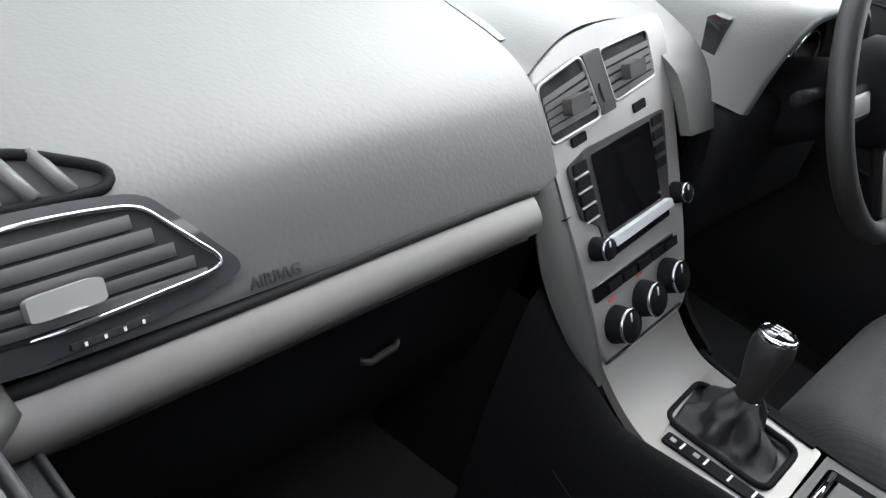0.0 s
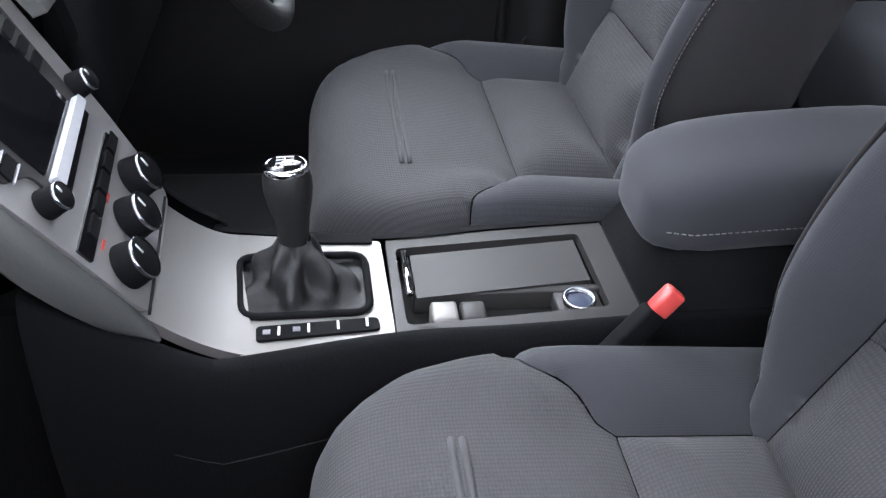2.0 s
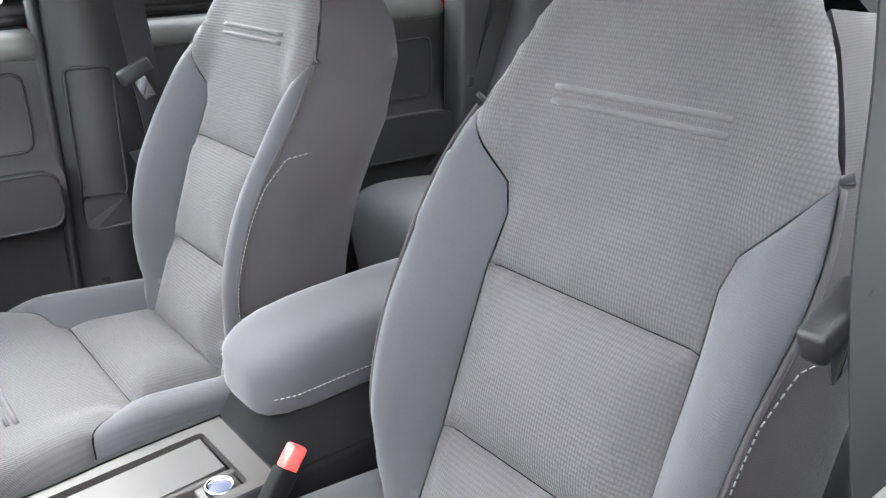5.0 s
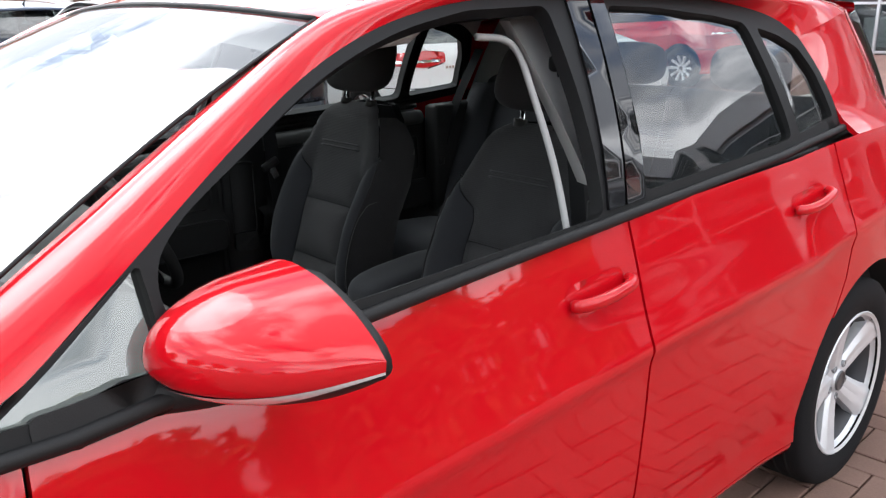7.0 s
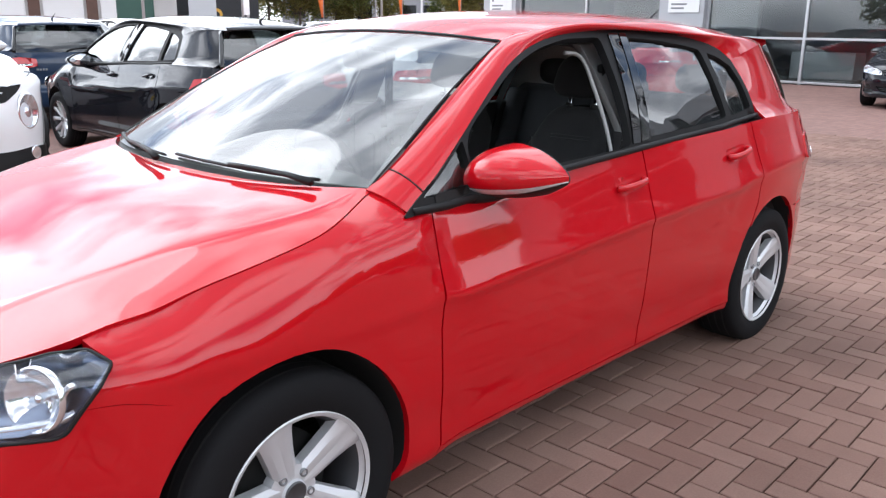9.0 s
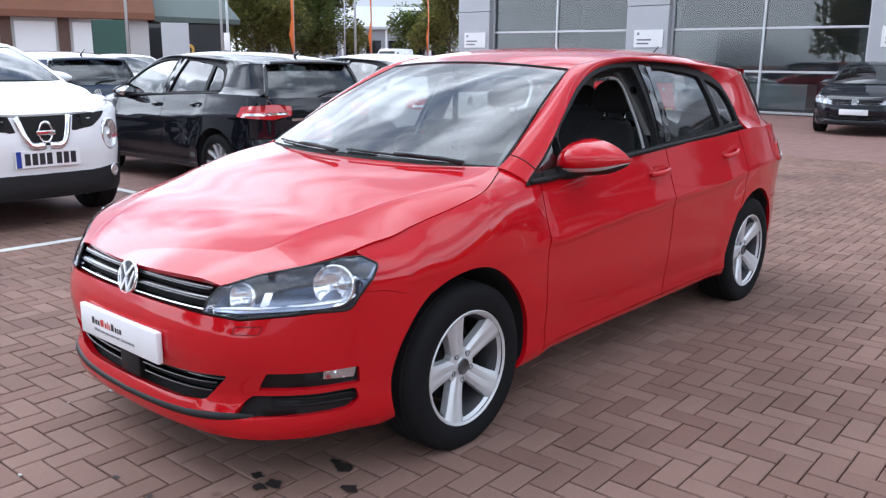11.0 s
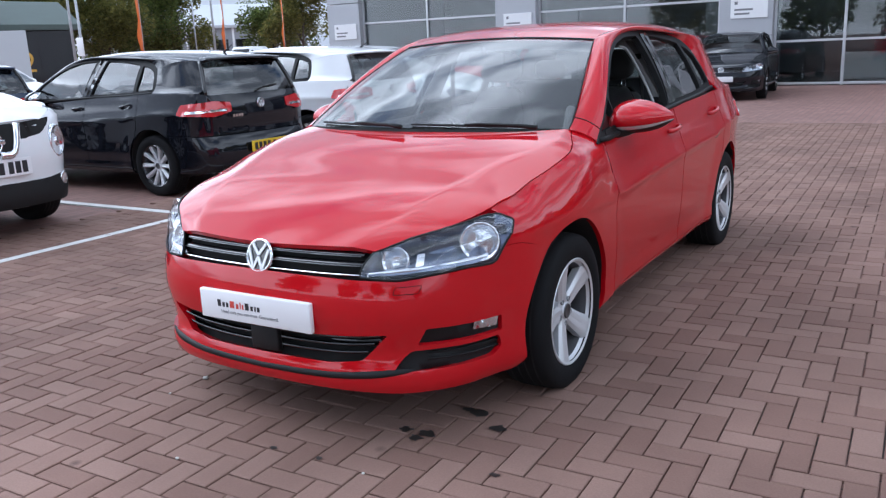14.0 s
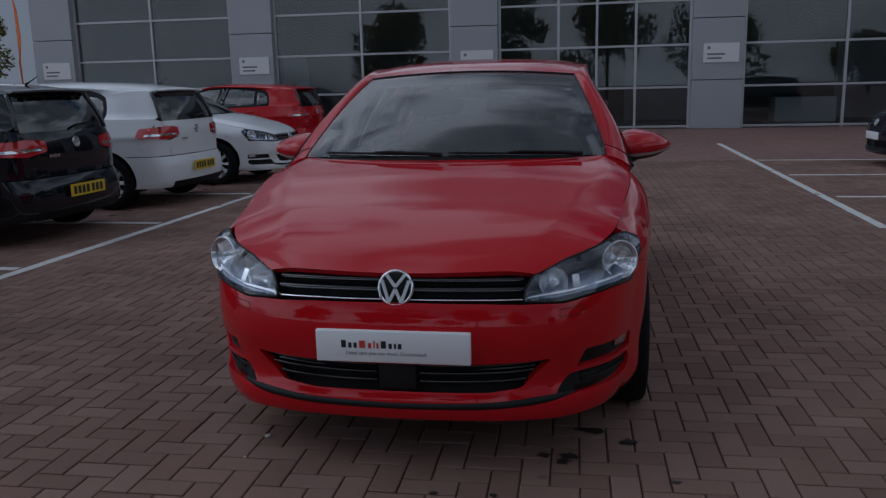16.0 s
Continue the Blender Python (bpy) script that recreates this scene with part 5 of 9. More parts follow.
SOCKET_LID = stuff_mat("socket_lid", (0.04, 0.05, 0.08), rough=0.5, spec=0.2)
LINING_GREY = stuff_mat("pillar_lining", (0.16, 0.16, 0.16), rough=0.8, grain=0.2, grain_scale=300)
DOOR_TRIM = stuff_mat("door_trim_plastic", (0.0065, 0.0065, 0.0068), rough=0.6, spec=0.35, grain=0.2, grain_scale=350, mottle=0.08)
SATIN = stuff_mat("satin_chrome", (0.55, 0.56, 0.58), rough=0.22, metal=1.0, mottle=0.04)
MARK = stuff_mat("white_marking", (0.7, 0.7, 0.7), rough=0.5)


def cushion_nose(u, y):
    """The same surface, running down over the front edge: u is the way along the section."""
    ln = [(0.0, -1.80, 0.585), (0.34, -1.46, 0.612), (0.48, -1.32, 0.622), (0.54, -1.26, 0.619), (0.585, -1.226, 0.602), (0.63, -1.206, 0.565), (0.68, -1.199, 0.515), (0.75, -1.207, 0.44)]
    k = 1 - 0.10 * step(0.50, 0.70, u) * (abs(y) / 0.262) ** 4
    x = spl(u, [(a, b) for a, b, c in ln])
    z = spl(u, [(a, c) for a, b, c in ln])
    r = abs(y) / 0.262
    x -= 0.075 * step(0.55, 1.0, r) ** 2 * step(0.34, 0.6, u)
    rise = 0.024 * step(0.52, 0.82, r) * step(-1.28, -1.45, x)
    roll = -0.02 * step(0.80, 1.0, r) ** 2 - 0.075 * max(0, r - 0.86) / 0.14 * step(0.86, 1.0, r)
    return (x, y * k, z + rise + roll)


BACK_HALF = [(0.58, 0.158), (0.62, 0.174), (0.66, 0.186), (0.70, 0.192), (0.80, 0.197), (0.90, 0.200), (0.97, 0.205), (1.02, 0.199), (1.10, 0.170), (1.155, 0.142), (1.185, 0.112), (1.20, 0.07)]


def seat_back(a, z):
    """Front and flanks of a backrest: a is the way out from its middle."""
    h = spl(z, BACK_HALF)
    x0 = -1.645 - 0.345 * (z - 0.73) - 0.10 * max(0, z - 1.12) ** 2 - 1.2 * max(0, z - 1.165) ** 1.5 * 4
    amount = spl(z, [(0.58, 0.004), (0.65, 0.016), (0.70, 0.036), (0.75, 0.055), (0.80, 0.064), (0.86, 0.066), (0.92, 0.056), (1.0, 0.035), (1.08, 0.012), (1.2, 0.004)])
    r = abs(a) / h
    if r <= 1:
        out = amount * step(0.56, 0.95, r) - 0.006 * step(0.92, 1.0, r)
        y = abs(a)
        x = x0 + out
    else:
        d = abs(a) - h
        x = x0 + amount - 0.006 - d
        y = h + 0.016 * math.sin(min(d / 0.19, 1) * math.pi)
    return (x, math.copysign(y, a), z)


def stitches(a, b, fn, name, parent, n=40):
    bm = bmesh.new()
    for k in range(n):
        t0, t1 = (k + 0.15) / n, (k + 0.8) / n
        p = [Vector(fn(a[0] + (b[0] - a[0]) * t, a[1] + (b[1] - a[1]) * t)) for t in (t0, t1)]
        tube_bm(p, 0.0007, 4, bm)
    return part(name, bm, THREAD, parent)


def front_seat(car, cy):
    s = new("front_seat")
    s.parent = car
    s.matrix_local = pose(0, cy, 0)
    C = (-1.5, 0, 0.45)
    iy = 0.145
    kw = dict(flange=0.012, out_from=C, uv=True)
    # u runs from the back edge of the cushion to under its front edge
    nose = [(0.3395, -iy), (0.3395, iy)] + smooth_line([(0.355, iy + 0.012), (0.375, iy + 0.045), (0.425, 0.225), (0.45, 0.262)], 4) + [(0.60, 0.262), (0.745, 0.255), (0.745, -0.255), (0.60, -0.262)] \
        + smooth_line([(0.45, -0.262), (0.425, -0.225), (0.375, -iy - 0.045), (0.355, -iy - 0.012)], 4)
    part("cushion_front", fill_bm(nose, cushion_nose, 0.016, pillow=(0.011, 0.013), **kw), KNIT, s)
    part("cushion_panel", fill_bm([(0.1965, -iy), (0.1965, iy), (0.3385, iy), (0.3385, -iy)], cushion_nose, 0.014, pillow=(0.032, 0.024), **kw), KNIT, s)
    part("cushion_panel", fill_bm([(0.045, -iy - 0.01), (0.045, iy + 0.01), (0.1955, iy), (0.1955, -iy)], cushion_nose, 0.014, pillow=(0.032, 0.024), **kw), KNIT, s)
    for g in (1, -1):
        bol = [(0.045, g * (iy + 0.0112))] + [(0.1955, g * (iy + 0.0012)), (0.339, g * (iy + 0.0012))] + [(u, g * y) for u, y in smooth_line([(0.3538, iy + 0.0132), (0.3735, iy + 0.0465), (0.4235, 0.2268), (0.4485, 0.262)], 4)] + [(0.10, g * 0.262), (0.045, g * 0.25)]
        part("cushion_bolster", fill_bm(bol, cushion_nose, 0.016, pillow=(0.014, 0.018), **kw), CLOTH, s)
        # flank of the cushion
        rows = []
        for d, o in ((0.0, 0.0), (0.02, 0.004), (0.06, 0.006), (0.13, 0.0), (0.2, -0.01)):
            row = []
            for u in np.linspace(0.05, 0.745, 40):
                x, y, z = cushion_nose(u, g * 0.262)
                row.append((x, y + g * o, max(0.36, z - d)))
            rows.append(row)
        part("cushion_flank", loft_bm(rows, out_from=C), CLOTH_DARK, s)
        ln = [cushion_nose(u, g * 0.246) for u in np.linspace(0.06, 0.44, 30)]
        part("piping", tube_bm([(x, y, z + 0.010) for x, y, z in ln], 0.0022, 6), CLOTH_DARK, s)
    for dx in (-0.005, 0.005):
        ln = [cushion_nose(0.485 + dx, y) for y in np.linspace(-iy * 0.95, iy * 0.95, 16)]
        part("welt", tube_bm([(x, y, z + 0.0115) for x, y, z in ln], 0.0032, 8), KNIT, s)
    part("seat_base", box_bm((-1.76, -0.235, 0.30), (-1.225, 0.235, 0.50), 0.03), DARK_TRIM, s)
    for g in (1, -1):
        part("seat_runner", box_bm((-1.78, g * 0.20 - 0.02, 0.245), (-1.20, g * 0.20 + 0.02, 0.31), 0.006), DARK_TRIM, s)
        part("side_cover", box_bm((-1.78, g * 0.262 - 0.016, 0.36), (-1.32, g * 0.262 + 0.022, 0.475), 0.018, 3), DARK_TRIM, s)
        part("hinge_cover", turned(lathe_bm([(0.0, -0.02), (0.05, -0.02), (0.058, -0.01), (0.058, 0.012), (0.05, 0.022), (0.0, 0.024)], 24, "y"), Matrix.Translation((-1.735, g * 0.255, 0.555))), CONSOLE_GREY, s)
    # backrest
    C = (-1.80, 0, 0.9)
    kw = dict(flange=0.012, out_from=C, uv=True)
    jy = 0.124
    part("back_panel", fill_bm([(-jy - 0.008, 0.60), (jy + 0.008, 0.60), (jy, 0.738), (-jy, 0.738)], seat_back, 0.014, pillow=(0.032, 0.024), **kw), KNIT, s)
    part("back_panel", fill_bm([(-jy, 0.739), (jy, 0.739), (jy + 0.001, 0.9045), (-jy - 0.001, 0.9045)], seat_back, 0.014, pillow=(0.032, 0.024), **kw), KNIT, s)
    upper = [(-jy, 0.9055), (jy, 0.9055), (jy - 0.003, 0.955)] + smooth_line([(jy + 0.006, 0.985), (jy + 0.045, 1.025), (0.192, 1.055)], 4)
    sidep = [(spl(z, BACK_HALF) * 0.99, z) for z in (1.07, 1.10, 1.13, 1.155, 1.175, 1.187, 1.194)]
    full = upper + sidep + [(-a, z) for a, z in sidep[::-1]] + [(-a, z) for a, z in upper[2:][::-1]]
    part("back_upper", fill_bm(full, seat_back, 0.014, pillow=(0.012, 0.014), **kw), KNIT, s)
    for dz in (-0.0065, 0.0065):
        ln = [seat_back(y, 1.075 + dz) for y in np.linspace(-0.095, 0.095, 14)]
        part("welt", tube_bm([(x + 0.0118, y, z) for x, y, z in ln], 0.0032, 8), KNIT, s)
    for g in (1, -1):
        edge = [(spl(z, BACK_HALF) + 0.002, z) for z in np.linspace(0.60, 1.058, 16)]
        bol = [(g * (jy + 0.0092), 0.60), (g * (jy + 0.0012), 0.738), (g * (jy + 0.0022), 0.9045), (g * (jy - 0.0018), 0.955)] + [(g * a, z) for a, z in smooth_line([(jy + 0.0072, 0.984), (jy + 0.046, 1.0238), (0.191, 1.0535)], 4)] + [(g * a, z) for a, z in edge[::-1]]
        part("back_bolster", fill_bm(bol, seat_back, 0.012, pillow=(0.010, 0.014), **kw), CLOTH, s)
        flank = [(g * (a + 0.004), z) for a, z in edge] + [(g * (spl(z, BACK_HALF) + 0.003), z) for z in (1.10, 1.14, 1.165)] + [(g * (spl(z, BACK_HALF) + w), z) for z, w in ((1.160, 0.055), (1.14, 0.085), (1.10, 0.112), (1.05, 0.134), (0.97, 0.156), (0.9, 0.168), (0.82, 0.174), (0.75, 0.175), (0.66, 0.155), (0.60, 0.13))]
        part("back_flank", fill_bm(flank, seat_back, 0.022, pillow=(0.008, 0.014), **kw), CLOTH_DARK, s)
        ln = [seat_back(g * (spl(z, BACK_HALF) + 0.003), z) for z in np.linspace(0.61, 1.05, 40)]
        part("piping", tube_bm([(x + 0.002, y + g * 0.004, z) for x, y, z in ln], 0.0026, 6), CLOTH_DARK, s)
        proud = lambda a, z, g=g: tuple(Vector(seat_back(a, z)) + Vector((0.002, g * 0.0065, 0)))
        stitches((g * 0.1935, 0.67), (g * 0.2060, 0.90), proud, "stitching", s, 40)
        stitches((g * 0.2060, 0.90), (g * 0.2200, 0.935), proud, "stitching", s, 6)
        stitches((g * 0.2200, 0.935), (g * 0.2750, 0.945), proud, "stitching", s, 8)
    shell = []
    for z in np.linspace(0.60, 1.19, 16):
        h = spl(z, BACK_HALF)
        x = -1.645 - 0.345 * (z - 0.73) - 0.115
        shell.append([(x + 0.02 * abs(t) ** 3, t * h, z) for t in np.linspace(-1, 1, 13)])
    part("back_shell", loft_bm(shell, flange=0.02, out_from=(-1.6, 0, 0.9)), DARK_TRIM, s)
    cap = [[seat_back(0.99 * spl(z, BACK_HALF) * t, z) for t in np.linspace(-1, 1, 15)] for z in (1.190, 1.196)] + [[(-1.645 - 0.345 * 0.45 - 0.10, t * 0.11, 1.185) for t in np.linspace(-1, 1, 15)]]
    part("back_top", loft_bm(cap, out_from=C), CLOTH_DARK, s)
    # head restraint on two chrome posts
    hr = new("head_restraint")
    hr.parent = s
    bm = bmesh.new()
    bmesh.ops.create_uvsphere(bm, u_segments=36, v_segments=20, radius=1)
    for v in bm.verts:
        x, y, z = v.co
        q = lambda a, e: math.copysign(abs(a) ** e, a)
        k = (abs(x) ** 3.2 + abs(y) ** 3.2 + abs(z) ** 3.2) ** (-1 / 3.2)
        x, y, z = x * k, y * k, z * k
        v.co = (-1.845 + 0.052 * x - 0.03 * z, 0.135 * y * (1 - 0.08 * z), 1.318 + 0.088 * z)
    part("pad", bm, CLOTH_DARK, hr)
    for g in (1, -1):
        part("post", tube_bm([(-1.828, g * 0.062, 1.13), (-1.838, g * 0.062, 1.25)], 0.0065, 12), CHROME, hr)
        part("post_collar", tube_bm([(-1.826, g * 0.062, 1.188), (-1.829, g * 0.062, 1.206)], 0.017, 14), CONSOLE_GREY, hr)
    return s


seat_left = front_seat(red_car, 0.368)
seat_right = copy_thing(seat_left, pose(0, -0.358, 0))
seat_right.parent = red_car

# --- dashboard ---
DASH = [(-0.30, 0.955), (-0.45, 0.972), (-0.62, 0.984), (-0.76, 0.975), (-0.85, 0.962), (-0.900, 0.944), (-0.928, 0.921), (-0.948, 0.895), (-0.960, 0.878), (-0.963, 0.872)]


def dash_face(y, v):
    """The passenger's side of the dashboard; v runs from the windscreen down to the trim strip."""
    pts = DASH
    k = v * (len(pts) - 1)
    x = spl(k, [(i, p[0]) for i, p in enumerate(pts)])
    z = spl(k, [(i, p[1]) for i, p in enumerate(pts)])
    # rolls off towards the door
    x += 0.03 * step(0.68, 0.78, abs(y)) * step(0.35, 0.9, v)
    z -= 0.02 * step(0.70, 0.78, abs(y))
    return (x, y, z)


dash = new("dashboard")
dash.parent = red_car
OUT = (-0.55, 0.3, 0.60)
# left part with the outer vent opening
part("dash_top", fill_bm([(0.155, 0.0), (0.66, 0.0), (0.735, 0.09), (0.77, 0.2), (0.77, 1.0), (0.200, 1.0), (0.170, 0.86), (0.168, 0.62), (0.153, 0.42)], dash_face, 0.035, 0.015, out_from=OUT), DASH_GREY, dash)
part("dash_top", fill_bm([(0.150, 0.0), (0.150, 0.42), (-0.075, 0.42), (-0.085, 0.0)], dash_face, 0.05, 0.015, out_from=OUT), DASH_GREY, dash)
part("dash_top", fill_bm([(-0.088, 0.0), (-0.078, 0.42), (-0.10, 0.62), (-0.10, 1.0), (-0.74, 1.0), (-0.74, 0.12), (-0.66, 0.0)], dash_face, 0.05, 0.015, out_from=(-0.55, -0.3, 0.6)), DASH_GREY, dash)


def on_dash(y, v, d):
    p, q, r = Vector(dash_face(y, v)), Vector(dash_face(y + 0.005, v)), Vector(dash_face(y, v + 0.005))
    n = (r - p).cross(q - p).normalized()
    if n.x > 0:
        n = -n
    return p + n * d


def dash_strip(names, line, r, mat, parent, lift, closed=False, sides=8):
    return part(names, tube_bm([on_dash(y, v, lift) for y, v in line], r, sides, closed=closed), mat, parent)


# outer vent: dark panel, chrome ring, slats, thumb grip and wheel
vent = new("air_vent")
vent.parent = dash
pan = rounded([(0.70, 0.955), (0.765, 0.945), (0.765, 0.595), (0.640, 0.598), (0.588, 0.610), (0.537, 0.80), (0.540, 0.845), (0.60, 0.905)], 0.025)
pan = [(y - 0.006, v - 0.022) for y, v in pan]
part("vent_panel", fill_bm(pan, lambda y, v: on_dash(y, v, 0.006), 0.02, 0.01, out_from=OUT), VENT_PANEL, vent)
ring = rounded([(0.765, 0.860), (0.765, 0.625), (0.640, 0.628), (0.597, 0.640), (0.554, 0.780), (0.556, 0.812), (0.64, 0.838)], 0.018)
ring = [(y - 0.007 * step(0.70, 0.6, y), v - 0.026) for y, v in ring]
part("vent_mouth", fill_bm(ring, lambda y, v: on_dash(y, v, 0.0075), 0.02, 0.0, out_from=OUT), DARK_LINER, vent)
dash_strip("chrome_ring", ring, 0.0019, SATIN, vent, 0.010, closed=True, sides=8)
for k in range(5):
    v = 0.628 + 0.036 * k
    y1 = 0.556 + abs(0.765 - v) * 0.30
    A = [on_dash(y, v + 0.04 * (y - 0.6), 0.010) for y in np.linspace(0.762, y1, 10)]
    B = [on_dash(y, v + 0.028 + 0.04 * (y - 0.6), 0.0095) for y in np.linspace(0.762, y1, 10)]
    C2 = [on_dash(y, v + 0.030 + 0.04 * (y - 0.6), 0.0015) for y in np.linspace(0.762, y1, 10)]
    part("slat", loft_bm([A, B, C2], out_from=OUT), SLAT_GREY, vent)
bm = fill_bm(rounded([(0.672, 0.722), (0.672, 0.775), (0.628, 0.770), (0.628, 0.717)], 0.010), lambda y, v: on_dash(y, v, 0.021), 0.01, 0.010, out_from=OUT)
part("thumb_grip", bm, GRIP_GREY, vent)
bm = fill_bm(rounded([(0.652, 0.892), (0.652, 0.862), (0.603, 0.850), (0.603, 0.876)], 0.005), lambda y, v: on_dash(y, v, 0.010), 0.01, 0.004, out_from=OUT)
part("thumb_wheel", bm, DARK_LINER, vent)
for k in range(4):
    y = 0.645 - 0.012 * k
    bm = fill_bm([(y, 0.884), (y, 0.868), (y - 0.0016, 0.868), (y - 0.0016, 0.884)], lambda a, v: on_dash(a, v - 0.22 * (0.645 - a), 0.0115), 0.01, 0.001, out_from=OUT)
    part("wheel_mark", bm, MARK, vent)
# side demister on the dash top
dem = new("demister_vent")
dem.parent = dash
oval = rounded([(0.74, 0.565), (0.74, 0.47), (0.640, 0.48), (0.592, 0.535), (0.600, 0.572)], 0.02)
part("vent_mouth", fill_bm(oval, lambda y, v: on_dash(y, v, 0.002), 0.02, 0.0, out_from=OUT), DARK_LINER, dem)
dash_strip("vent_rim", oval, 0.004, DARK_TRIM, dem, 0.003, closed=True)
for k in range(5):
    y = 0.72 - 0.022 * k
    dash_strip("slat", [(y, 0.485), (y - 0.012, 0.562)], 0.005, DASH_GREY, dem, 0.003)
# embossed word
text_part("embossed_word", "AIRBAG", Matrix.Translation(on_dash(0.505, 0.885, 0.0012)) @ Matrix.Rotation(radians(-90), 4, "Z") @ Matrix.Rotation(radians(58), 4, "X"), 0.0125, CONSOLE_GREY, dash)
# silver strip, groove and lower box


def strip_point(y, w, d=0.0):
    zt = 0.872 - 0.012 * step(0.2, 0.7, y)
    zb = 0.828 - 0.012 * step(0.2, 0.7, y)
    a = w * math.pi
    return (-0.962 - 0.018 * max(0.0, math.sin(a)) ** 0.8 - d - 0.008 * w + 0.02 * step(0.69, 0.75, y), y, zt + (zb - zt) * w)


part("trim_strip", loft_bm([[strip_point(y, w) for y in np.r_[np.linspace(0.735, 0.25, 40), np.linspace(0.24, 0.212, 8)]] for w in np.linspace(0, 1, 11)], flange=0.01, out_from=(-0.8, 0.45, 0.85)), BRUSHED, dash)
cap = [[tuple(Vector(strip_point(0.212, w)).lerp(Vector((-0.945, 0.200, 0.85)), t)) for w in np.linspace(0, 1, 11)] for t in (0, 0.4, 0.75, 1)]
part("strip_end", loft_bm(cap, out_from=(-0.93, 0.26, 0.85)), BRUSHED, dash)
bm = tube_bm([strip_point(y, -0.04) for y in np.linspace(0.735, 0.205, 30)], 0.005, 6)
part("strip_groove", bm, DARK_LINER, dash)
bm = tube_bm([tuple(Vector(strip_point(y, 1.05)) + Vector((0.004, 0, -0.003))) for y in np.linspace(0.735, 0.205, 30)], 0.0045, 6)
part("strip_edge", bm, CONSOLE_GREY, dash)
LOWER = [(-0.968, 0.826), (-0.960, 0.812), (-0.945, 0.800), (-0.936, 0.76), (-0.930, 0.68), (-0.90, 0.58), (-0.84, 0.52), (-0.70, 0.47), (-0.55, 0.42)]
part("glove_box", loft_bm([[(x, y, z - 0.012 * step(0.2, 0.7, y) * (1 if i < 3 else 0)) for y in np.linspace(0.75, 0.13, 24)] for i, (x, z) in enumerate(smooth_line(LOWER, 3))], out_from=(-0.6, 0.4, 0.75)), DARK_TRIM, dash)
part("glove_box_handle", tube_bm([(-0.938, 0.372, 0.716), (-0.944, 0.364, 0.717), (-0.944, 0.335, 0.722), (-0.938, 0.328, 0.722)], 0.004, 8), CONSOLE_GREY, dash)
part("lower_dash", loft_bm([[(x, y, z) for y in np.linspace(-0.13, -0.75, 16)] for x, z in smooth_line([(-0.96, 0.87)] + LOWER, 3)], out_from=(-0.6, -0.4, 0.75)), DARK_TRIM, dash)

# --- centre stack: a leaning plane ---
stack = new("centre_stack")
stack.parent = red_car


def on_stack(y, z, d=0.0):
    return (-1.02 + 0.577 * (z - 0.711) - d * 0.866, y, z + d * 0.5)


def slab(name, poly, d0, d1, mat, parent=stack, label=""):
    return part(name, prism_bm(poly, lambda y, z: on_stack(y, z, d1), lambda y, z: on_stack(y, z, d0)), mat, parent, label, smooth=False)


def soft_slab(name, poly, d, mat, parent=stack, g=0.02, f=0.008):
    return part(name, fill_bm(poly, lambda y, z: on_stack(y, z, d), g, f, out_from=(-0.7, 0, 0.7)), mat, parent)


outer = rounded([(0.168, 0.945), (0.148, 0.880), (0.118, 0.765), (0.098, 0.662), (-0.088, 0.675), (-0.104, 0.77), (-0.108, 0.90), (-0.102, 0.985), (0.03, 0.985), (0.10, 0.975)], 0.022)
v_left = rounded([(0.160, 0.938), (0.146, 0.886), (0.052, 0.899), (0.080, 0.958)], 0.010)
v_right = rounded([(0.045, 0.960), (0.024, 0.909), (-0.066, 0.925), (-0.056, 0.972)], 0.008)
unit = rounded([(0.125, 0.862), (0.112, 0.812), (0.080, 0.800), (0.070, 0.770), (-0.070, 0.786), (-0.078, 0.890), (0.086, 0.875)], 0.006)
soft_slab("stack_frame", outer, 0.008, STACK_GREY, f=0.03)
# side of the stack, curving back into the dashboard and the console
cheek_a = smooth_line([on_stack(0.163, 0.935, 0.006), on_stack(0.150, 0.885, 0.006), on_stack(0.121, 0.765, 0.006), on_stack(0.101, 0.664, 0.006), (-1.062, 0.109, 0.650)], 5)
cheek_b = smooth_line([(-0.902, 0.182, 0.935), (-0.950, 0.196, 0.872), (-0.985, 0.182, 0.780), (-1.022, 0.146, 0.700), (-1.050, 0.121, 0.662), (-1.062, 0.113, 0.649)], 5)
part("stack_cheek", loft_bm(between(cheek_a, cheek_b, 8, 0.012, (-0.6, 0.5, 0.2)), flange=0.006, out_from=(-0.85, 0, 0.75)), DASH_GREY, stack)


def dash_height(x):
    return float(np.interp(-x, [-a for a, b in DASH], [b for a, b in DASH]))


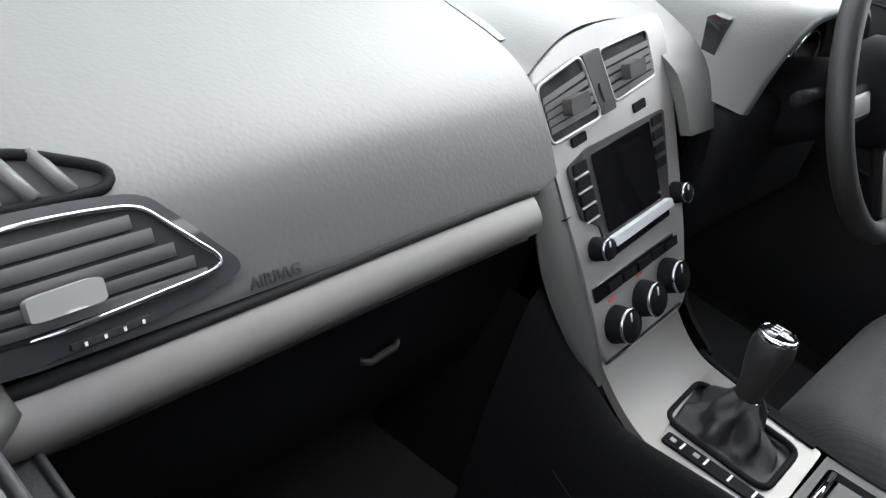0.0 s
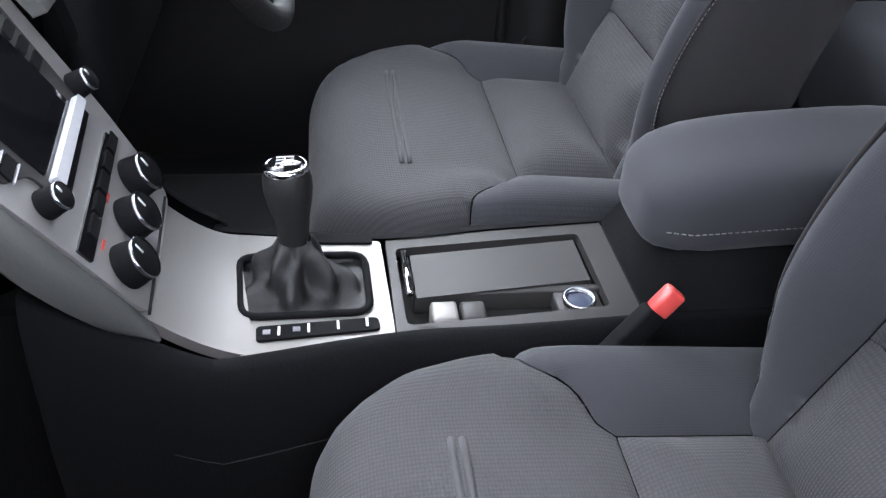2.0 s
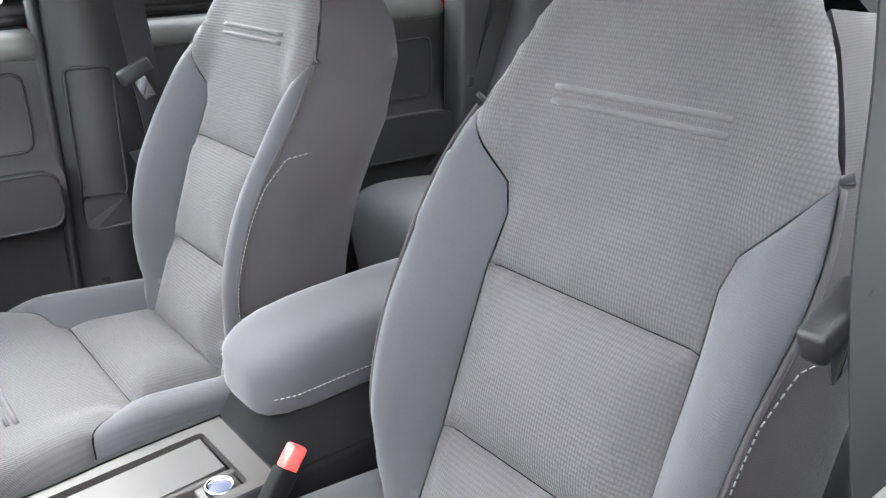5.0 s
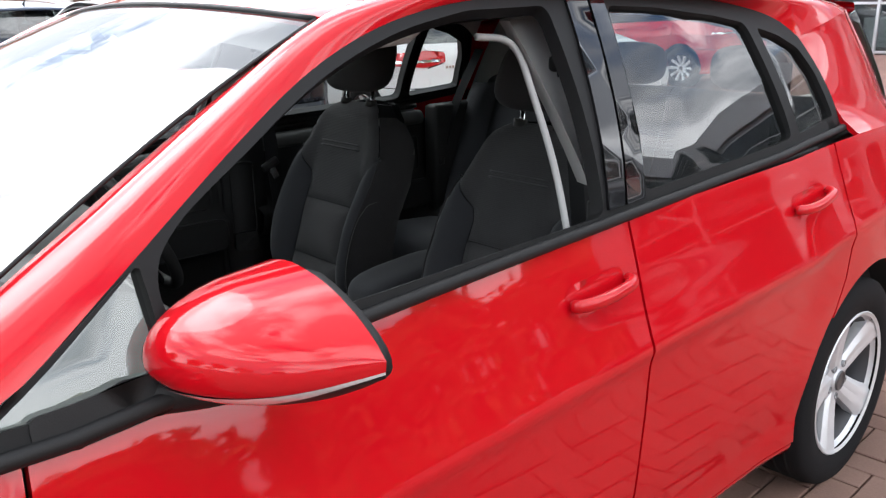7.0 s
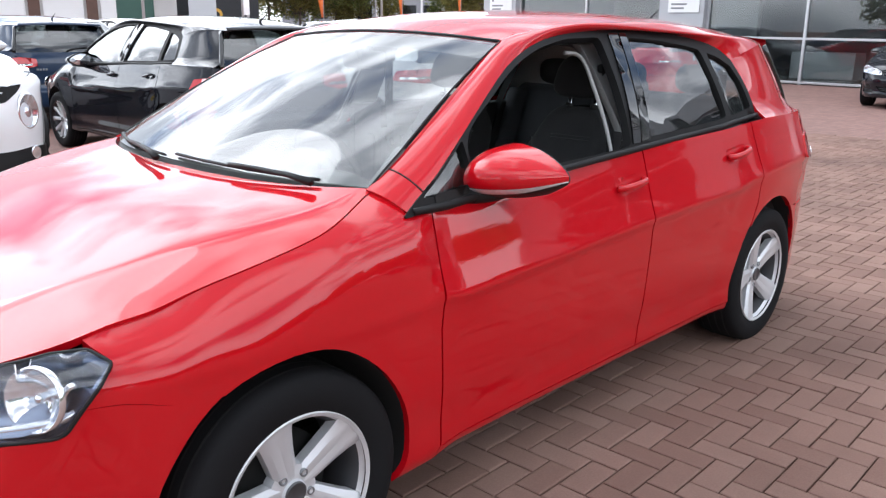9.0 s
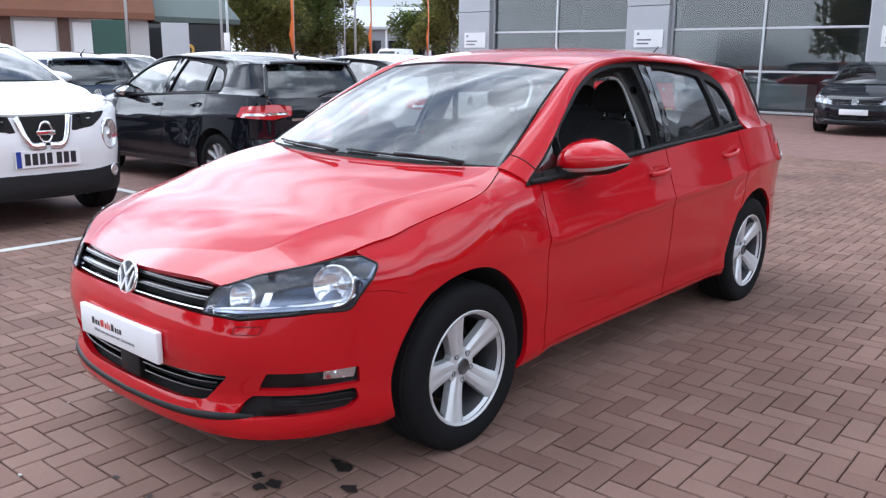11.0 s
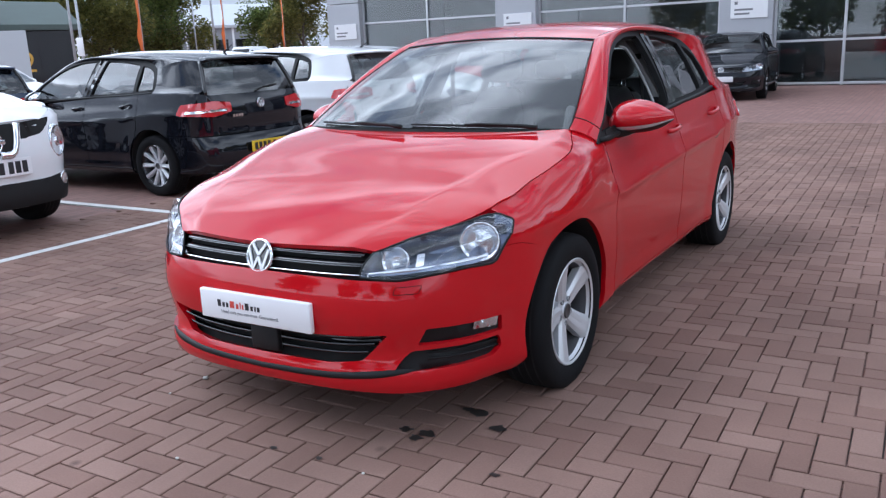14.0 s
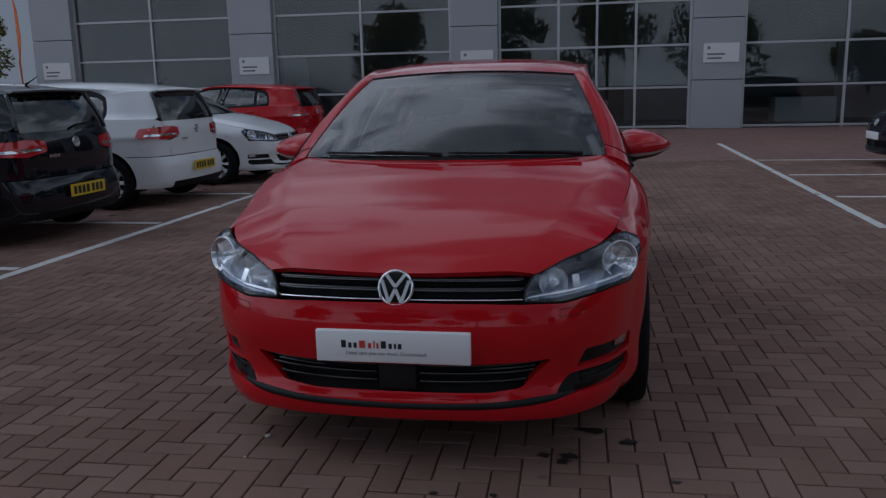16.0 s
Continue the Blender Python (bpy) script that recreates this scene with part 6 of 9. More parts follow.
rows = []
for y in np.linspace(0.205, -0.10, 22):
    yy = min(y, 0.166)
    a = Vector(on_stack(yy, spl(yy, [(-0.10, 0.984), (0.03, 0.986), (0.10, 0.976), (0.168, 0.947)]), 0.004))
    keep = step(0.205, 0.150, y)
    row = []
    for t in np.linspace(0, 1, 9):
        x = a.x + (-0.70 - a.x) * t
        z = a.z + (dash_height(-0.70) + 0.001 - a.z) * (t * t * (3 - 2 * t))
        row.append((x, y, z * keep + (dash_height(x) - 0.004) * (1 - keep)))
    rows.append(row)
part("stack_hood", loft_bm(rows, out_from=(-0.8, 0, 0.7)), DASH_GREY, stack)
for ol, nm in ((v_left, 1), (v_right, 2)):
    av = new("air_vent")
    av.parent = red_car
    part("vent_mouth", fill_bm(ol, lambda y, z: on_stack(y, z, 0.0095), 0.03, 0.0, out_from=(-0.7, 0, 0.7)), DARK_LINER, av)
    part("vent_rim", tube_bm([on_stack(y, z, 0.011) for y, z in ol], 0.0018, 6, closed=True), STACK_GREY, av)
    ys, zs = [p[0] for p in ol], [p[1] for p in ol]
    tilt = (max(zs) - min(zs)) * 0.0
    for k in range(5):
        f = (k + 0.6) / 5.4
        a0 = (0.153 - 0.010 * f, 0.932 - 0.036 * f) if nm == 1 else (0.042 - 0.018 * f, 0.953 - 0.042 * f)
        a1 = (0.078 - 0.022 * f, 0.949 - 0.042 * f) if nm == 1 else (-0.058 - 0.006 * f, 0.966 - 0.040 * f)
        bm = bmesh.new()
        q = [on_stack(*a0, 0.012), on_stack(*a1, 0.012), on_stack(a1[0], a1[1] - 0.006, 0.0115), on_stack(a0[0], a0[1] - 0.006, 0.0115),
             on_stack(a0[0], a0[1] - 0.007, 0.008), on_stack(a1[0], a1[1] - 0.007, 0.008)]
        v = [bm.verts.new(p) for p in q]
        bm.faces.new((v[0], v[1], v[2], v[3]))
        bm.faces.new((v[3], v[2], v[5], v[4]))
        part("slat", bm, SLAT_GREY, av, smooth=False)
    c = (0.105, 0.918) if nm == 1 else (-0.010, 0.937)
    part("thumb_grip", prism_bm(rounded([(c[0] + 0.017, c[1] - 0.010), (c[0] - 0.017, c[1] - 0.006), (c[0] - 0.017, c[1] + 0.009), (c[0] + 0.017, c[1] + 0.005)], 0.004), lambda y, z: on_stack(y, z, 0.024), lambda y, z: on_stack(y, z, 0.012)), CONSOLE_GREY, av, smooth=False)
slab("divider", rounded([(0.078, 0.957), (0.046, 0.962), (0.024, 0.904), (0.052, 0.900)], 0.003), 0.008, 0.013, CONSOLE_GREY)
slab("hazard_switch", rounded([(0.056, 0.930), (0.043, 0.932), (0.035, 0.914), (0.048, 0.912)], 0.002), 0.013, 0.015, CONSOLE_GREY)
for y, z in ((0.096, 0.884), (-0.028, 0.899)):
    slab("small_button", rounded([(y + 0.013, z - 0.006), (y - 0.013, z - 0.002), (y - 0.012, z + 0.007), (y + 0.014, z + 0.003)], 0.002), 0.008, 0.0105, DARK_TRIM)
radio = new("radio_unit")
radio.parent = red_car
soft_slab("radio_frame", unit, 0.011, CONSOLE_GREY, radio, f=0.004)
slab("screen", rounded([(0.082, 0.868), (0.066, 0.790), (-0.050, 0.801), (-0.040, 0.882)], 0.003), 0.011, 0.0125, SCREEN, radio)
slab("radio_lip", rounded([(0.066, 0.786), (0.064, 0.776), (-0.066, 0.790), (-0.062, 0.799)], 0.002), 0.011, 0.019, ALLOY, radio)
slab("disc_slot", rounded([(0.062, 0.773), (0.060, 0.766), (-0.064, 0.780), (-0.064, 0.787)], 0.001), 0.008, 0.0125, GLOSS_BLACK, radio)
for k in range(4):
    z = 0.858 - 0.0145 * k
    y = 0.117 - 0.0035 * k
    slab("key", rounded([(y, z - 0.005), (y - 0.024, z - 0.002), (y - 0.023, z + 0.008), (y + 0.001, z + 0.005)], 0.0015), 0.011, 0.0135, DARK_TRIM, radio)
    slab("key_gap", [(y - 0.001, z - 0.0075), (y - 0.025, z - 0.0045), (y - 0.025, z - 0.0035), (y - 0.001, z - 0.0065)], 0.011, 0.0138, ALLOY, radio)
    z += 0.018
    slab("key", rounded([(-0.046, z - 0.001), (-0.068, z + 0.002), (-0.068, z + 0.011), (-0.046, z + 0.008)], 0.0015), 0.011, 0.0135, DARK_TRIM, radio)


def knob(y, z, r, h, parent, name="knob", ring=True):
    k = new(name)
    k.parent = parent
    d = (Vector(on_stack(y, z, 1)) - Vector(on_stack(y, z, 0))).normalized()
    mt = Matrix.Translation(on_stack(y, z, 0.009)) @ d.to_track_quat("Z", "Y").to_matrix().to_4x4()
    part("knob_body", turned(sharpen(lathe_bm([(r * 1.08, 0), (r * 1.05, h * 0.3), (r, h * 0.5), (r * 0.96, h * 0.92), (r * 0.85, h), (0, h)], 32), 50), mt), DARK_TRIM, k)
    if ring:
        part("knob_ring", turned(lathe_bm([(r * 0.99, h * 0.86), (r * 1.02, h * 0.93), (r * 0.95, h * 1.01), (r * 0.93, h * 1.0)], 32), mt), SATIN, k)
        part("knob_mark", turned(box_bm((-0.0012, r * 0.25, h), (0.0012, r * 0.75, h + 0.0006)), mt), MARK, k)
    return k


knob(0.092, 0.780, 0.0125, 0.020, radio, "volume_knob")
knob(-0.085, 0.800, 0.0125, 0.020, radio, "volume_knob")
heat = new("heater_panel")
heat.parent = red_car
slab("button_panel", rounded([(0.107, 0.744), (0.104, 0.729), (-0.070, 0.745), (-0.070, 0.759)], 0.002), 0.008, 0.0105, GLOSS_BLACK, heat)
for k in range(5):
    y, z = 0.078 - 0.032 * k, 0.7365 + 0.0029 * k
    slab("button", [(y, z - 0.004), (y - 0.026, z - 0.0017), (y - 0.026, z + 0.0075), (y, z + 0.005)], 0.0105, 0.0125, DARK_TRIM, heat)
for y, z in ((0.071, 0.699), (0.011, 0.709), (-0.047, 0.718)):
    knob(y, z, 0.0205, 0.022, heat, "heater_knob")
    slab("red_mark", [(y + 0.006, z + 0.024), (y - 0.006, z + 0.025), (y - 0.006, z + 0.027), (y + 0.006, z + 0.026)], 0.008, 0.0092, RED_INK, heat)
bm = tube_bm([on_stack(0.100, 0.667, 0.010), on_stack(-0.072, 0.680, 0.010)], 0.0015, 6)
part("panel_joint", bm, DARK_LINER, heat)

# --- centre console ---
con = new("centre_console")
con.parent = red_car
ZC = 0.630
slide = []
for t in np.linspace(0, 1, 12):
    x = -1.043 - 0.07 * t - 0.002 * t
    z = 0.672 - 0.044 * (1 - (1 - t) ** 1.8)
    slide.append([(x - (0.028 * (y + 0.08) / 0.19) * t, y, z + 0.006 * math.cos((y - 0.015) / 0.1 * 1.3)) for y in np.linspace(-0.078, 0.100 + 0.016 * t, 14)])
part("silver_slide", loft_bm(slide, flange=0.012, out_from=(-1.0, 0, 0.5)), BRUSHED, con)


def flat_part(name, poly, z, mat, parent=con, flange=0.012, holes=(), g=0.03):
    return part(name, fill_bm(poly, lambda x, y: (x, y, z), g, flange, out_from=(-1.3, 0, 0.3), holes=holes), mat, parent)


boot_hole = rounded([(-1.120, -0.034), (-1.128, 0.064), (-1.254, 0.063), (-1.252, -0.032)], 0.018)
flat_part("gear_surround", rounded([(-1.100, -0.080), (-1.131, 0.118), (-1.276, 0.094), (-1.271, -0.058)], 0.006), ZC, BRUSHED, holes=(boot_hole,))
part("boot_frame", tube_bm([(x, y, ZC + 0.002) for x, y in boot_hole], 0.004, 8, closed=True), DARK_TRIM, con)
flat_part("switch_strip", rounded([(-1.143, 0.079), (-1.144, 0.099), (-1.262, 0.089), (-1.260, 0.072)], 0.005), ZC + 0.003, DARK_TRIM, flange=0.004)
for k in range(4):
    bars_part("switch_mark", Matrix.Translation((-1.165 - 0.028 * k, 0.087 - 0.0025 * k, ZC + 0.0033)), [(-0.0012, -0.006, 0.0012, 0.006)], MARK, con)
for k in (0, 1):
    bars_part("switch_sign", Matrix.Translation((-1.153 - 0.028 * k, 0.088 - 0.0025 * k, ZC + 0.0033)), [(-0.004, -0.003, 0.003, 0.003)], GREY_INK, con)
flat_part("switch_strip", rounded([(-1.20, -0.070), (-1.20, -0.055), (-1.262, -0.052), (-1.262, -0.064)], 0.004), ZC + 0.003, DARK_TRIM, flange=0.004)
# gear lever in its leather boot
gear = new("gear_lever")
gear.parent = red_car
rows = []
base_r = resample([(x, y, ZC - 0.004) for x, y in boot_hole] + [(boot_hole[0][0], boot_hole[0][1], ZC - 0.004)], 65)[:-1]
cc = Vector((-1.180, -0.010, 0))
for t in np.linspace(0, 1, 18):
    row = []
    for k, p in enumerate(base_r):
        p = Vector(p)
        a = math.atan2(p.y - 0.015, p.x + 1.188)
        top = Vector((cc.x + 0.0165 * math.cos(a), cc.y + 0.0165 * math.sin(a), 0.672))
        s = t ** 0.9
        q = p.lerp(top, s)
        sag = (1 - t) * t
        q.z = ZC - 0.004 + (0.672 - ZC + 0.004) * (t ** 1.7) - 0.020 * sag * (1 - t) * 2
        f = 0.012 * sag * 4 * (math.sin(4 * a + 5 * t) * 0.6 + math.sin(7 * a - 6 * t + 1.0) * 0.4)
        d = Vector((math.cos(a), math.sin(a), 0))
        q += d * f + Vector((0, 0, f * 0.6))
        row.append(tuple(q))
    rows.append(row)
part("boot", loft_bm(rows, closed_u=True, out_from=(-1.18, 0, 0.55)), LEATHER, gear)
lean = Matrix.Translation((-1.180, -0.010, 0.664)) @ Matrix.Rotation(radians(5), 4, "X") @ Matrix.Rotation(radians(3), 4, "Y") @ Matrix.Diagonal((0.9, 0.9, 0.96, 1))
part("collar", turned(lathe_bm([(0.016, -0.003), (0.0185, -0.002), (0.0190, 0.002), (0.0175, 0.005), (0.014, 0.006)], 32), lean), CHROME, gear)
part("knob", turned(lathe_bm([(0.0165, 0.004), (0.0172, 0.012), (0.0195, 0.030), (0.0245, 0.052), (0.0272, 0.068), (0.0268, 0.080), (0.0240, 0.090), (0.0225, 0.093)], 40), lean), LEATHER, gear)
part("knob_ring", turned(lathe_bm([(0.0245, 0.0885), (0.0250, 0.091), (0.0235, 0.0945), (0.021, 0.0955), (0.0205, 0.094)], 40), lean), CHROME, gear)
part("knob_disc", turned(lathe_bm([(0.0212, 0.0948), (0.018, 0.0975), (0.010, 0.0992), (0.0, 0.0998)], 36), lean), GLOSS_BLACK, gear)
for k in range(3):
    part("shift_line", turned(box_bm((-0.0095, -0.0075 + 0.0075 * k - 0.0007, 0.0985), (0.0095, -0.0075 + 0.0075 * k + 0.0007, 0.1000)), lean), MARK, gear)
part("shift_line", turned(box_bm((-0.0008, -0.008, 0.0988), (0.0008, 0.008, 0.1002)), lean), MARK, gear)
# rear tray
tray = rounded([(-1.286, -0.043), (-1.288, 0.083), (-1.500, 0.066), (-1.498, -0.062)], 0.008)
flat_part("console_top", [(-1.277, -0.059), (-1.277, 0.095), (-1.40, 0.091), (-1.530, 0.083), (-1.530, -0.083), (-1.40, -0.073)], ZC, CONSOLE_GREY, holes=(tray,), g=0.025)
flat_part("tray_floor", [(-1.28, -0.06), (-1.28, 0.10), (-1.51, 0.075), (-1.51, -0.07)], ZC - 0.030, DARK_LINER, flange=0.0)
rows = []
for k in range(46):
    x = -1.302 - 0.190 * k / 45
    y0, y1 = -0.035 - 0.020 * k / 45, 0.038 - 0.020 * k / 45
    rows.append([(x, y0, ZC - 0.004 + 0.00005 * (k % 2)), (x, y1, ZC - 0.004 + 0.00005 * (k % 2))])
part("roller_cover", loft_bm(rows, flange=0.006, out_from=(-1.4, 0, 0.5)), CONSOLE_GREY, con)
part("cover_handle", tube_bm([(-1.294, -0.030, ZC + 0.004), (-1.295, 0.040, ZC + 0.004)], 0.0042, 8), CHROME, con)
part("tray_divider", box_bm((-1.50, 0.022, ZC - 0.03), (-1.30, 0.032, ZC - 0.006), 0.002), CONSOLE_GREY, con)
part("brake_switch", box_bm((-1.342, 0.046, ZC - 0.028), (-1.314, 0.077, ZC - 0.001), 0.004), BRUSHED, con, "silver parking brake switch")
part("hold_switch", box_bm((-1.371, 0.045, ZC - 0.028), (-1.345, 0.075, ZC - 0.003), 0.004), CONSOLE_GREY, con)
part("socket_ring", lathe_bm([(0.0175, -0.02), (0.0175, -0.002), (0.0160, 0.0), (0.0140, -0.002), (0.0130, -0.018)], 28, at=(-1.471, 0.050, ZC)), SATIN, con)
part("socket_lid", lathe_bm([(0.0135, -0.006), (0.009, -0.004), (0.0, -0.003)], 24, at=(-1.471, 0.050, ZC)), SOCKET_LID, con)
part("socket_plate", box_bm((-1.496, 0.030, ZC - 0.028), (-1.447, 0.068, ZC - 0.008), 0.003), CONSOLE_GREY, con)
# flanks and the tunnel
for g, ys in ((1, [(-0.98, 0.155), (-1.05, 0.128), (-1.128, 0.122), (-1.276, 0.098), (-1.40, 0.094), (-1.535, 0.087)]), (-1, [(-0.98, -0.135), (-1.05, -0.105), (-1.10, -0.086), (-1.272, -0.064), (-1.40, -0.077), (-1.535, -0.087)])):
    top = smooth_line([(-0.975, ys[0][1], 0.745), (-1.045, ys[1][1], 0.670), (-1.10, (ys[1][1] + ys[2][1]) / 2, ZC + 0.006)] + [(x, y, ZC + 0.002) for x, y in ys[2:]], 6)
    rows = []
    for o, d in ((-0.004, 0.0), (0.004, -0.001), (0.010, 0.006), (0.016, 0.02), (0.022, 0.06), (0.03, 0.16), (0.03, 0.38)):
        rows.append([(x, y + g * o, max(0.22, z - d)) for x, y, z in top])
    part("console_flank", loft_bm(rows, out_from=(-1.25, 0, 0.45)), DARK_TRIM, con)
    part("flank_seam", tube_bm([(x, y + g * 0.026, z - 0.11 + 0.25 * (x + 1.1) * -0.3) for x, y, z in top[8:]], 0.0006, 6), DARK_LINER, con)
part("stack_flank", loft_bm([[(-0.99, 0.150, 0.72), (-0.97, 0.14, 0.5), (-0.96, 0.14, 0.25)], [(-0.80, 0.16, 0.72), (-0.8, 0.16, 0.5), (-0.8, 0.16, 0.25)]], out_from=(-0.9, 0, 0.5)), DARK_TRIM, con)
# stalk of the armrest and its pad
arm = new("armrest")
arm.parent = red_car
rows = [[(-1.532, -0.082, ZC + 0.001), (-1.532, 0.080, ZC + 0.001), (-1.90, 0.080, ZC), (-1.90, -0.082, ZC)], [(-1.552, -0.066, 0.685), (-1.552, 0.072, 0.685), (-1.90, 0.072, 0.70), (-1.90, -0.066, 0.70)],
        [(-1.570, -0.062, 0.730), (-1.570, 0.070, 0.730), (-1.90, 0.070, 0.74), (-1.90, -0.062, 0.74)]]
part("armrest_box", loft_bm(rows, closed_u=True, out_from=(-1.7, 0, 0.6)), DARK_TRIM, arm)
part("armrest_base", box_bm((-1.93, -0.085, 0.26), (-1.525, 0.085, ZC), 0.01), DARK_TRIM, arm)
bm = bmesh.new()
bmesh.ops.create_uvsphere(bm, u_segments=40, v_segments=24, radius=1)
for v in bm.verts:
    x, y, z = v.co
    k = (abs(x) ** 4.5 + abs(y) ** 4.5 + abs(z) ** 4.5) ** (-1 / 4.5)
    x, y, z = x * k, y * k, z * k
    v.co = (-1.690 + 0.170 * x, 0.008 + 0.078 * y * (1 - 0.05 * x), 0.748 + 0.046 * z - 0.010 * x - 0.012 * max(0, x) ** 3)
part("armrest_pad", bm, CLOTH, arm)
for g in (1, -1):
    ln = [(-1.69 + 0.165 * t, 0.008 + g * 0.0795 * (1 - 0.03 * t - 0.35 * max(0, t - 0.8) * 2), 0.738 - 0.010 * t) for t in np.linspace(-0.9, 1.0, 50)]
    bm = bmesh.new()
    for k in range(0, 48, 1):
        a, b = Vector(ln[k]), Vector(ln[k + 1])
        tube_bm([a, a.lerp(b, 0.65)], 0.0008, 4, bm)
    part("stitching", bm, THREAD, arm)
# belt buckle beside the armrest
buck = new("belt_buckle")
buck.parent = red_car
mt = Matrix.Translation((-1.530, 0.117, 0.676)) @ Matrix.Rotation(radians(-40), 4, "Y") @ Matrix.Rotation(radians(8), 4, "X")
part("buckle_stalk", turned(box_bm((-0.0135, -0.0095, -0.16), (0.0135, 0.0095, -0.012), 0.004), mt), DARK_TRIM, buck)
part("buckle_button", turned(box_bm((-0.0115, -0.0075, -0.014), (0.0115, 0.0075, 0.016), 0.004), mt), BUCKLE_RED, buck)

# --- driver's controls ---
wheel_pose = Matrix.Translation((-1.085, -0.365, 0.945)) @ Matrix.Rotation(radians(-64), 4, "Y")
sw = new("steering_wheel")
sw.parent = red_car
ringp = [(0.183 * math.cos(a), 0.183 * math.sin(a), 0) for a in np.linspace(0, 2 * math.pi, 49)[:-1]]
part("wheel_rim", turned(tube_bm(ringp, 0.0155, 12, closed=True), wheel_pose), LEATHER, sw)
part("wheel_hub", turned(sharpen(lathe_bm([(0.0, 0.02), (0.045, 0.018), (0.068, 0.008), (0.075, -0.02), (0.06, -0.06), (0, -0.06)], 32), 60), wheel_pose), DARK_TRIM, sw)
for a in (90, -90, 180):
    b = box_bm((0.06, -0.022, -0.018), (0.176, 0.022, -0.004), 0.006)
    part("wheel_spoke", turned(turned(b, Matrix.Rotation(radians(a), 4, "Z")), wheel_pose), DARK_TRIM, sw)
    b = box_bm((0.075, -0.013, -0.004), (0.165, 0.013, -0.0005), 0.003)
    part("spoke_trim", turned(turned(b, Matrix.Rotation(radians(a), 4, "Z")), wheel_pose), BRUSHED, sw)
part("steering_column", tube_bm([(-1.05, -0.365, 0.925), (-0.97, -0.365, 0.88), (-0.88, -0.365, 0.83)], [0.05, 0.062, 0.07], 16), DARK_TRIM, sw)
part("stalk", tube_bm([(-1.02, -0.31, 0.925), (-1.03, -0.20, 0.935)], [0.008, 0.011], 8), DARK_TRIM, sw)
part("stalk", tube_bm([(-1.02, -0.42, 0.925), (-1.03, -0.53, 0.935)], [0.008, 0.011], 8), DARK_TRIM, sw)
cl = new("instrument_cluster")
cl.parent = red_car
rows = [[(x, -0.365 + w * t, 0.90 + h * (1 - abs(t) ** 4)) for t in np.linspace(-1, 1, 21)] for x, w, h in ((-0.70, 0.21, 0.085), (-0.88, 0.205, 0.118), (-0.985, 0.20, 0.122), (-0.99, 0.19, 0.112), (-0.93, 0.185, 0.10))]
part("cluster_hood", loft_bm(rows, out_from=(-0.85, -0.365, 0.85)), DASH_GREY, cl)
part("cluster_face", prism_bm([(-0.365 + 0.18 * t, 0.80) for t in (-1, 1)] + [(-0.185, 0.985), (-0.365, 1.0), (-0.545, 0.985)], lambda y, z: (-0.925 + 0.2 * (z - 0.9), y, z), lambda y, z: (-0.905 + 0.2 * (z - 0.9), y, z)), GLOSS_BLACK, cl, smooth=False)
for y in (-0.285, -0.445):
    part("dial_ring", turned(lathe_bm([(0.056, 0), (0.056, 0.008), (0.052, 0.01), (0.050, 0.004)], 32, "x"), Matrix.Translation((-0.93, y, 0.91)) @ Matrix.Rotation(radians(180), 4, "Z")), CHROME, cl)
part("column_surround", box_bm((-0.985, -0.56, 0.70), (-0.93, -0.16, 0.90), 0.02), DARK_TRIM, cl)
# driver's side air vent and strip
part("driver_strip", tube_bm([(-0.975, -0.575, 0.85), (-0.965, -0.72, 0.845)], 0.02, 10), BRUSHED, cl)

# the seats, dashboard and console sit low between the doors
for o in list(red_car.children):
    if o.type == "EMPTY" and o.name.split(".")[0] in ("front_seat", "dashboard", "centre_stack", "air_vent", "radio_unit", "heater_panel", "centre_console", "gear_lever", "armrest", "belt_buckle",
                                                      "steering_wheel", "instrument_cluster"):
        o.matrix_local = pose(0, 0, -0.09) @ o.matrix_local

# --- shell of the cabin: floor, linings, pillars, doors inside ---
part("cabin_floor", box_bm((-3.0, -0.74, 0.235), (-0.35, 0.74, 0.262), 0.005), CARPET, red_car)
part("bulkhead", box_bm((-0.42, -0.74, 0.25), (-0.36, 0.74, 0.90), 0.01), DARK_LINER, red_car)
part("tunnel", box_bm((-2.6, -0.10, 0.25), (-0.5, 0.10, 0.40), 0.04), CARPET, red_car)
rows = []
for x in np.linspace(-1.03, -3.05, 22):
    xs = [p[0] for p in RAIL]
    yr = float(np.interp(-x, [-v for v in xs], [p[1] for p in RAIL])) + 0.015
    zr = float(np.interp(-x, [-v for v in xs], [p[2] for p in RAIL])) - 0.035
    rows.append([(x, yr * t, zr + 0.028 * (1 - t * t)) for t in np.linspace(-1, 1, 13)])
part("headlining", loft_bm(rows, flange=0.0, out_from=(-1.8, 0, 2.5)), HEADLINING, red_car)
part("interior_mirror", box_bm((-0.985, -0.105, 1.268), (-0.950, 0.105, 1.332), 0.014, 3), CONSOLE_GREY, red_car)
part("mirror_stem", tube_bm([(-0.955, 0, 1.305), (-0.93, 0, 1.345), (-0.925, 0, 1.362)], 0.012, 8), BLACK_PLASTIC, red_car)
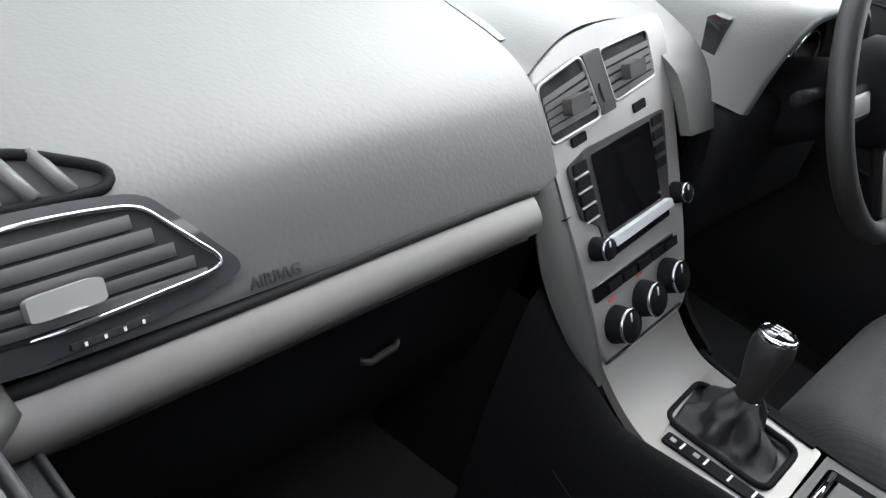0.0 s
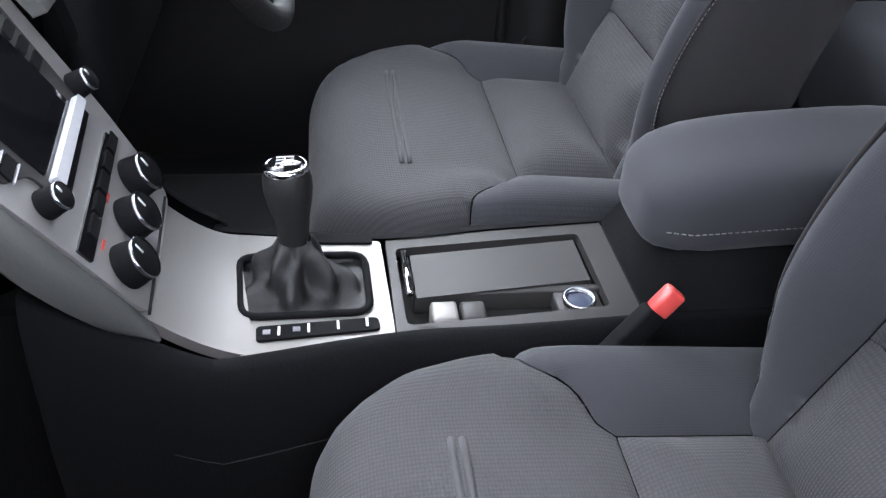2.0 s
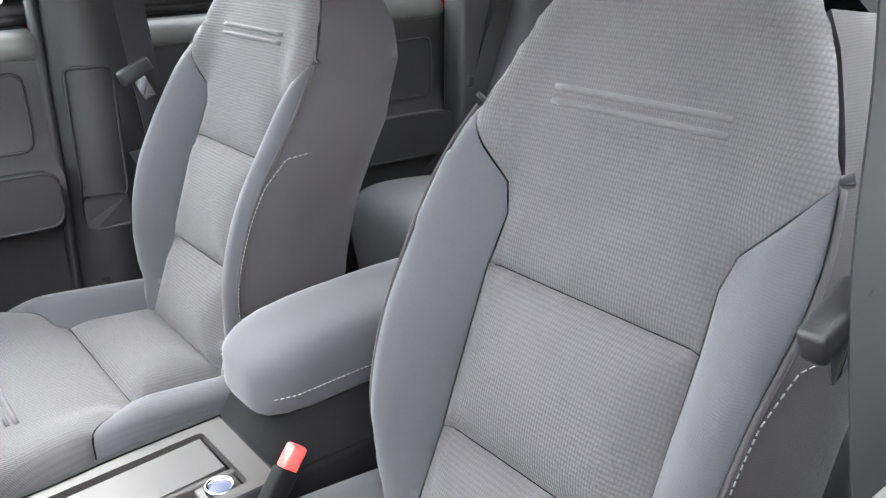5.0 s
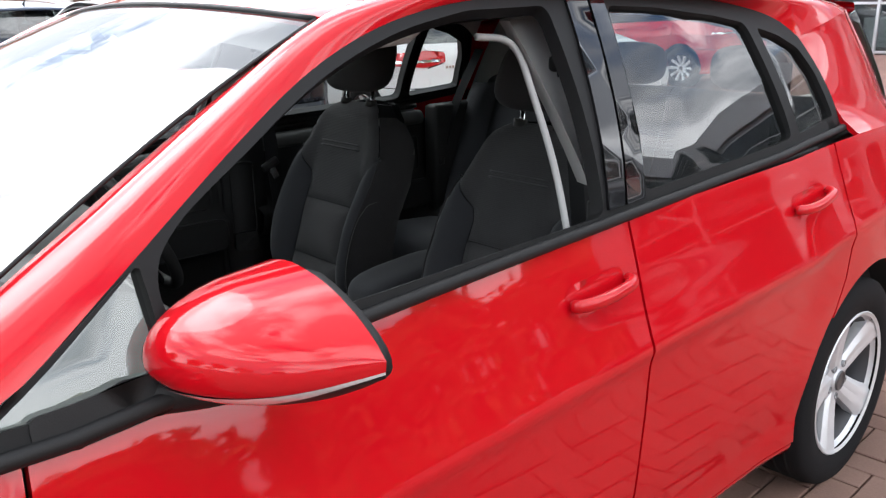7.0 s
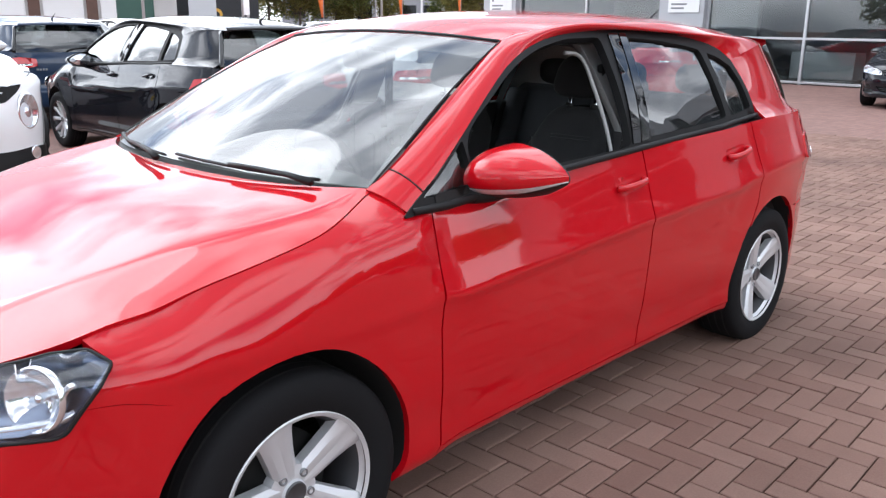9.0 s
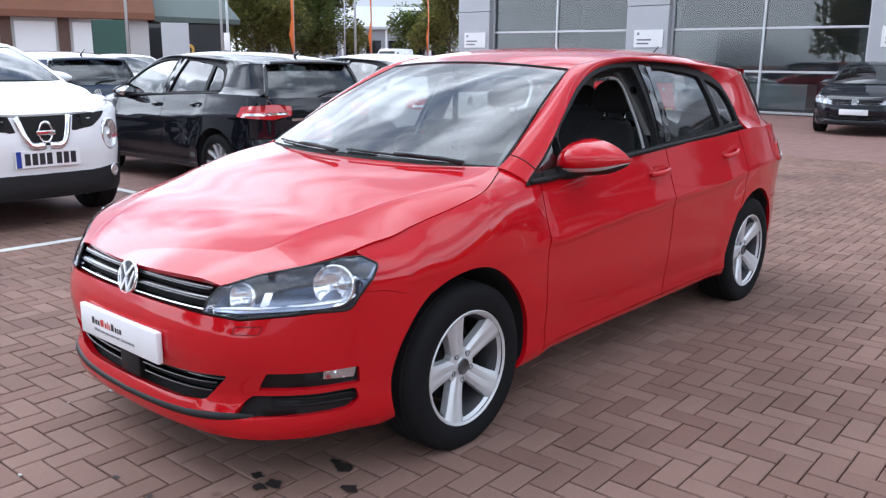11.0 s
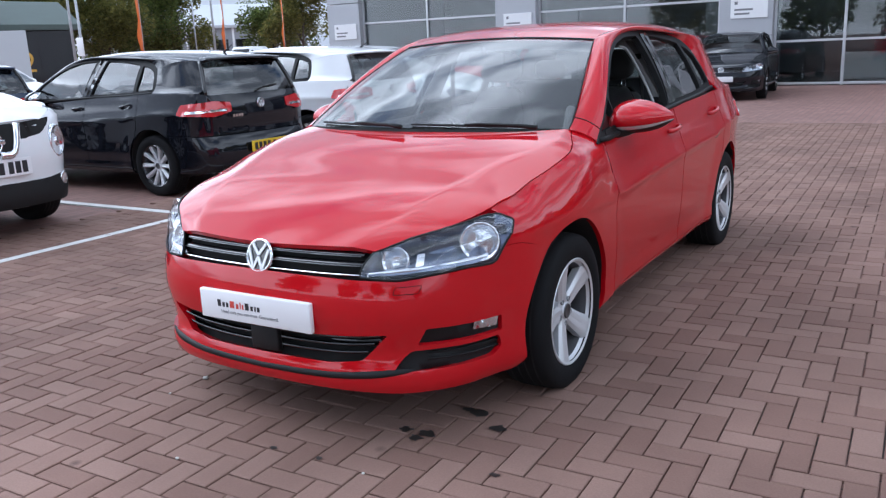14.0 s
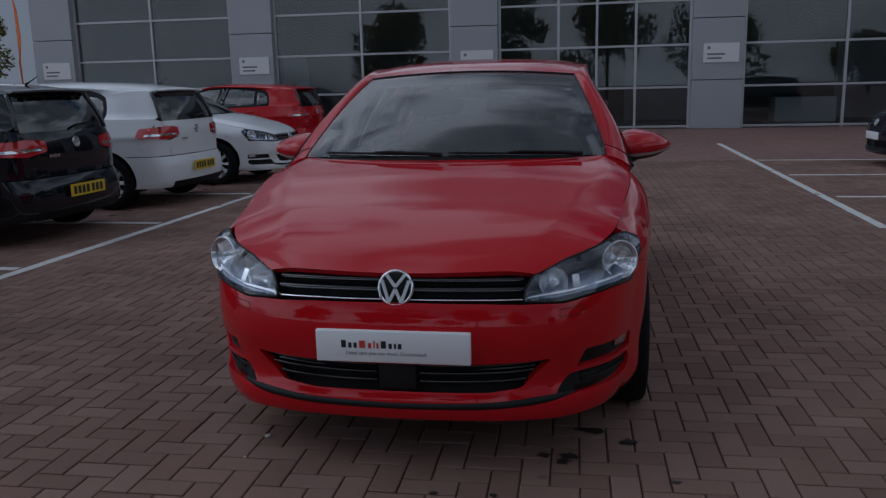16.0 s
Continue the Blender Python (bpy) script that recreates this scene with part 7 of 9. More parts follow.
for g in (1, -1):
    # front door card
    dc = new("door_card")
    dc.parent = red_car

    def card(x, v, g=g):
        z = 0.25 + v
        y = spl(z, [(0.25, 0.745), (0.50, 0.755), (0.60, 0.750), (0.635, 0.735), (0.66, 0.700), (0.72, 0.688), (0.735, 0.690), (0.745, 0.735), (0.80, 0.745), (0.88, 0.745), (0.925, 0.748), (0.945, 0.765), (0.955, 0.785), (0.968, 0.80)])
        return (x, g * y, z)

    for x0, x1, nm in ((-0.50, -1.535, "front"), (-1.66, -2.42, "rear")):
        rows = []
        for v in np.r_[np.linspace(0.0, 0.70, 26), np.linspace(0.705, 0.722, 4)]:
            rows.append([card(x, v) for x in np.linspace(x0, x1, 26)])
        sag = lambda x, g=g: 0.025 * (-(x + 0.5)) - (0.085 * step(-1.32, -1.16, x) if g > 0 else 0.012)
        rows = [[(x, y, z + sag(x) * step(0.76, 0.95, z)) for x, y, z in r] for r in rows]
        part("lower_card", loft_bm(rows, out_from=(-1.2, g * 1.2, 0.6)), DOOR_TRIM, dc)
        # daylight on the top roll is put into its colour, the paler dash grey
        part("top_roll", tube_bm([(x, g * 0.762, 0.930 + sag(x)) for x in np.linspace(x0, x1, 30)], 0.028, 10), DASH_GREY, dc)
        part("window_seal", tube_bm([(x, g * 0.783, 0.972 + sag(x)) for x in np.linspace(x0 - 0.13 * (x0 > -1), x1, 30)], 0.010, 8), DOOR_TRIM, dc)
        # pull, handle and the moulded frame of the middle panel
        part("door_pull", tube_bm([(x0 - 0.30, g * 0.735, 0.80), (x0 - 0.33, g * 0.700, 0.78), (x0 - 0.48, g * 0.700, 0.775), (x0 - 0.52, g * 0.735, 0.79)], 0.013, 8), CONSOLE_GREY, dc)
        part("inner_handle", box_bm((x0 - 0.30, g * 0.745 - 0.012, 0.850), (x0 - 0.19, g * 0.745 + 0.010, 0.885), 0.010), SATIN, dc)
        ring = rounded([(x0 - 0.14, 0.765), (x0 - 0.14, 0.880), (x1 + 0.030, 0.900), (x1 + 0.030, 0.765)], 0.022)
        part("panel_frame", tube_bm([(x, g * 0.7425, z) for x, z in ring], 0.0032, 6, closed=True), DOOR_TRIM, dc)
        shelf = rounded([(x0 - 0.10, 0.640), (x0 - 0.10, 0.738), (x1 + 0.012, 0.738), (x1 + 0.012, 0.640)], 0.030)
        part("armrest", prism_bm(shelf, lambda x, z: (x, g * 0.745, z), lambda x, z: (x, g * 0.680, z)), DOOR_TRIM, dc, smooth=False)
        part("armrest_edge", tube_bm([(x, g * 0.681, z) for x, z in shelf], 0.0035, 6, closed=True), DOOR_TRIM, dc)
        part("speaker", lathe_bm([(0.0, 0.0), (0.07, 0.0), (0.078, 0.006), (0.08, 0.0)], 28, "y", at=(x0 - 0.16, g * 0.735, 0.45)), DARK_LINER, dc)
    # centre pillar: dark below, pale above
    lo = [[(-1.545, g * 0.775, z), (-1.555, g * 0.735, z), (-1.62, g * 0.715, z), (-1.70, g * 0.725, z), (-1.715, g * 0.775, z)] for z in (0.28, 0.5, 0.7, 0.9, 1.06)]
    plt = part("pillar_lower_trim", loft_bm(lo, out_from=(-1.63, g * 1.1, 0.7)), DOOR_TRIM, red_car)
    niche = rounded([(-1.568, 0.665), (-1.568, 0.905), (-1.648, 0.905), (-1.648, 0.665)], 0.018)
    face_y = lambda x: spl(x, [(-1.70, 0.722), (-1.62, 0.712), (-1.555, 0.732)])
    part("niche_frame", tube_bm([(x, g * face_y(x), z) for x, z in densify(niche, 0.012)], 0.0032, 6, closed=True), DOOR_TRIM, plt)
    pocket = rounded([(-1.566, 0.610), (-1.566, 0.672), (-1.645, 0.672), (-1.645, 0.610)], 0.014)
    part("niche_pocket", prism_bm(pocket, lambda x, z: (x, g * 0.735, z), lambda x, z: (x, g * (face_y(x) - 0.012), z)), DOOR_TRIM, plt, smooth=False)
    part("trim_fixing", lathe_bm([(0.010, 0.0), (0.010, 0.004), (0.004, 0.005), (0, 0.003)], 14, "y", at=(-1.585, g * 0.722, 0.50)), DARK_LINER, plt)
    # dark lining behind the cards, and the rubber between door and pillar
    part("side_lining", box_bm((-3.05, g * 0.786 - 0.006, 0.26), (-0.45, g * 0.786 + 0.006, 0.955), 0.002), DARK_LINER, red_car, smooth=False)
    part("door_rubber", tube_bm([(-1.541, g * 0.752, z) for z in np.linspace(0.28, 1.03, 10)], 0.011, 8), BLACK_PLASTIC, red_car)
    hi = []
    for z in (1.06, 1.12, 1.2, 1.28, 1.36):
        yy = house(-1.58, z)[1] - 0.03
        hi.append([(-1.535 + 0.10 * (z - 1.06), g * (yy + 0.02), z), (-1.550 + 0.10 * (z - 1.06), g * (yy - 0.022), z), (-1.60 + 0.06 * (z - 1.06), g * (yy - 0.030), z), (-1.66, g * (yy - 0.012), z), (-1.672, g * (yy + 0.02), z)])
    part("pillar_upper_trim", loft_bm(hi, out_from=(-1.6, g * 1.1, 1.2)), PALE_TRIM, red_car)
    # windscreen pillar lining
    A = [(x - 0.02, g * (y - 0.008), z - 0.012) for x, y, z in RAIL[:32:3]]
    part("pillar_lining", tube_bm([(x - 0.006, y + g * 0.006, z - 0.012) for x, y, z in A], 0.022, 10), LINING_GREY, red_car)
    part("door_seal", tube_bm([(x, g * (y - 0.035), z) for x, y, z in [house(a, b) for a, b in smooth_line([(-1.455, 0.97), (-1.482, 1.10), (-1.500, 1.219), (-1.512, 1.295), (-1.49, 1.326), (-1.42, 1.334)], 5)]], 0.007, 8), PALE_TRIM, red_car)
    part("grab_handle", tube_bm([(-1.15, g * 0.52, 1.352), (-1.18, g * 0.505, 1.325), (-1.30, g * 0.505, 1.335), (-1.33, g * 0.52, 1.365)], 0.009, 8), PALE_TRIM, red_car)
    # lining of the roof rail over the side windows
    over = [p for p in DLO if -2.57 < p[0] < -1.05]
    edge_x, edge_y, edge_z = ([p[k] for p in RAIL] for k in range(3))
    inner, outer_e = [], []
    for x, z in over:
        yr = float(np.interp(-x, [-v for v in edge_x], edge_y))
        zr = float(np.interp(-x, [-v for v in edge_x], edge_z))
        inner.append((x, g * (yr + 0.004), zr - 0.030))
        outer_e.append((x, g * (house(x, z)[1] - 0.014), z + 0.004))
    part("rail_lining", loft_bm(between(inner, outer_e, 3), out_from=(-1.8, g * 1.2, 1.6)), HEADLINING, red_car)
    if g < 0:
        part("inner_belt", tube_bm([(x, g * (house(x, 0.97)[1] - 0.012), spl(x, BELT) + 0.012) for x in np.linspace(-0.62, -2.30, 20)], 0.013, 8), BLACK_PLASTIC, red_car)
    # front belt: webbing, guide, tongue
    sb = new("seat_belt")
    sb.parent = red_car
    w = [(-1.635, g * 0.600, 1.285), (-1.655, g * 0.622, 1.08), (-1.672, g * 0.628, 0.92), (-1.700, g * 0.655, 0.70), (-1.70, g * 0.69, 0.42)]
    bm = bmesh.new()
    prev = None
    for x, y, z in smooth_line(w, 6):
        q = [bm.verts.new((x + d, y - g * e, z)) for d, e in ((0.024, 0.006), (0.024, 0.0075), (-0.024, 0.0075), (-0.024, 0.006))]
        if prev:
            for k in range(4):
                bm.faces.new((prev[k], prev[(k + 1) % 4], q[(k + 1) % 4], q[k]))
        prev = q
    bmesh.ops.recalc_face_normals(bm, faces=bm.faces)
    part("webbing", bm, BELT_WEB, sb, smooth=False)
    part("belt_guide", turned(box_bm((-0.034, -0.012, -0.016), (0.034, 0.012, 0.016), 0.008), Matrix.Translation((-1.635, g * 0.592, 1.275))), DOOR_TRIM, sb)
    part("tongue_body", turned(box_bm((-0.030, -0.010, -0.012), (0.030, 0.010, 0.014), 0.005), Matrix.Translation((-1.655, g * 0.612, 0.905)) @ Matrix.Rotation(radians(25), 4, "Y")), DOOR_TRIM, sb)
    part("tongue_plate", turned(box_bm((-0.011, -0.0012, -0.05), (0.011, 0.0012, -0.01), 0.001), Matrix.Translation((-1.655, g * 0.612, 0.905)) @ Matrix.Rotation(radians(25), 4, "Y")), CHROME, sb)
# rear bench
bench = new("rear_bench")
bench.parent = red_car
for y0, y1 in ((-0.66, -0.17), (-0.165, 0.165), (0.17, 0.66)):
    m = (y0 + y1) / 2
    rows = []
    for k, (x, z) in enumerate(smooth_line([(-2.12, 0.40), (-2.10, 0.52), (-2.12, 0.585), (-2.2, 0.605), (-2.4, 0.59), (-2.58, 0.575)], 4)):
        rows.append([(x, y0 + (y1 - y0) * t, z + 0.008 * (1 - abs(2 * t - 1) ** 4) * step(0.5, 0.6, z)) for t in np.linspace(0, 1, 13)])
    part("bench_cushion", loft_bm(rows, flange=0.02, out_from=(-2.35, m, 0.4)), CLOTH, bench)
    rows = []
    for x, z in smooth_line([(-2.56, 0.56), (-2.565, 0.65), (-2.62, 0.85), (-2.68, 1.02), (-2.70, 1.09), (-2.74, 1.115), (-2.79, 1.10)], 4):
        rows.append([(x + 0.02 * (1 - abs(2 * t - 1) ** 3), y0 + (y1 - y0) * t, z) for t in np.linspace(0, 1, 13)])
    part("bench_back", loft_bm(rows, flange=0.02, out_from=(-2.8, m, 0.8)), CLOTH, bench)
    bm = bmesh.new()
    bmesh.ops.create_uvsphere(bm, u_segments=24, v_segments=14, radius=1)
    for v in bm.verts:
        x, y, z = v.co
        k = (abs(x) ** 3 + abs(y) ** 3 + abs(z) ** 3) ** (-1 / 3)
        v.co = (-2.74 + 0.045 * x * k, m + 0.12 * y * k, 1.185 + 0.07 * z * k)
    part("bench_headrest", bm, CLOTH_DARK, bench)
for g in (1, -1):
    rb2 = new("rear_belt")
    rb2.parent = red_car
    w = smooth_line([(-2.62, g * 0.600, 1.22), (-2.52, g * 0.650, 0.98), (-2.47, g * 0.680, 0.76), (-2.46, g * 0.670, 0.56)], 5)
    bm = bmesh.new()
    prev = None
    for x, y, z in w:
        q = [bm.verts.new((x + 0.03, y + d, z)) for d in (-0.024, 0.024)]
        if prev:
            bm.faces.new((prev[0], prev[1], q[1], q[0]))
        prev = q
    bmesh.ops.solidify(bm, geom=bm.faces[:], thickness=0.0015)
    part("webbing", bm, BELT_WEB, rb2, smooth=False)
    part("tongue_body", box_bm((-2.445, g * 0.675 - 0.032, 0.790), (-2.420, g * 0.675 + 0.032, 0.822), 0.006), DOOR_TRIM, rb2)
    part("tongue_plate", box_bm((-2.434, g * 0.675 - 0.012, 0.735), (-2.431, g * 0.675 + 0.012, 0.790), 0.001), CHROME, rb2)
    part("rear_side_trim", box_bm((-3.1, g * 0.70 - 0.02, 0.5), (-2.405, g * 0.70 + 0.05, 1.02), 0.015), DOOR_TRIM, red_car)
    rows = []
    for z in np.linspace(1.0, 1.345, 8):
        rows.append([(-2.640, g * (house(-2.640, z)[1] - 0.022), z), (-2.70, g * (house(-2.70, z)[1] - 0.040), z), (-2.80, g * (house(-2.8, z)[1] - 0.05), z), (-2.95, g * (house(-2.95, z)[1] - 0.06), z), (-3.12, g * (0.60 - 0.25 * (z - 1.0)), z)])
    part("rear_pillar_trim", loft_bm(rows, out_from=(-2.95, g * 1.2, 1.15)), PALE_TRIM, red_car)
    part("bench_side_bolster", loft_bm([[(x + dx, g * y, z) for x, z in smooth_line([(-2.50, 0.58), (-2.53, 0.70), (-2.60, 0.88), (-2.66, 1.04), (-2.70, 1.09)], 4)] for y, dx in ((0.575, 0.0), (0.60, 0.05), (0.64, 0.075), (0.675, 0.06), (0.69, 0.0))], out_from=(-2.9, g * 0.64, 0.8)), CLOTH, bench)
part("parcel_shelf", box_bm((-3.22, -0.56, 0.955), (-2.80, 0.56, 0.985), 0.01), DOOR_TRIM, red_car)
part("boot_lining", box_bm((-3.24, -0.62, 0.45), (-3.20, 0.62, 0.95), 0.01), DOOR_TRIM, red_car)

# ---- the dealer's building ----
PANEL_GREY = stuff_mat("grey_cladding", (0.42, 0.43, 0.45), rough=0.45, metal=0.2, mottle=0.06, mottle_scale=0.7)
FRAME_ALU = stuff_mat("aluminium_frame", (0.55, 0.56, 0.58), rough=0.4, metal=0.5, mottle=0.03)
SHOP_GLASS = glass_mat("shop_glass", (0.72, 0.75, 0.75), ior=1.75)
SHOP_DARK = stuff_mat("showroom_lining", (0.24, 0.24, 0.25), rough=0.7, mottle=0.2, mottle_scale=0.6)
SHOP_FLOOR = stuff_mat("showroom_floor", (0.22, 0.22, 0.22), rough=0.25, mottle=0.1)
SIGN_WHITE = stuff_mat("white_sign", (0.8, 0.8, 0.8), rough=0.4, mottle=0.02)
PAINT_LINE = stuff_mat("white_road_paint", (0.62, 0.62, 0.60), rough=0.8, grain=0.5, grain_scale=60, mottle=0.25, mottle_scale=9)

FX = -21.5
PILLARS = [-16.42, -9.68, -2.75, 4.15, 11.0, 17.9]
dealer = thing("dealership", "grey clad car dealership with tall glazed showroom bays", "building", (0, 0, 0))
for k, y in enumerate(PILLARS):
    h = 0.70
    for j, (z0, z1) in enumerate(((0.0, 1.35), (1.37, 3.05), (3.07, 4.75), (4.77, 6.2))):
        part("pillar_panel", box_bm((FX - 0.6, y - h, z0), (FX + 0.25, y + h, z1), 0.012), PANEL_GREY, dealer, smooth=False)
    s = new("wall_sign")
    s.parent = dealer
    part("sign_board", box_bm((FX + 0.252, y - 0.40, 1.84), (FX + 0.285, y + 0.56, 2.36), 0.006), SIGN_WHITE, s, smooth=False)
    m = Matrix.Translation((FX + 0.2855, y + 0.08, 2.1)) @ Matrix.Rotation(radians(90), 4, "Z") @ Matrix.Rotation(radians(90), 4, "X")
    bars_part("sign_print", m, [(-0.38, 0.10, -0.30, 0.18), (-0.38, -0.06, 0.10, -0.01), (-0.38, -0.17, 0.02, -0.12)], GREY_INK, s)
for k in range(len(PILLARS) - 1):
    y0, y1 = PILLARS[k] + 0.70, PILLARS[k + 1] - 0.70
    ym = (y0 + y1) / 2
    w = new("shop_window")
    w.parent = dealer
    doors = k == 2
    posts = [y0 + 0.04, ym, y1 - 0.04] if not doors else [y0 + 0.04, y0 + 1.75, y0 + 2.85, y0 + 3.95, y1 - 0.04]
    for y in posts:
        part("mullion", box_bm((FX - 0.04, y - 0.035, 0.0), (FX + 0.06, y + 0.035, 6.0), 0.006), FRAME_ALU, w, smooth=False)
    for z in (0.06, 1.18, 2.36, 3.58, 4.8, 5.97):
        part("transom", box_bm((FX - 0.035, y0, z - 0.03), (FX + 0.052, y1, z + 0.03), 0.006), FRAME_ALU, w, smooth=False)
    for a, b in zip(posts, posts[1:]):
        for z0, z1 in ((0.06, 1.18), (1.18, 2.36), (2.36, 3.58), (3.58, 4.8), (4.8, 5.97)):
            part("pane", box_bm((FX - 0.008, a + 0.03, z0 + 0.03), (FX + 0.0, b - 0.03, z1 - 0.03)), SHOP_GLASS, w, smooth=False)
part("parapet", box_bm((FX - 8.0, -17.36, 6.2), (FX + 0.30, 18.6, 7.4), 0.03), PANEL_GREY, dealer, smooth=False)
part("flat_roof", box_bm((FX - 8.0, -17.3, 6.02), (FX - 0.05, 18.6, 6.18), 0.01), SHOP_DARK, dealer, smooth=False)
part("showroom_floor", box_bm((FX - 8.0, -17.3, -0.02), (FX - 0.05, 18.6, 0.03)), SHOP_FLOOR, dealer, smooth=False)
part("back_wall", box_bm((FX - 8.2, -17.36, 0.0), (FX - 8.0, 18.6, 6.2)), SHOP_DARK, dealer, smooth=False)
for y in (-17.36, 18.6):
    part("end_wall", box_bm((FX - 8.0, y, 0.0), (FX - 0.6, y + 0.2, 6.2)), PANEL_GREY, dealer, smooth=False)
for y in (-13.3, -6.3, 0.6, 7.5):
    part("room_divider", box_bm((FX - 5.2, y + 1.2, 0.03), (FX - 5.0, y + 3.6, 2.6), 0.01), PANEL_GREY, dealer, smooth=False)
    part("desk", box_bm((FX - 3.4, y - 1.2, 0.03), (FX - 2.5, y + 0.6, 0.78), 0.02), SIGN_WHITE, dealer, smooth=False)

# ---- painted bay lines ----
def line_mark(x0, y0, x1, y1, w=0.09):
    d = Vector((x1 - x0, y1 - y0)).normalized()
    n = Vector((-d.y, d.x)) * w / 2
    q = [(x0 + n.x, y0 + n.y), (x1 + n.x, y1 + n.y), (x1 - n.x, y1 - n.y), (x0 - n.x, y0 - n.y)]
    return tagged(part("bay_line", prism_bm(q, lambda x, y: (x, y, 0.0165), lambda x, y: (x, y, 0.002)), PAINT_LINE, smooth=False), "worn white painted parking bay line", "marking", "bay lines", "structure")


line_mark(1.6, -3.66, -14.0, -3.58)
for x in (0.10, -2.12, -4.30, -6.65, -9.0, -11.35):
    line_mark(x, -3.72, x - 0.05, -8.2)
line_mark(-4.3, 3.22, -15.0, 3.35)
for x in (-6.4, -8.7, -11.0):
    line_mark(x, 3.38, x, 8.0)

# ---- parked cars ----
def repaint(root, paint, old):
    for o in root.children_recursive:
        if o.type == "MESH" and o.material_slots and o.material_slots[0].material is old:
            o.material_slots[0].link = "OBJECT"
            o.material_slots[0].material = paint


def rear_plate(car, ref):
    p = part("rear_plate", box_bm((ref - 0.012, -0.26, 0.405), (ref, 0.26, 0.515), 0.003), YELLOW_PLATE, car, smooth=False)
    m = Matrix.Translation((ref - 0.0125, 0, 0.46)) @ Matrix.Rotation(radians(-90), 4, "Z") @ Matrix.Rotation(radians(90), 4, "X")
    bars_part("plate_print", m, [(-0.225 + 0.063 * k + (0.02 if k > 3 else 0), -0.036, -0.180 + 0.063 * k + (0.02 if k > 3 else 0), 0.036) for k in range(7)], INK, p)


def tail_details(car):
    x = skin(S_END, 0.86)[0]
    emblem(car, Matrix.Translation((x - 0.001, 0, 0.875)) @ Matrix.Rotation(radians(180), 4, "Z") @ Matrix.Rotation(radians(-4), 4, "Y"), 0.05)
    rear_plate(car, -3.42)
    part("rear_wiper", tube_bm([(-3.325, 0.0, 1.005), (-3.30, -0.10, 1.03), (-3.285, -0.30, 1.045)], 0.010, 6), BLACK_PLASTIC, car)
    bars_part("model_name", Matrix.Translation((-3.372, 0.36, 0.775)) @ Matrix.Rotation(radians(-90), 4, "Z") @ Matrix.Rotation(radians(90), 4, "X"), [(-0.07 + 0.037 * k, -0.012, -0.045 + 0.037 * k, 0.012) for k in range(4)], CHROME, car)
    for y in (0.36, -0.36):
        part("bench_head_rest", box_bm((-2.78, y - 0.12, 1.08), (-2.70, y + 0.12, 1.22), 0.03, 3), CLOTH_DARK, car)
        part("seat_block", box_bm((-1.95, y - 0.22, 0.5), (-1.80, y + 0.22, 1.15), 0.05, 3), CLOTH_DARK, car)
        part("head_rest", box_bm((-1.92, y - 0.12, 1.18), (-1.84, y + 0.12, 1.34), 0.03, 3), CLOTH_DARK, car)
    part("bench_block", box_bm((-2.82, -0.62, 0.5), (-2.62, 0.62, 1.06), 0.05, 3), CLOTH_DARK, car)
    part("dash_block", box_bm((-0.98, -0.70, 0.6), (-0.45, 0.70, 0.95), 0.06, 3), DARK_TRIM, car)
    part("cabin_block", box_bm((-3.1, -0.70, 0.25), (-0.4, 0.70, 0.55), 0.06, 3), DARK_TRIM, car)


black_car = thing("hatchback_car", "glossy black five-door hatchback with dark split-spoke wheels in a bay", "car", group="parked hatchbacks")
hatchback(black_car, BLACK_PAINT, rim=1, plain=True, open_window=False)
tail_details(black_car)
sit_body(black_car)
for spot, turn, paint, lab in (((-6.15, -7.47, 0), -91, WHITE_PAINT, "white five-door hatchback with red tail lamps parked tail out"),
                               ((-8.5, -4.65, 0), 90, WHITE_PAINT, "white small hatchback parked nose out in a bay"),
                               ((-12.9, -8.2, 0), -90, RED, "red hatchback parked by the showroom"),
                               ((-3.75, -12.4, 0), -92, BLUE_PAINT, "dark blue saloon-like car with red tail lamps"),
                               ((-6.9, -15.5, 0), 88, SILVER_PAINT, "silver hatchback in the second row of bays"),
                               ((-1.2, -12.3, 0), -89, SILVER_PAINT, "pale silver car in the second row of bays"),
                               ((-9.6, -17.8, 0), 90, WHITE_PAINT, "white car far across the car park"),
                               ((-14.5, -20.0, 0), 60, WHITE_PAINT, "white car parked far across the car park"),
                               ((-17.2, -20.5, 0), 60, SILVER_PAINT, "silver car parked far across the car park"),
                               ((-16.6, -2.2, 0), 5, BLACK_PAINT, "black car standing before the showroom"),
                               ((-10.0, 5.7, 0), -90, BLACK_PAINT, "black car parked in the far row of bays"),
                               ((-18.3, -7.6, 0), 92, SILVER_PAINT, "grey car standing close to the showroom glass")):
    c = copy_thing(black_car, pose(*spot, 0, 0, turn))
    tagged(c, lab, "car")
    repaint(c, paint, BLACK_PAINT)
black_car.matrix_world = pose(-3.68, -7.46, 0, 0, 0, -91)

# ---- white crossover with round lamps ----
juke = thing("crossover_car", "white compact crossover with round lower headlamps and black cladding", "car")


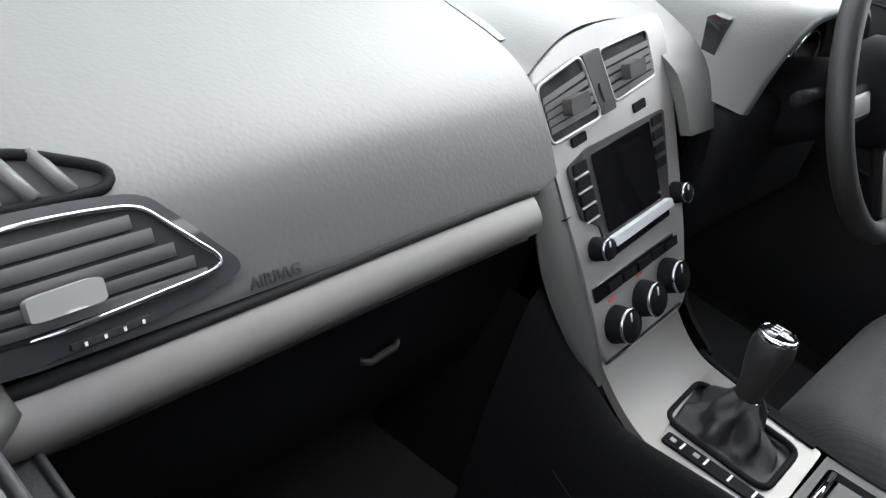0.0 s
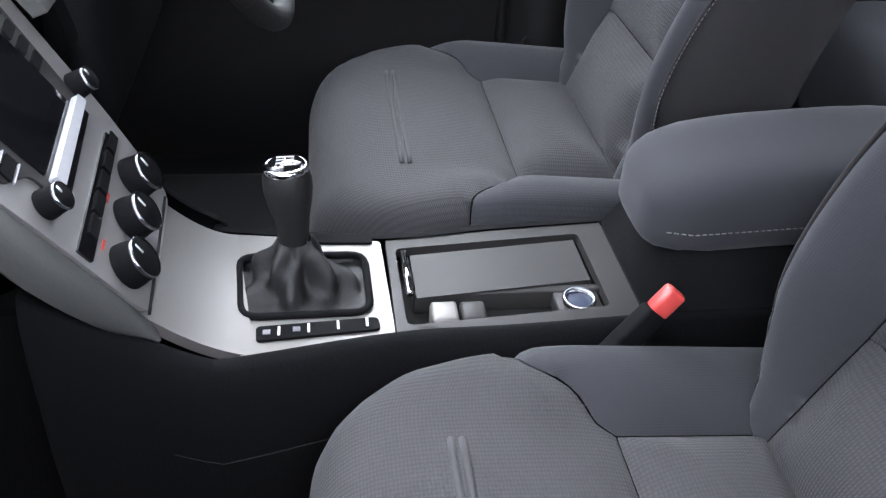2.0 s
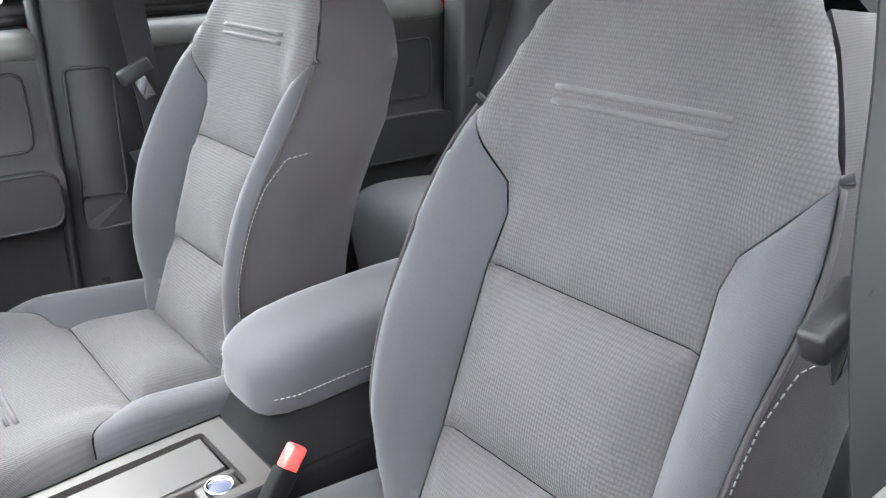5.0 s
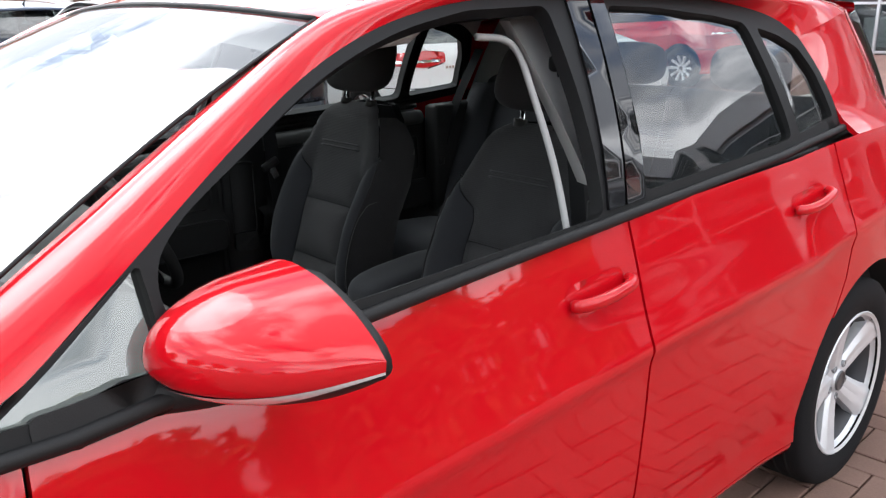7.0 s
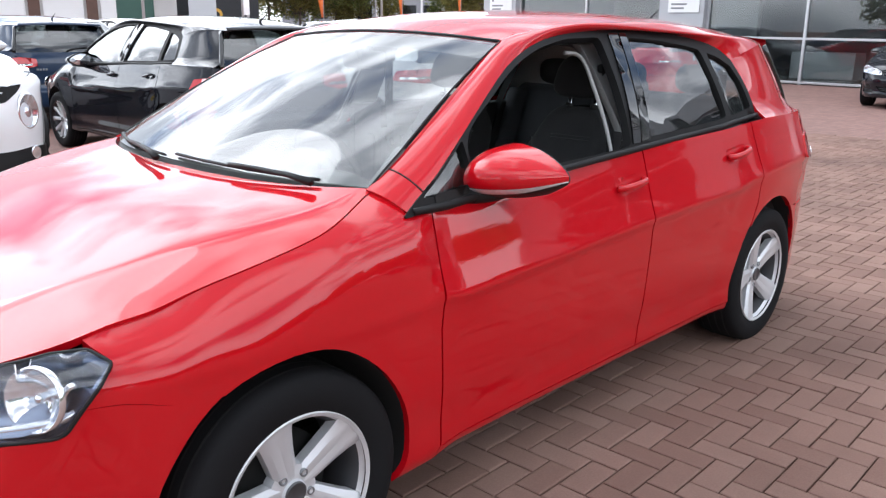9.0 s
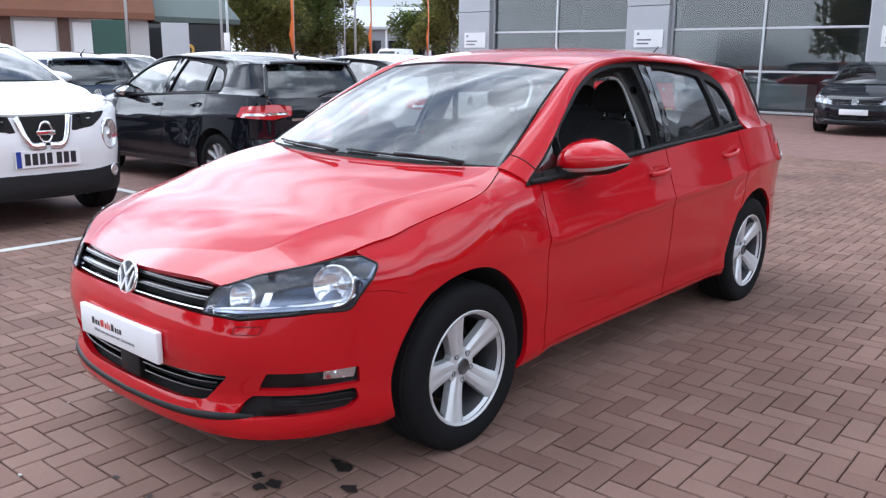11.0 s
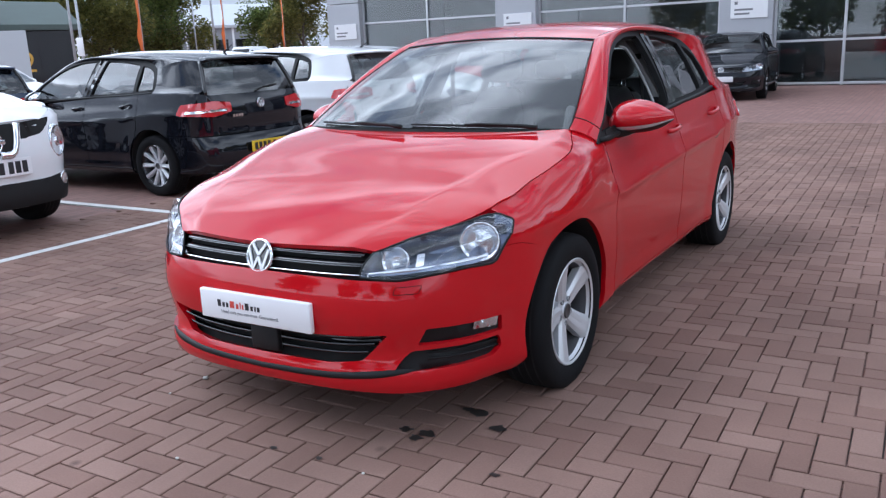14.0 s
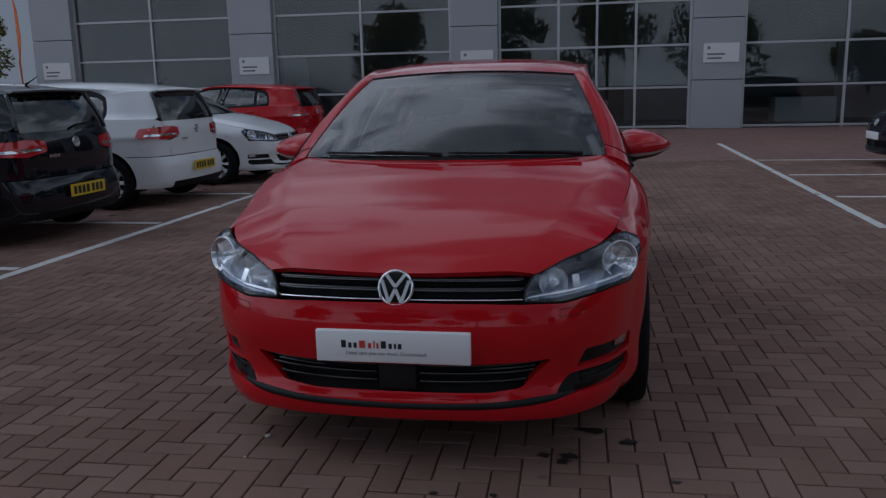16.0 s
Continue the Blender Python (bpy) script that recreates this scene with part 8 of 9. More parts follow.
def crossover(car):
    hatchback(car, WHITE_PAINT, rim=1, plain=True, open_window=False, face="cross")

    def patch(name, poly, mat, lift, parent=car, g=0.05, flange=0.01):
        return part(name, fill_bm(poly, skin, g, flange, lift=lift), mat, parent)

    full = [(sy(0.30), 0.158), (sy(0.60), 0.160), (sx(0.42), 0.165)] + [(sx(x), z) for x, z in arch(0, -26, 60, 0.362, 12)] + [(sx(0.345), 0.643), (sx(0.484), 0.643), (sx(0.455), 0.690), (sx(0.425), 0.735), (sx(0.464), 0.757), (0.912, 0.754), (0.787, 0.734), (0.625, 0.703), (0.478, 0.664), (sy(0.30), 0.656), (sy(0.1), 0.656)]
    part("front_bumper", fill_bm([(-s, z) for s, z in full[::-1]] + full, skin, 0.05, 0.03), WHITE_PAINT, car)
    patch("lower_cladding", rounded([(-sx(0.36), 0.165), (-sx(0.38), 0.30), (-sy(0.60), 0.325), (-sy(0.42), 0.310), (sy(0.42), 0.310), (sy(0.60), 0.325), (sx(0.38), 0.30), (sx(0.36), 0.165)], 0.03), BLACK_PLASTIC, 0.012)
    g = patch("grille", rounded([(-sy(0.12), 0.500), (-sy(0.23), 0.655), (sy(0.23), 0.655), (sy(0.12), 0.500)], 0.02), DARK_LINER, 0.006)
    for sgn in (1, -1):
        ln = [skin(sgn * sy(y), z) for y, z in ((0.02, 0.498), (0.12, 0.500), (0.165, 0.55), (0.215, 0.652))]
        part("chrome_bar", tube_bm([(x + 0.012, y, z) for x, y, z in smooth_line(ln, 5)], 0.026, 8), CHROME, car)
        patch("side_mesh", rounded([(sgn * sy(0.225), 0.575), (sgn * sy(0.262), 0.655), (sgn * sy(0.42), 0.668), (sgn * sy(0.61), 0.674), (sgn * sy(0.53), 0.628), (sgn * sy(0.42), 0.590)], 0.010), DARK_LINER, 0.005)
        c = Vector(skin(sgn * sy(0.585), 0.535))
        d = Vector((1, 0.42 * sgn, 0)).normalized()
        mt = Matrix.Translation(c) @ d.to_track_quat("Z", "Y").to_matrix().to_4x4()
        h = new("headlamp")
        h.parent = car
        part("lamp_ring", turned(lathe_bm([(0.092, -0.03), (0.094, 0.008), (0.084, 0.016), (0.078, 0.008)], 36), mt), LAMP_SILVER, h)
        part("reflector", turned(lathe_bm([(0.08, 0.006), (0.055, -0.01), (0.02, -0.02), (0.0, -0.02)], 32), mt), LAMP_SILVER, h)
        part("bulb", turned(lathe_bm([(0.03, -0.015), (0.028, 0.008), (0.0, 0.012)], 20), mt), CHROME, h)
        part("lens", turned(lathe_bm([(0.086, 0.012), (0.05, 0.024), (0.0, 0.028)], 32), mt), LENS, h).visible_shadow = False
        # raised side lamp on the wing
        rows = []
        for k in range(9):
            t = k / 8
            x = 0.52 - 0.34 * t
            e = hood_edge(min(x, 0.6))
            w = 0.055 * math.sin(math.pi * (0.12 + 0.88 * t) * 0.95) + 0.006
            rows.append([(x, sgn * (e[1] - 0.02 + w * math.cos(a) * 0.8), e[2] + 0.004 + w * math.sin(a) * 0.7) for a in np.linspace(0, math.pi, 9)])
        part("side_lamp", loft_bm(rows, out_from=(0.3, sgn * 0.7, 0.6)), LAMP_SILVER, car)
        f = Vector(skin(sgn * sy(0.62), 0.29))
        part("fog_lamp", turned(lathe_bm([(0.04, -0.01), (0.042, 0.014), (0.034, 0.016), (0.0, 0.010)], 24), Matrix.Translation(f + Vector((0.012, 0.006 * sgn, 0))) @ d.to_track_quat("Z", "Y").to_matrix().to_4x4()), LAMP_SILVER, car)
    x = skin(0, 0.585)[0]
    b = part("round_badge", turned(lathe_bm([(0.058, 0.0), (0.060, 0.012), (0.050, 0.016), (0.046, 0.010)], 36, "x"), Matrix.Translation((x + 0.012, 0, 0.572))), CHROME, car)
    part("badge_bar", box_bm((x + 0.014, -0.075, 0.560), (x + 0.030, 0.075, 0.584), 0.004), CHROME, b)
    p = part("front_plate", box_bm((0.880, -0.26, 0.365), (0.893, 0.26, 0.476), 0.004), WHITE_PLATE, car, smooth=False)
    m = Matrix.Translation((0.8935, 0, 0.4205)) @ Matrix.Rotation(radians(90), 4, "Z") @ Matrix.Rotation(radians(90), 4, "X")
    bars_part("plate_band", m, [(-0.255, -0.052, -0.215, 0.052)], BLUE_INK, p)
    bars_part("plate_print", m, [(-0.190 + 0.058 * k + (0.02 if k > 3 else 0), -0.037, -0.146 + 0.058 * k + (0.02 if k > 3 else 0), 0.037) for k in range(7)], INK, p)
    for y in (0.36, -0.36):
        part("seat_block", box_bm((-1.95, y - 0.22, 0.5), (-1.80, y + 0.22, 1.15), 0.05, 3), CLOTH_DARK, car)
        part("head_rest", box_bm((-1.92, y - 0.12, 1.18), (-1.84, y + 0.12, 1.34), 0.03, 3), CLOTH_DARK, car)
    part("dash_block", box_bm((-0.98, -0.70, 0.6), (-0.45, 0.70, 0.95), 0.06, 3), DARK_TRIM, car)
    part("cabin_block", box_bm((-3.1, -0.70, 0.25), (-0.4, 0.70, 0.55), 0.06, 3), DARK_TRIM, car)
    for sgn in (1, -1):
        for wx in (0.0, -2.632):
            pts = []
            for x, z in arch(wx, -20, 200, 0.385, 24):
                q = side(x, max(z, 0.16))
                pts.append((q[0], sgn * (q[1] + 0.004), z))
            part("arch_cladding", tube_bm(pts, 0.032, 8), BLACK_PLASTIC, car)


crossover(juke)
sit_body(juke)
TALL_NOSE = [(0.0, 0.0), (0.16, 0.22), (0.34, 0.46), (0.44, 0.575), (0.59, 0.775), (0.70, 0.94), (1.0, 1.18), (1.48, 1.57)]
TALL_SIDE = [(0.0, 0.0), (0.16, 0.22), (0.32, 0.36), (0.68, 0.75), (0.80, 0.97), (1.0, 1.18), (1.48, 1.57)]
for o in juke.children_recursive:
    if o.type == "MESH" and "wheel" not in (o.parent.name.split(".")[0], o.name.split(".")[0]):
        for v in o.data.vertices:
            a = step(0.30, 0.46, v.co.x)
            v.co.z = spl(v.co.z, TALL_SIDE) * (1 - a) + spl(v.co.z, TALL_NOSE) * a
    elif o.name.split(".")[0] == "wheel":
        o.scale, o.location.z = (1.06, 1.0, 1.06), 0.335
juke.matrix_world = pose(-0.74, -5.05, 0.0, 0, 0, 90)

# ---- trees ----
BARK = stuff_mat("bark", (0.09, 0.07, 0.055), rough=0.95, grain=0.8, grain_scale=40, mottle=0.3, mottle_scale=12)


def leaf_mat(name, colour):
    m, n, l, b = nodes_of(name)
    g = n.new("ShaderNodeNewGeometry")
    hue = n.new("ShaderNodeMix")
    hue.data_type = "RGBA"
    hue.inputs["A"].default_value = (*[c * 0.55 for c in colour], 1)
    hue.inputs["B"].default_value = (colour[0] * 1.6, colour[1] * 1.35, colour[2] * 1.1, 1)
    l.new(g.outputs["Random Per Island"], hue.inputs["Factor"])
    l.new(hue.outputs["Result"], b.inputs["Base Color"])
    put_in(b, "Roughness", 0.6)
    thin, both = n.new("ShaderNodeBsdfTranslucent"), n.new("ShaderNodeMixShader")
    both.inputs["Fac"].default_value = 0.4
    l.new(hue.outputs["Result"], thin.inputs["Color"])
    l.new(b.outputs["BSDF"], both.inputs[1])
    l.new(thin.outputs["BSDF"], both.inputs[2])
    l.new(both.outputs["Shader"], n["Material Output"].inputs["Surface"])
    return m


LEAF = leaf_mat("leaf_green", (0.125, 0.178, 0.057))
LEAF_B = leaf_mat("leaf_olive", (0.170, 0.186, 0.062))


def crown_mesh(seed, height, spread, count, leaf, mat, low=0.28):
    rnd = random.Random(seed)
    blobs = []
    for k in range(16):
        a = rnd.uniform(0, 2 * math.pi)
        h = rnd.uniform(low, 0.95)
        r = spread * (0.25 + 0.6 * rnd.random()) * math.sin(math.pi * min(1, 0.22 + 0.75 * h)) ** 0.7
        blobs.append((r * math.cos(a), r * math.sin(a), height * h, spread * rnd.uniform(0.28, 0.46)))
    verts, faces = [], []
    for k in range(count):
        bx, by, bz, br = rnd.choice(blobs)
        d = Vector((rnd.gauss(0, 1), rnd.gauss(0, 1), rnd.gauss(0, 0.8))).normalized() * br * rnd.uniform(0.55, 1.08)
        c = Vector((bx, by, bz)) + d
        if c.z < height * 0.14:
            continue
        u = Vector((rnd.gauss(0, 1), rnd.gauss(0, 1), rnd.gauss(0, 1))).normalized()
        w = u.orthogonal().normalized()
        s = leaf * rnd.uniform(0.6, 1.3)
        i = len(verts)
        verts += [c - u * s, c - w * s * 0.55, c + u * s, c + w * s * 0.55]
        faces.append((i, i + 1, i + 2, i + 3))
    me = bpy.data.meshes.new("crown")
    me.from_pydata([tuple(v) for v in verts], [], faces)
    me.materials.append(mat)
    return me, blobs


def tree(at, height, spread, seed, mat, count=9000, leaf=0.125):
    t = thing("tree", "leafy green broadleaf tree at the edge of the car park", "tree", at, 0, "trees round the car park")
    me, blobs = crown_mesh(seed, height, spread, count, leaf, mat)
    rnd = random.Random(seed + 9)
    part("trunk", tube_bm([(0, 0, -0.05), (0.05, 0.02, height * 0.2), (0.0, 0.08, height * 0.5), (0.05, 0.0, height * 0.8)], [0.16, 0.13, 0.09, 0.03], 10), BARK, t)
    for bx, by, bz, br in blobs[:7]:
        z0 = height * rnd.uniform(0.2, 0.4)
        part("limb", tube_bm([(0, 0, z0), (bx * 0.45, by * 0.45, (z0 + bz) / 2), (bx, by, bz)], [0.06, 0.04, 0.015], 6), BARK, t)
    c = new("crown", me)
    c.parent = t
    return t


for k, (az, dist, h, sp) in enumerate(((-123.2, 52, 5.0, 2.6), (-125.3, 55, 5.6, 2.9), (-127.3, 54, 5.4, 2.8), (-129.6, 57, 6.2, 3.2), (-131.6, 58, 5.6, 2.6), (-137.6, 56, 5.2, 2.4), (-139.4, 50, 5.4, 2.3), (-136.4, 95, 7.0, 3.2))):
    a = radians(az)
    tree((2.5 + 1.8 * dist * math.cos(a), 2.7 + 1.8 * dist * math.sin(a), 0), 1.8 * h, 1.8 * sp, 11 + k, LEAF if k % 2 else LEAF_B, 12000, 0.19)
# trees round the rest of the car park, which the paint and the shop windows mirror
for k, (x, y, h, sp) in enumerate(((26, -16, 8, 4), (30, -7, 9, 4.4), (27, 2, 8.5, 4.2), (31, 11, 9, 4.5), (24, 22, 8, 4), (-2, 30, 8.5, 4.2), (-9, 33, 9, 4.4), (-16, 30, 8, 4.0), (6, 31, 9, 4.2), (14, 29, 8, 4), (-6, 21, 7.0, 3.6), (1, 20, 6.4, 3.3), (-13, 22, 7.4, 3.8), (8, 22, 6.6, 3.4), (-17, 25, 8, 4.2), (-21, 28, 9, 4.4), (-26, 25, 8.5, 4.2), (-31, 29, 9, 4.4), (-3.5, 25, 7.5, 3.8), (4.5, 26, 8, 4), (12, 24, 7, 3.6))):
    low = (0.85 if x < -20 else 0.7 if x < -10 else 0.55) if y > 19 else 1.0
    tree((x, y, 0), h * low, sp * (0.4 + 0.6 * low), 41 + k, LEAF if k % 2 else LEAF_B, 3600, 0.26)

# ---- banners, posts, shed, restaurant ----
ORANGE = stuff_mat("orange_banner", (0.72, 0.17, 0.03), rough=0.8, mottle=0.15, mottle_scale=3)
POST_GREY = stuff_mat("galvanised_post", (0.45, 0.46, 0.47), rough=0.5, metal=0.4)
SHED_ROOF = stuff_mat("pale_sheet_roof", (0.50, 0.52, 0.54), rough=0.5, mottle=0.08, mottle_scale=0.5)
SHED_WALL = stuff_mat("grey_shed_wall", (0.30, 0.31, 0.33), rough=0.6, mottle=0.1)
BROWN_ROOF = stuff_mat("brown_tile_roof", (0.20, 0.085, 0.05), rough=0.8, grain=0.5, grain_scale=12, mottle=0.2, mottle_scale=2)
GREEN_ROOF = stuff_mat("green_grey_roof", (0.075, 0.10, 0.09), rough=0.8, mottle=0.2, mottle_scale=2)
PALE_WALL = stuff_mat("pale_plaster", (0.55, 0.54, 0.53), rough=0.8, mottle=0.06, mottle_scale=1)
BROWN_BRICK = stuff_mat("brown_brick", (0.12, 0.07, 0.055), rough=0.85, grain=0.6, grain_scale=20, mottle=0.25, mottle_scale=5)
GREEN_BOX = stuff_mat("green_steel", (0.03, 0.085, 0.065), rough=0.5, mottle=0.08)
YELLOW = stuff_mat("yellow_paint", (0.72, 0.42, 0.06), rough=0.5)


def polar(az, d, e=(2.48, 2.66)):
    return e[0] + d * math.cos(radians(az)), e[1] + d * math.sin(radians(az))


for az, d in ((-129.1, 45), (-134.2, 46), (-138.0, 47), (-141.0, 36)):
    x, y = polar(az, 1.4 * d)
    f = thing("feather_banner", "tall orange feather banner on a thin pole", "banner", (x, y, 0), 40, "orange banners")
    part("pole", tube_bm([(0, 0, 0), (0, 0, 3.6), (0.05, 0, 5.2), (0.3, 0, 5.9)], [0.03, 0.028, 0.02, 0.012], 8), POST_GREY, f)
    rows = [[(0.02, 0.008 * math.sin(3 * z), z), (0.02 + w * 0.5, 0.05 * math.sin(2.3 * z + 1), z), (0.02 + w, 0.10 * math.sin(2.3 * z), z)] for z, w in ((1.3, 0.55), (2.2, 0.75), (3.0, 0.85), (4.0, 0.85), (4.8, 0.75), (5.4, 0.55), (5.85, 0.3))]
    bm = loft_bm(rows)
    bmesh.ops.solidify(bm, geom=bm.faces[:], thickness=0.01)
    part("flag", bm, ORANGE, f)
    f.scale = (1.4, 1.4, 1.4)
for az, d, h in ((-124.6, 38, 7), (-125.0, 36, 4.5), (-118.9, 33, 7), (-133.2, 44, 8), (-132.4, 70, 9)):
    x, y = polar(az, d)
    f = thing("lamp_post", "slim galvanised lighting column", "post", (x, y, 0), 0, "posts across the car park")
    part("shaft", tube_bm([(0, 0, 0), (0, 0, h)], [0.06, 0.045], 8), POST_GREY, f)
    part("lamp_head", box_bm((-0.1, -0.25, h - 0.02), (0.1, 0.25, h + 0.08), 0.02), POST_GREY, f)
    if h < 5:
        part("notice", box_bm((0.05, -0.2, 1.7), (0.07, 0.2, 2.4), 0.005), SIGN_WHITE, f)
x, y = polar(-133.0, 150)
shed = thing("industrial_shed", "long pale-roofed industrial shed behind the trees", "building", (x, y, 0), -45)
part("wall", box_bm((-10, -6, 0), (10, 6, 3.6)), SHED_WALL, shed, smooth=False)
part("roof", prism_bm([(-6.4, 3.5), (6.4, 3.5), (6.4, 3.75), (0, 5.9), (-6.4, 3.75)], lambda a, b: (-10.4, a, b), lambda a, b: (10.4, a, b)), SHED_ROOF, shed, smooth=False)
for k in range(9):
    part("window", box_bm((-9 + 2.1 * k, 6.0, 1.2), (-7.6 + 2.1 * k, 6.06, 2.5)), GLOSS_BLACK, shed, smooth=False)
    part("post", box_bm((-9.6 + 2.1 * k, 6.0, 0), (-9.4 + 2.1 * k, 6.12, 3.5)), SIGN_WHITE, shed, smooth=False)
shed.scale = (1.7, 1.7, 1.75)


def van(at, turn, lab):
    v = thing("van", lab, "van", at, turn, "vans across the car park")
    body = [(-2.6, 0.35), (-2.62, 1.7), (-2.5, 2.2), (-2.2, 2.3), (0.7, 2.3), (1.1, 2.15), (1.75, 1.35), (2.45, 1.1), (2.6, 0.8), (2.6, 0.35)]
    bm = prism_bm(rounded(body, 0.09), lambda a, b: (a, -0.92, b), lambda a, b: (a, 0.92, b))
    for q in bm.verts:
        q.co.y *= 1 - 0.13 * step(1.1, 2.3, q.co.z)
    part("body", bm, WHITE_PAINT, v)
    for g in (1, -1):
        pane = rounded([(0.55, 1.35), (0.62, 2.0), (0.98, 2.0), (1.52, 1.35)], 0.05)
        part("door_window", prism_bm(pane, lambda a, b: (a, g * (0.90 - 0.10 * step(1.1, 2.3, b)), b), lambda a, b: (a, g * (0.925 - 0.10 * step(1.1, 2.3, b)), b)), GLOSS_BLACK, v, smooth=False)
        for x in (1.65, -1.55):
            w = part("wheel", lathe_bm([(0.0, -0.1), (0.28, -0.1), (0.33, -0.07), (0.33, 0.07), (0.28, 0.1), (0.0, 0.1)], 20, "y", at=(x, g * 0.84, 0.33)), RUBBER, v)
            part("hub_cap", lathe_bm([(0.0, -0.11), (0.2, -0.105), (0.2, 0.105), (0.0, 0.11)], 16, "y", at=(x, g * 0.84, 0.33)), ALLOY, w)
    part("windscreen", turned(box_bm((-0.02, -0.74, -0.42), (0.02, 0.74, 0.42), 0.015), Matrix.Translation((1.46, 0, 1.76)) @ Matrix.Rotation(radians(-39), 4, "Y")), GLOSS_BLACK, v, smooth=False)
    return v


x, y = polar(-120.7, 72)
van((x, y, 0), 150, "small white van parked far across the car park")
x, y = polar(-135.6, 74)
van((x, y, 0), 20, "white panel van parked before the pale shed")
x, y = polar(-113.0, 61)
rest = thing("restaurant", "low fast-food restaurant with brown mansard roof and pale shutters", "building", (x, y, 0), -23 + 180)
# local x along the front, local y towards the viewer is negative
part("wall", box_bm((-11, 0.0, 0), (4.4, 9, 2.3)), PALE_WALL, rest, smooth=False)
for k in range(8):
    part("pier", box_bm((-10.9 + 2.0 * k, -0.12, 0), (-10.5 + 2.0 * k, 0.05, 2.3), 0.01), BROWN_BRICK, rest, smooth=False)
for k in range(7):
    part("shutter", box_bm((-10.4 + 2.0 * k, -0.06, 0.3), (-9.0 + 2.0 * k, 0.02, 2.1), 0.01), SIGN_WHITE, rest, smooth=False)
part("roof", prism_bm([(-0.55, 2.25), (-0.55, 2.5), (0.3, 3.75), (4.5, 3.9), (9.0, 3.75), (9.5, 2.25)], lambda a, b: (-11.4, a, b), lambda a, b: (4.6, a, b)), BROWN_ROOF, rest, smooth=False)
for k in range(6):
    part("sign_letter", box_bm((-1.2 + 0.5 * k, -0.30, 2.95), (-0.85 + 0.5 * k, -0.22, 3.25 + (0.12 if k == 3 else 0)), 0.02), SIGN_WHITE, rest, smooth=False)
part("side_roof", prism_bm([(-0.4, 2.2), (-0.4, 2.4), (3.2, 3.5), (6.8, 2.4), (6.8, 2.2)], lambda a, b: (4.6, a, b), lambda a, b: (8.2, a + 1.0, b)), GREEN_ROOF, rest, smooth=False)
part("side_wall", box_bm((4.4, 0.9, 0), (7.8, 7, 2.25)), GLOSS_BLACK, rest, smooth=False)
text_part("yellow_number", "2", Matrix.Translation((6.1, 0.86, 0.95)) @ Matrix.Rotation(radians(90), 4, "X"), 1.1, YELLOW, rest, depth=0.02)
rest.scale = (1.7, 1.7, 1.7)
x, y = polar(-117.8, 50)
cab = thing("steel_cabinet", "dark green steel storage container", "container", (x, y, 0), -28)
part("body", box_bm((-0.55, -0.5, 0), (0.55, 0.5, 1.95), 0.02), GREEN_BOX, cab, smooth=False)
part("door", box_bm((-0.5, 0.50, 0.08), (0.5, 0.52, 1.88), 0.004), GREEN_BOX, cab, smooth=False)
cab.scale = (1.7, 1.7, 1.7)
x, y = polar(-121.6, 58)
cab = thing("white_hoarding", "plain pale grey hoarding panel", "panel", (x, y, 0), -32)
part("board", box_bm((-0.5, -0.05, 0.4), (0.5, 0.05, 2.1), 0.01), SHED_ROOF, cab, smooth=False)
cab.scale = (1.7, 1.7, 1.7)
part("leg", box_bm((-0.4, -0.04, 0), (-0.32, 0.04, 0.4)), POST_GREY, cab, smooth=False)
part("leg", box_bm((0.32, -0.04, 0), (0.4, 0.04, 0.4)), POST_GREY, cab, smooth=False)

